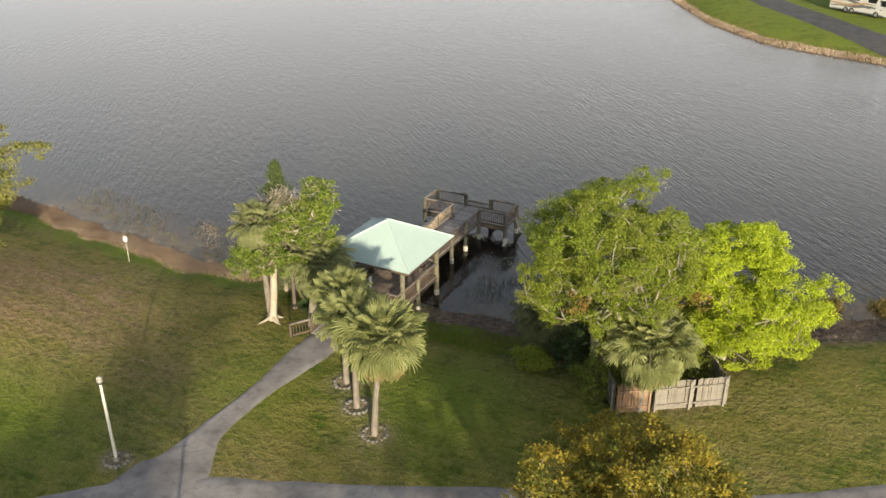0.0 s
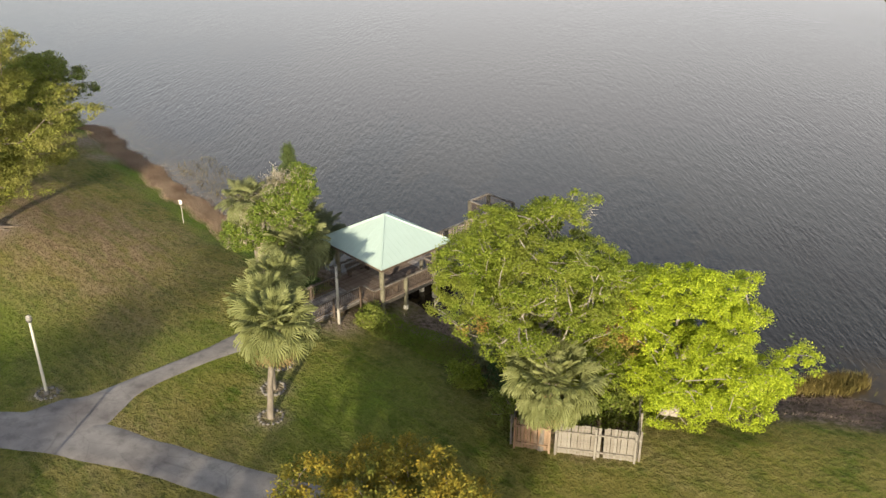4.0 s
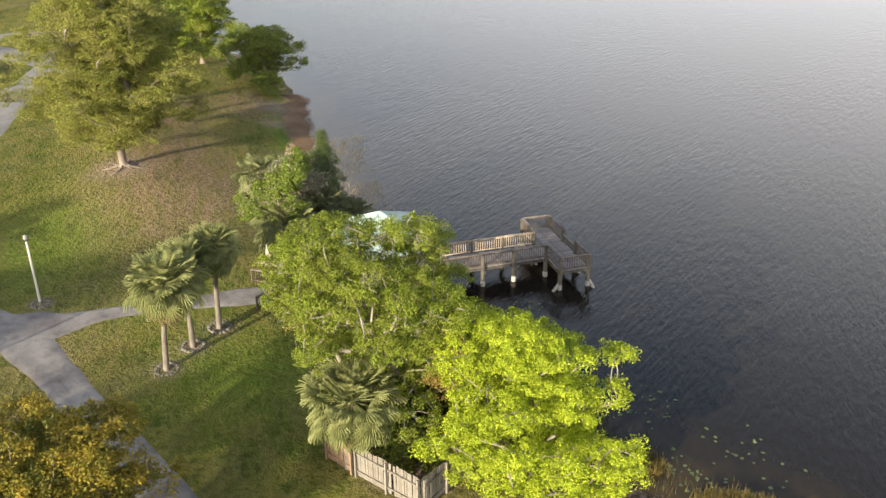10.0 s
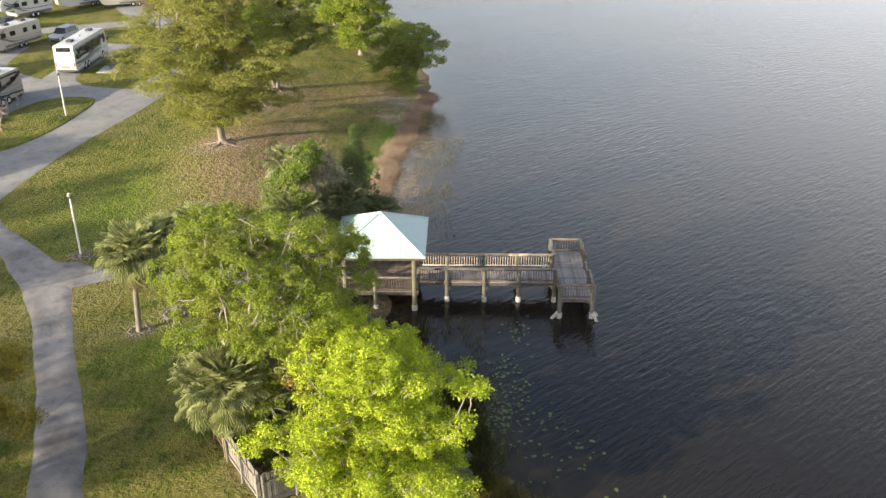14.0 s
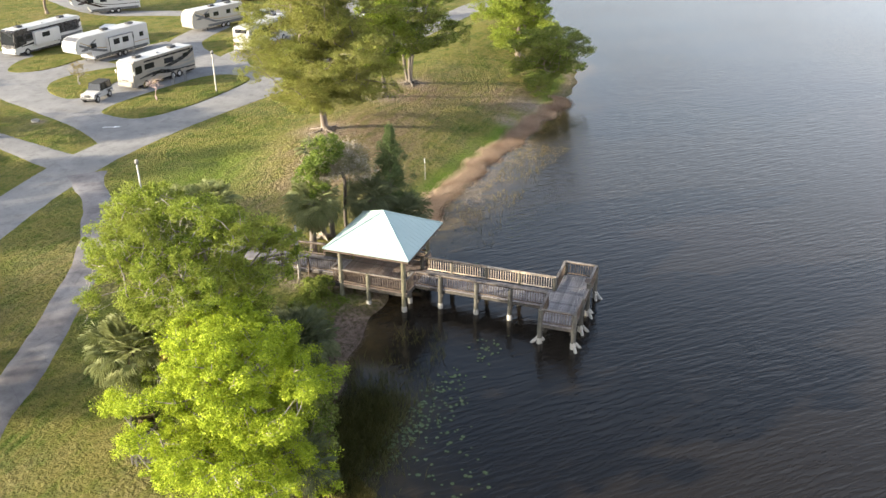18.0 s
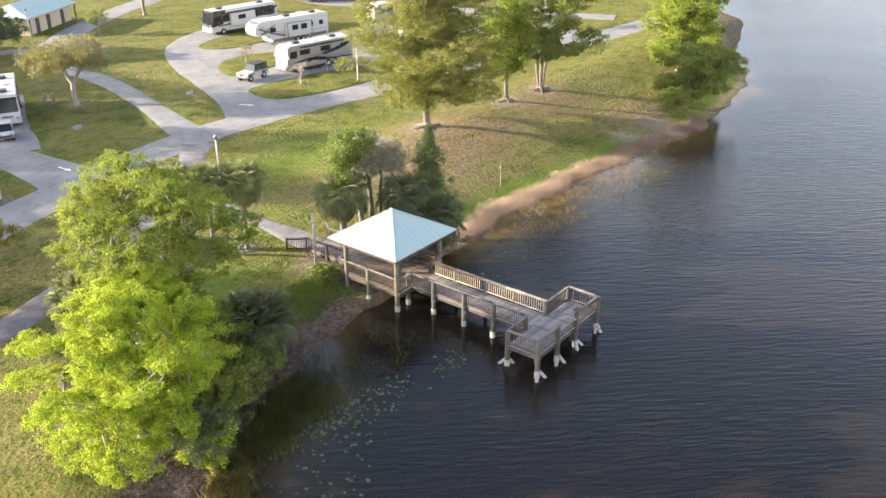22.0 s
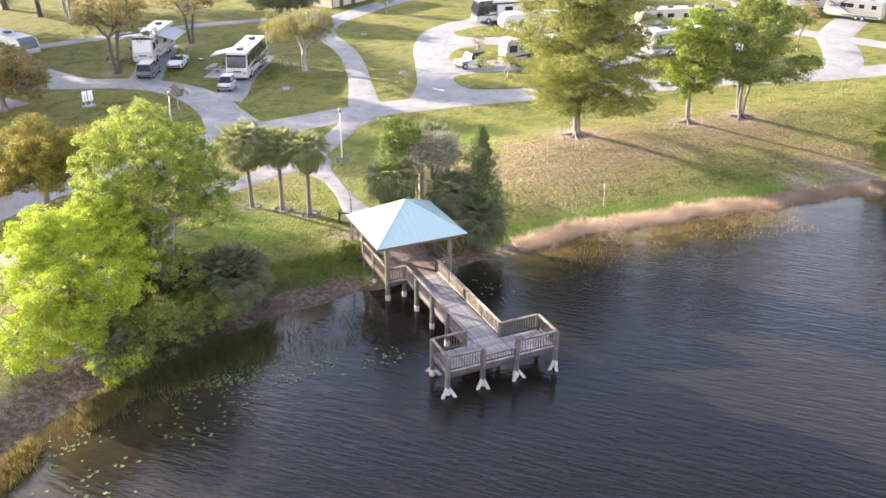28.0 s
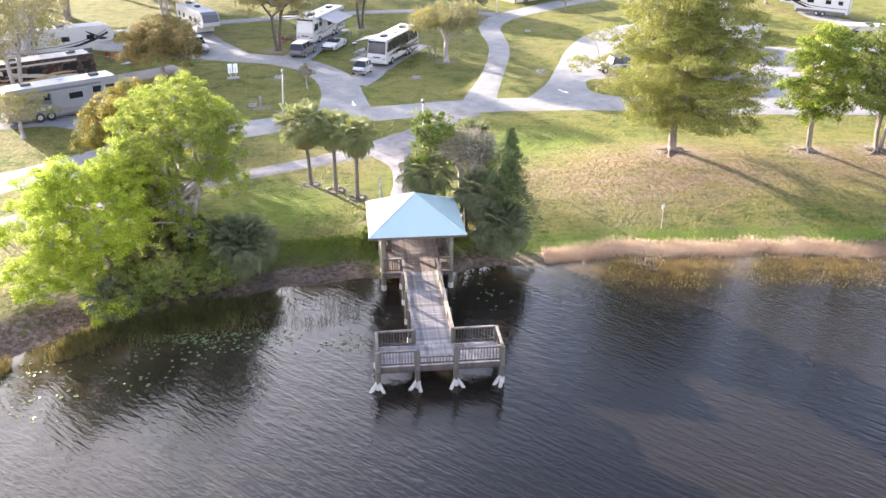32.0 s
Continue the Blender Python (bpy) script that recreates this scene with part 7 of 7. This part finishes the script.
car(on_ground(23.2, -61.8, 112), "truck", "white pickup truck in front of a trailer", M_WHITE, "pickup truck")
car(on_ground(-53.0, -65.6, 20), "suv", "white sport utility car by the trailers", M_WHITE, "suv")
car(on_ground(-70.6, -50.6, -12), "suv", "silver sport utility car beside a trailer", M_CARSILVER, "suv")
car(on_ground(-77.0, -61.4, -30), "truck", "black pickup truck on the far road", M_BLACK, "pickup truck")


# ---- camp fittings ----
def pedestal(x, y, turn=0):
    ob = thing("utility_pedestal", pose(x, y, ground_z(x, y), 0, 0, turn), "grey utility pedestal beside a camping pad", "utility post", "utility pedestals")
    part("post", Build().box((0, 0, 0.5), (0.16, 0.14, 1.2), bevel=0.015).mesh("post", M_SILVER), ob)
    part("meter_box", Build().box((0, -0.09, 0.95), (0.28, 0.16, 0.42), bevel=0.02).mesh("meter_box", M_SILVER), ob)
    part("hose_pipe", Build().tube([(0.45, 0, -0.1), (0.45, 0, 0.7)], [0.04, 0.04], 8).mesh("hose_pipe", M_SILVER), ob)
    return ob


for x, y, a in ((-7.3, -56.0, 20), (-6.6, -56.6, 20), (3.4, -67.0, 20), (-36.0, -42.4, 0), (-38.0, -42.2, 0), (-46, -55.6, 0), (13.1, -35.6, 10)):
    pedestal(x, y, a)


def fire_ring(x, y):
    ob = thing("fire_ring", pose(x, y, ground_z(x, y)), "low grey fire ring set in the grass", "fire ring", "fire rings")
    n = 12
    b = Build()
    for r, z in ((0.42, 0.0), (0.42, 0.2), (0.36, 0.2), (0.36, 0.02)):
        b.v += [(r * math.cos(2 * math.pi * i / n), r * math.sin(2 * math.pi * i / n), z) for i in range(n)]
    b.f = [(k * n + i, k * n + (i + 1) % n, k * n + n + (i + 1) % n, k * n + n + i) for k in range(3) for i in range(n)]
    part("ring", b.mesh("ring", M_CONC), ob)
    part("ash", Build().tube([(0, 0, 0), (0, 0, 0.05)], [0.37, 0.30], 12).mesh("ash", M_STONE), ob)
    return ob


for x, y in ((-4.0, -46.0), (12.0, -47.5), (-19.0, -47.5), (14.0, -36.2), (-22, -70)):
    fire_ring(x, y)
board = thing("notice_board", pose(17.1, -47.6, ground_z(17.1, -47.6), 0, 0, 12), "white double notice board beside the road", "notice board")
for x in (-0.5, 0.5):
    part("panel", Build().box((x * 0.6, 0, 1.15), (0.5, 0.10, 1.1), bevel=0.03).mesh("panel", M_SIGN), board)
    part("post", Build().box((x * 0.6, 0.1, 0.55), (0.08, 0.08, 1.4), bevel=0.01).mesh("post", M_POLE), board)
part("plinth", Build().box((0, 0, 0.06), (1.4, 0.7, 0.16), bevel=0.03).mesh("plinth", M_CONC), board)


def picnic_table(x, y, yaw, label, wood, lift=0.0):
    ob = thing("picnic_table", pose(x, y, ground_z(x, y) + lift, 0, 0, yaw), label, "picnic table", "picnic tables")
    for k in (-0.3, -0.1, 0.1, 0.3):
        part("top_board", Build().box((0, k, 0.75), (1.8, 0.18, 0.045), bevel=0.01).mesh("top_board", wood), ob)
    for s in (-1, 1):
        part("seat", Build().box((0, s * 0.72, 0.45), (1.8, 0.28, 0.05), bevel=0.01).mesh("seat", wood), ob)
        for e in (-1, 1):
            part("leg", Build().tube([(e * 0.6, s * 0.75, 0), (e * 0.6, s * 0.25, 0.73)], [0.05, 0.05], 4).mesh("leg", wood), ob)
        part("crossbar", Build().box((s * 0.6, 0, 0.42), (0.08, 1.6, 0.08)).mesh("crossbar", wood), ob)
    return ob


picnic_table(11.2, -66.0, 66, "dark picnic table under an awning", M_RAIL)
picnic_table(2.0, -57.0, 63, "pale grey picnic table on a concrete slab", M_CONC, 0.11)
picnic_table(-54.8, -37.6, 20, "dark grey picnic table on a concrete slab", M_PLASTIC, 0.11)

# ---- washhouse with a turquoise roof ----
bath = thing("washhouse", pose(-27.8, -97.4, ground_z(-27.8, -97.4), 0, 0, 30.5), "tan washhouse with a turquoise metal roof", "washhouse")
part("wall", Build().box((0, 0, 1.4), (12, 6, 2.8), bevel=0.02).mesh("wall", M_WALL), bath)
for s in (-1, 1):
    v = [(-6.8, s * 3.9, 2.65), (6.8, s * 3.9, 2.65), (5.0, 0, 4.3), (-5.0, 0, 4.3)]
    v += [(p[0], p[1], p[2] - 0.1) for p in v]
    part("roof_slope", Build().add(v, [(0, 1, 2, 3), (7, 6, 5, 4), (0, 4, 5, 1), (1, 5, 6, 2), (2, 6, 7, 3), (3, 7, 4, 0)]).mesh("roof_slope", M_ROOF), bath)
    v = [(s * 6.8, -3.9, 2.65), (s * 6.8, 3.9, 2.65), (s * 5.0, 0, 4.3)]
    v += [(p[0], p[1], p[2] - 0.1) for p in v]
    part("roof_hip", Build().add(v, [(0, 1, 2), (5, 4, 3), (0, 3, 4, 1), (1, 4, 5, 2), (2, 5, 3, 0)]).mesh("roof_hip", M_ROOF), bath)
for x in (-3.5, 0.5, 3.5):
    part("door", Build().box((x, 3.02, 1.05), (0.95, 0.06, 2.1), bevel=0.01).mesh("door", M_PLASTIC), bath, "dark door")
for x in (-6.4, 6.4):
    part("porch_post", Build().box((x, 3.6, 1.3), (0.18, 0.18, 2.6), bevel=0.02).mesh("porch_post", M_POST), bath)


# ---- small things about the camp ----
def road_arrow(x, y, yaw):
    """A painted arrow lying on the asphalt."""
    b = Build()
    pts = [(-0.9, -0.07), (0.25, -0.07), (0.25, -0.28), (0.95, 0.0), (0.25, 0.28), (0.25, 0.07), (-0.9, 0.07)]
    b.add([(px, py, z) for z in (0.0, 0.006) for px, py in pts], [tuple(range(7, 14))] + [(i, (i + 1) % 7, 7 + (i + 1) % 7, 7 + i) for i in range(7)])
    ob = new("road_arrow", b.mesh("road_arrow", M_SIGN))
    ob.matrix_world = pose(x, y, ground_z(x, y) + 0.105, 0, 0, yaw)
    return tagged(ob, "worn white arrow painted on the asphalt road", "road marking", "road arrows")


road_arrow(3.5, -35.8, 95)
road_arrow(-19.7, -38.5, 115)


def camp_chair(x, y, yaw, cloth, label):
    ob = thing("camp_chair", pose(x, y, ground_z(x, y) + 0.02, 0, 0, yaw), label, "camp chair", "camp chairs")
    part("seat", Build().box((0, 0, 0.44), (0.5, 0.5, 0.03), bevel=0.01).mesh("seat", cloth), ob)
    part("backrest", Build().box((-0.26, 0, 0.72), (0.03, 0.5, 0.5), bevel=0.01).mesh("backrest", cloth), ob)
    for sx in (-1, 1):
        for sy in (-1, 1):
            part("leg", Build().tube([(sx * 0.25, sy * 0.25, 0), (sx * 0.23, sy * 0.24, 0.62 if sx > 0 else 0.95)], [0.015, 0.015], 5).mesh("leg", M_PLASTIC), ob)
    for sy in (-1, 1):
        part("armrest", Build().box((0, sy * 0.26, 0.63), (0.48, 0.05, 0.025), bevel=0.008).mesh("armrest", M_PLASTIC), ob)
    return ob


camp_chair(33.4, -57.6, 100, M_RED, "red cloth camp chair beside a trailer")
camp_chair(32.6, -56.9, 60, M_RED, "red cloth camp chair beside a trailer")
camp_chair(12.4, -64.6, 80, M_RED, "red cloth camp chair under an awning")
camp_chair(13.2, -65.6, 140, M_GREY, "dark grey camp chair under an awning")
grill = thing("camp_grill", pose(2.9, -59.8, ground_z(2.9, -59.8), 0, 0, 20), "black iron camp grill on a post in the lawn", "grill")
part("post", Build().tube([(0, 0, -0.2), (0, 0, 0.85)], [0.04, 0.04], 8).mesh("post", M_PLASTIC), grill)
part("firebox", Build().box((0, 0, 0.98), (0.6, 0.5, 0.26), bevel=0.02).mesh("firebox", M_PLASTIC), grill)
part("grate", Build().box((0, 0, 1.13), (0.56, 0.46, 0.02), bevel=0.005).mesh("grate", M_CHROME), grill)
mat = new("outdoor_mat", Build().box((0, 0, 0.02), (1.2, 0.8, 0.03), bevel=0.006).mesh("outdoor_mat", M_AWN))
mat.matrix_world = pose(30.8, -55.6, ground_z(30.8, -55.6) + 0.07, 0, 0, 30)
tagged(mat, "grey outdoor mat lying beside a trailer", "mat")
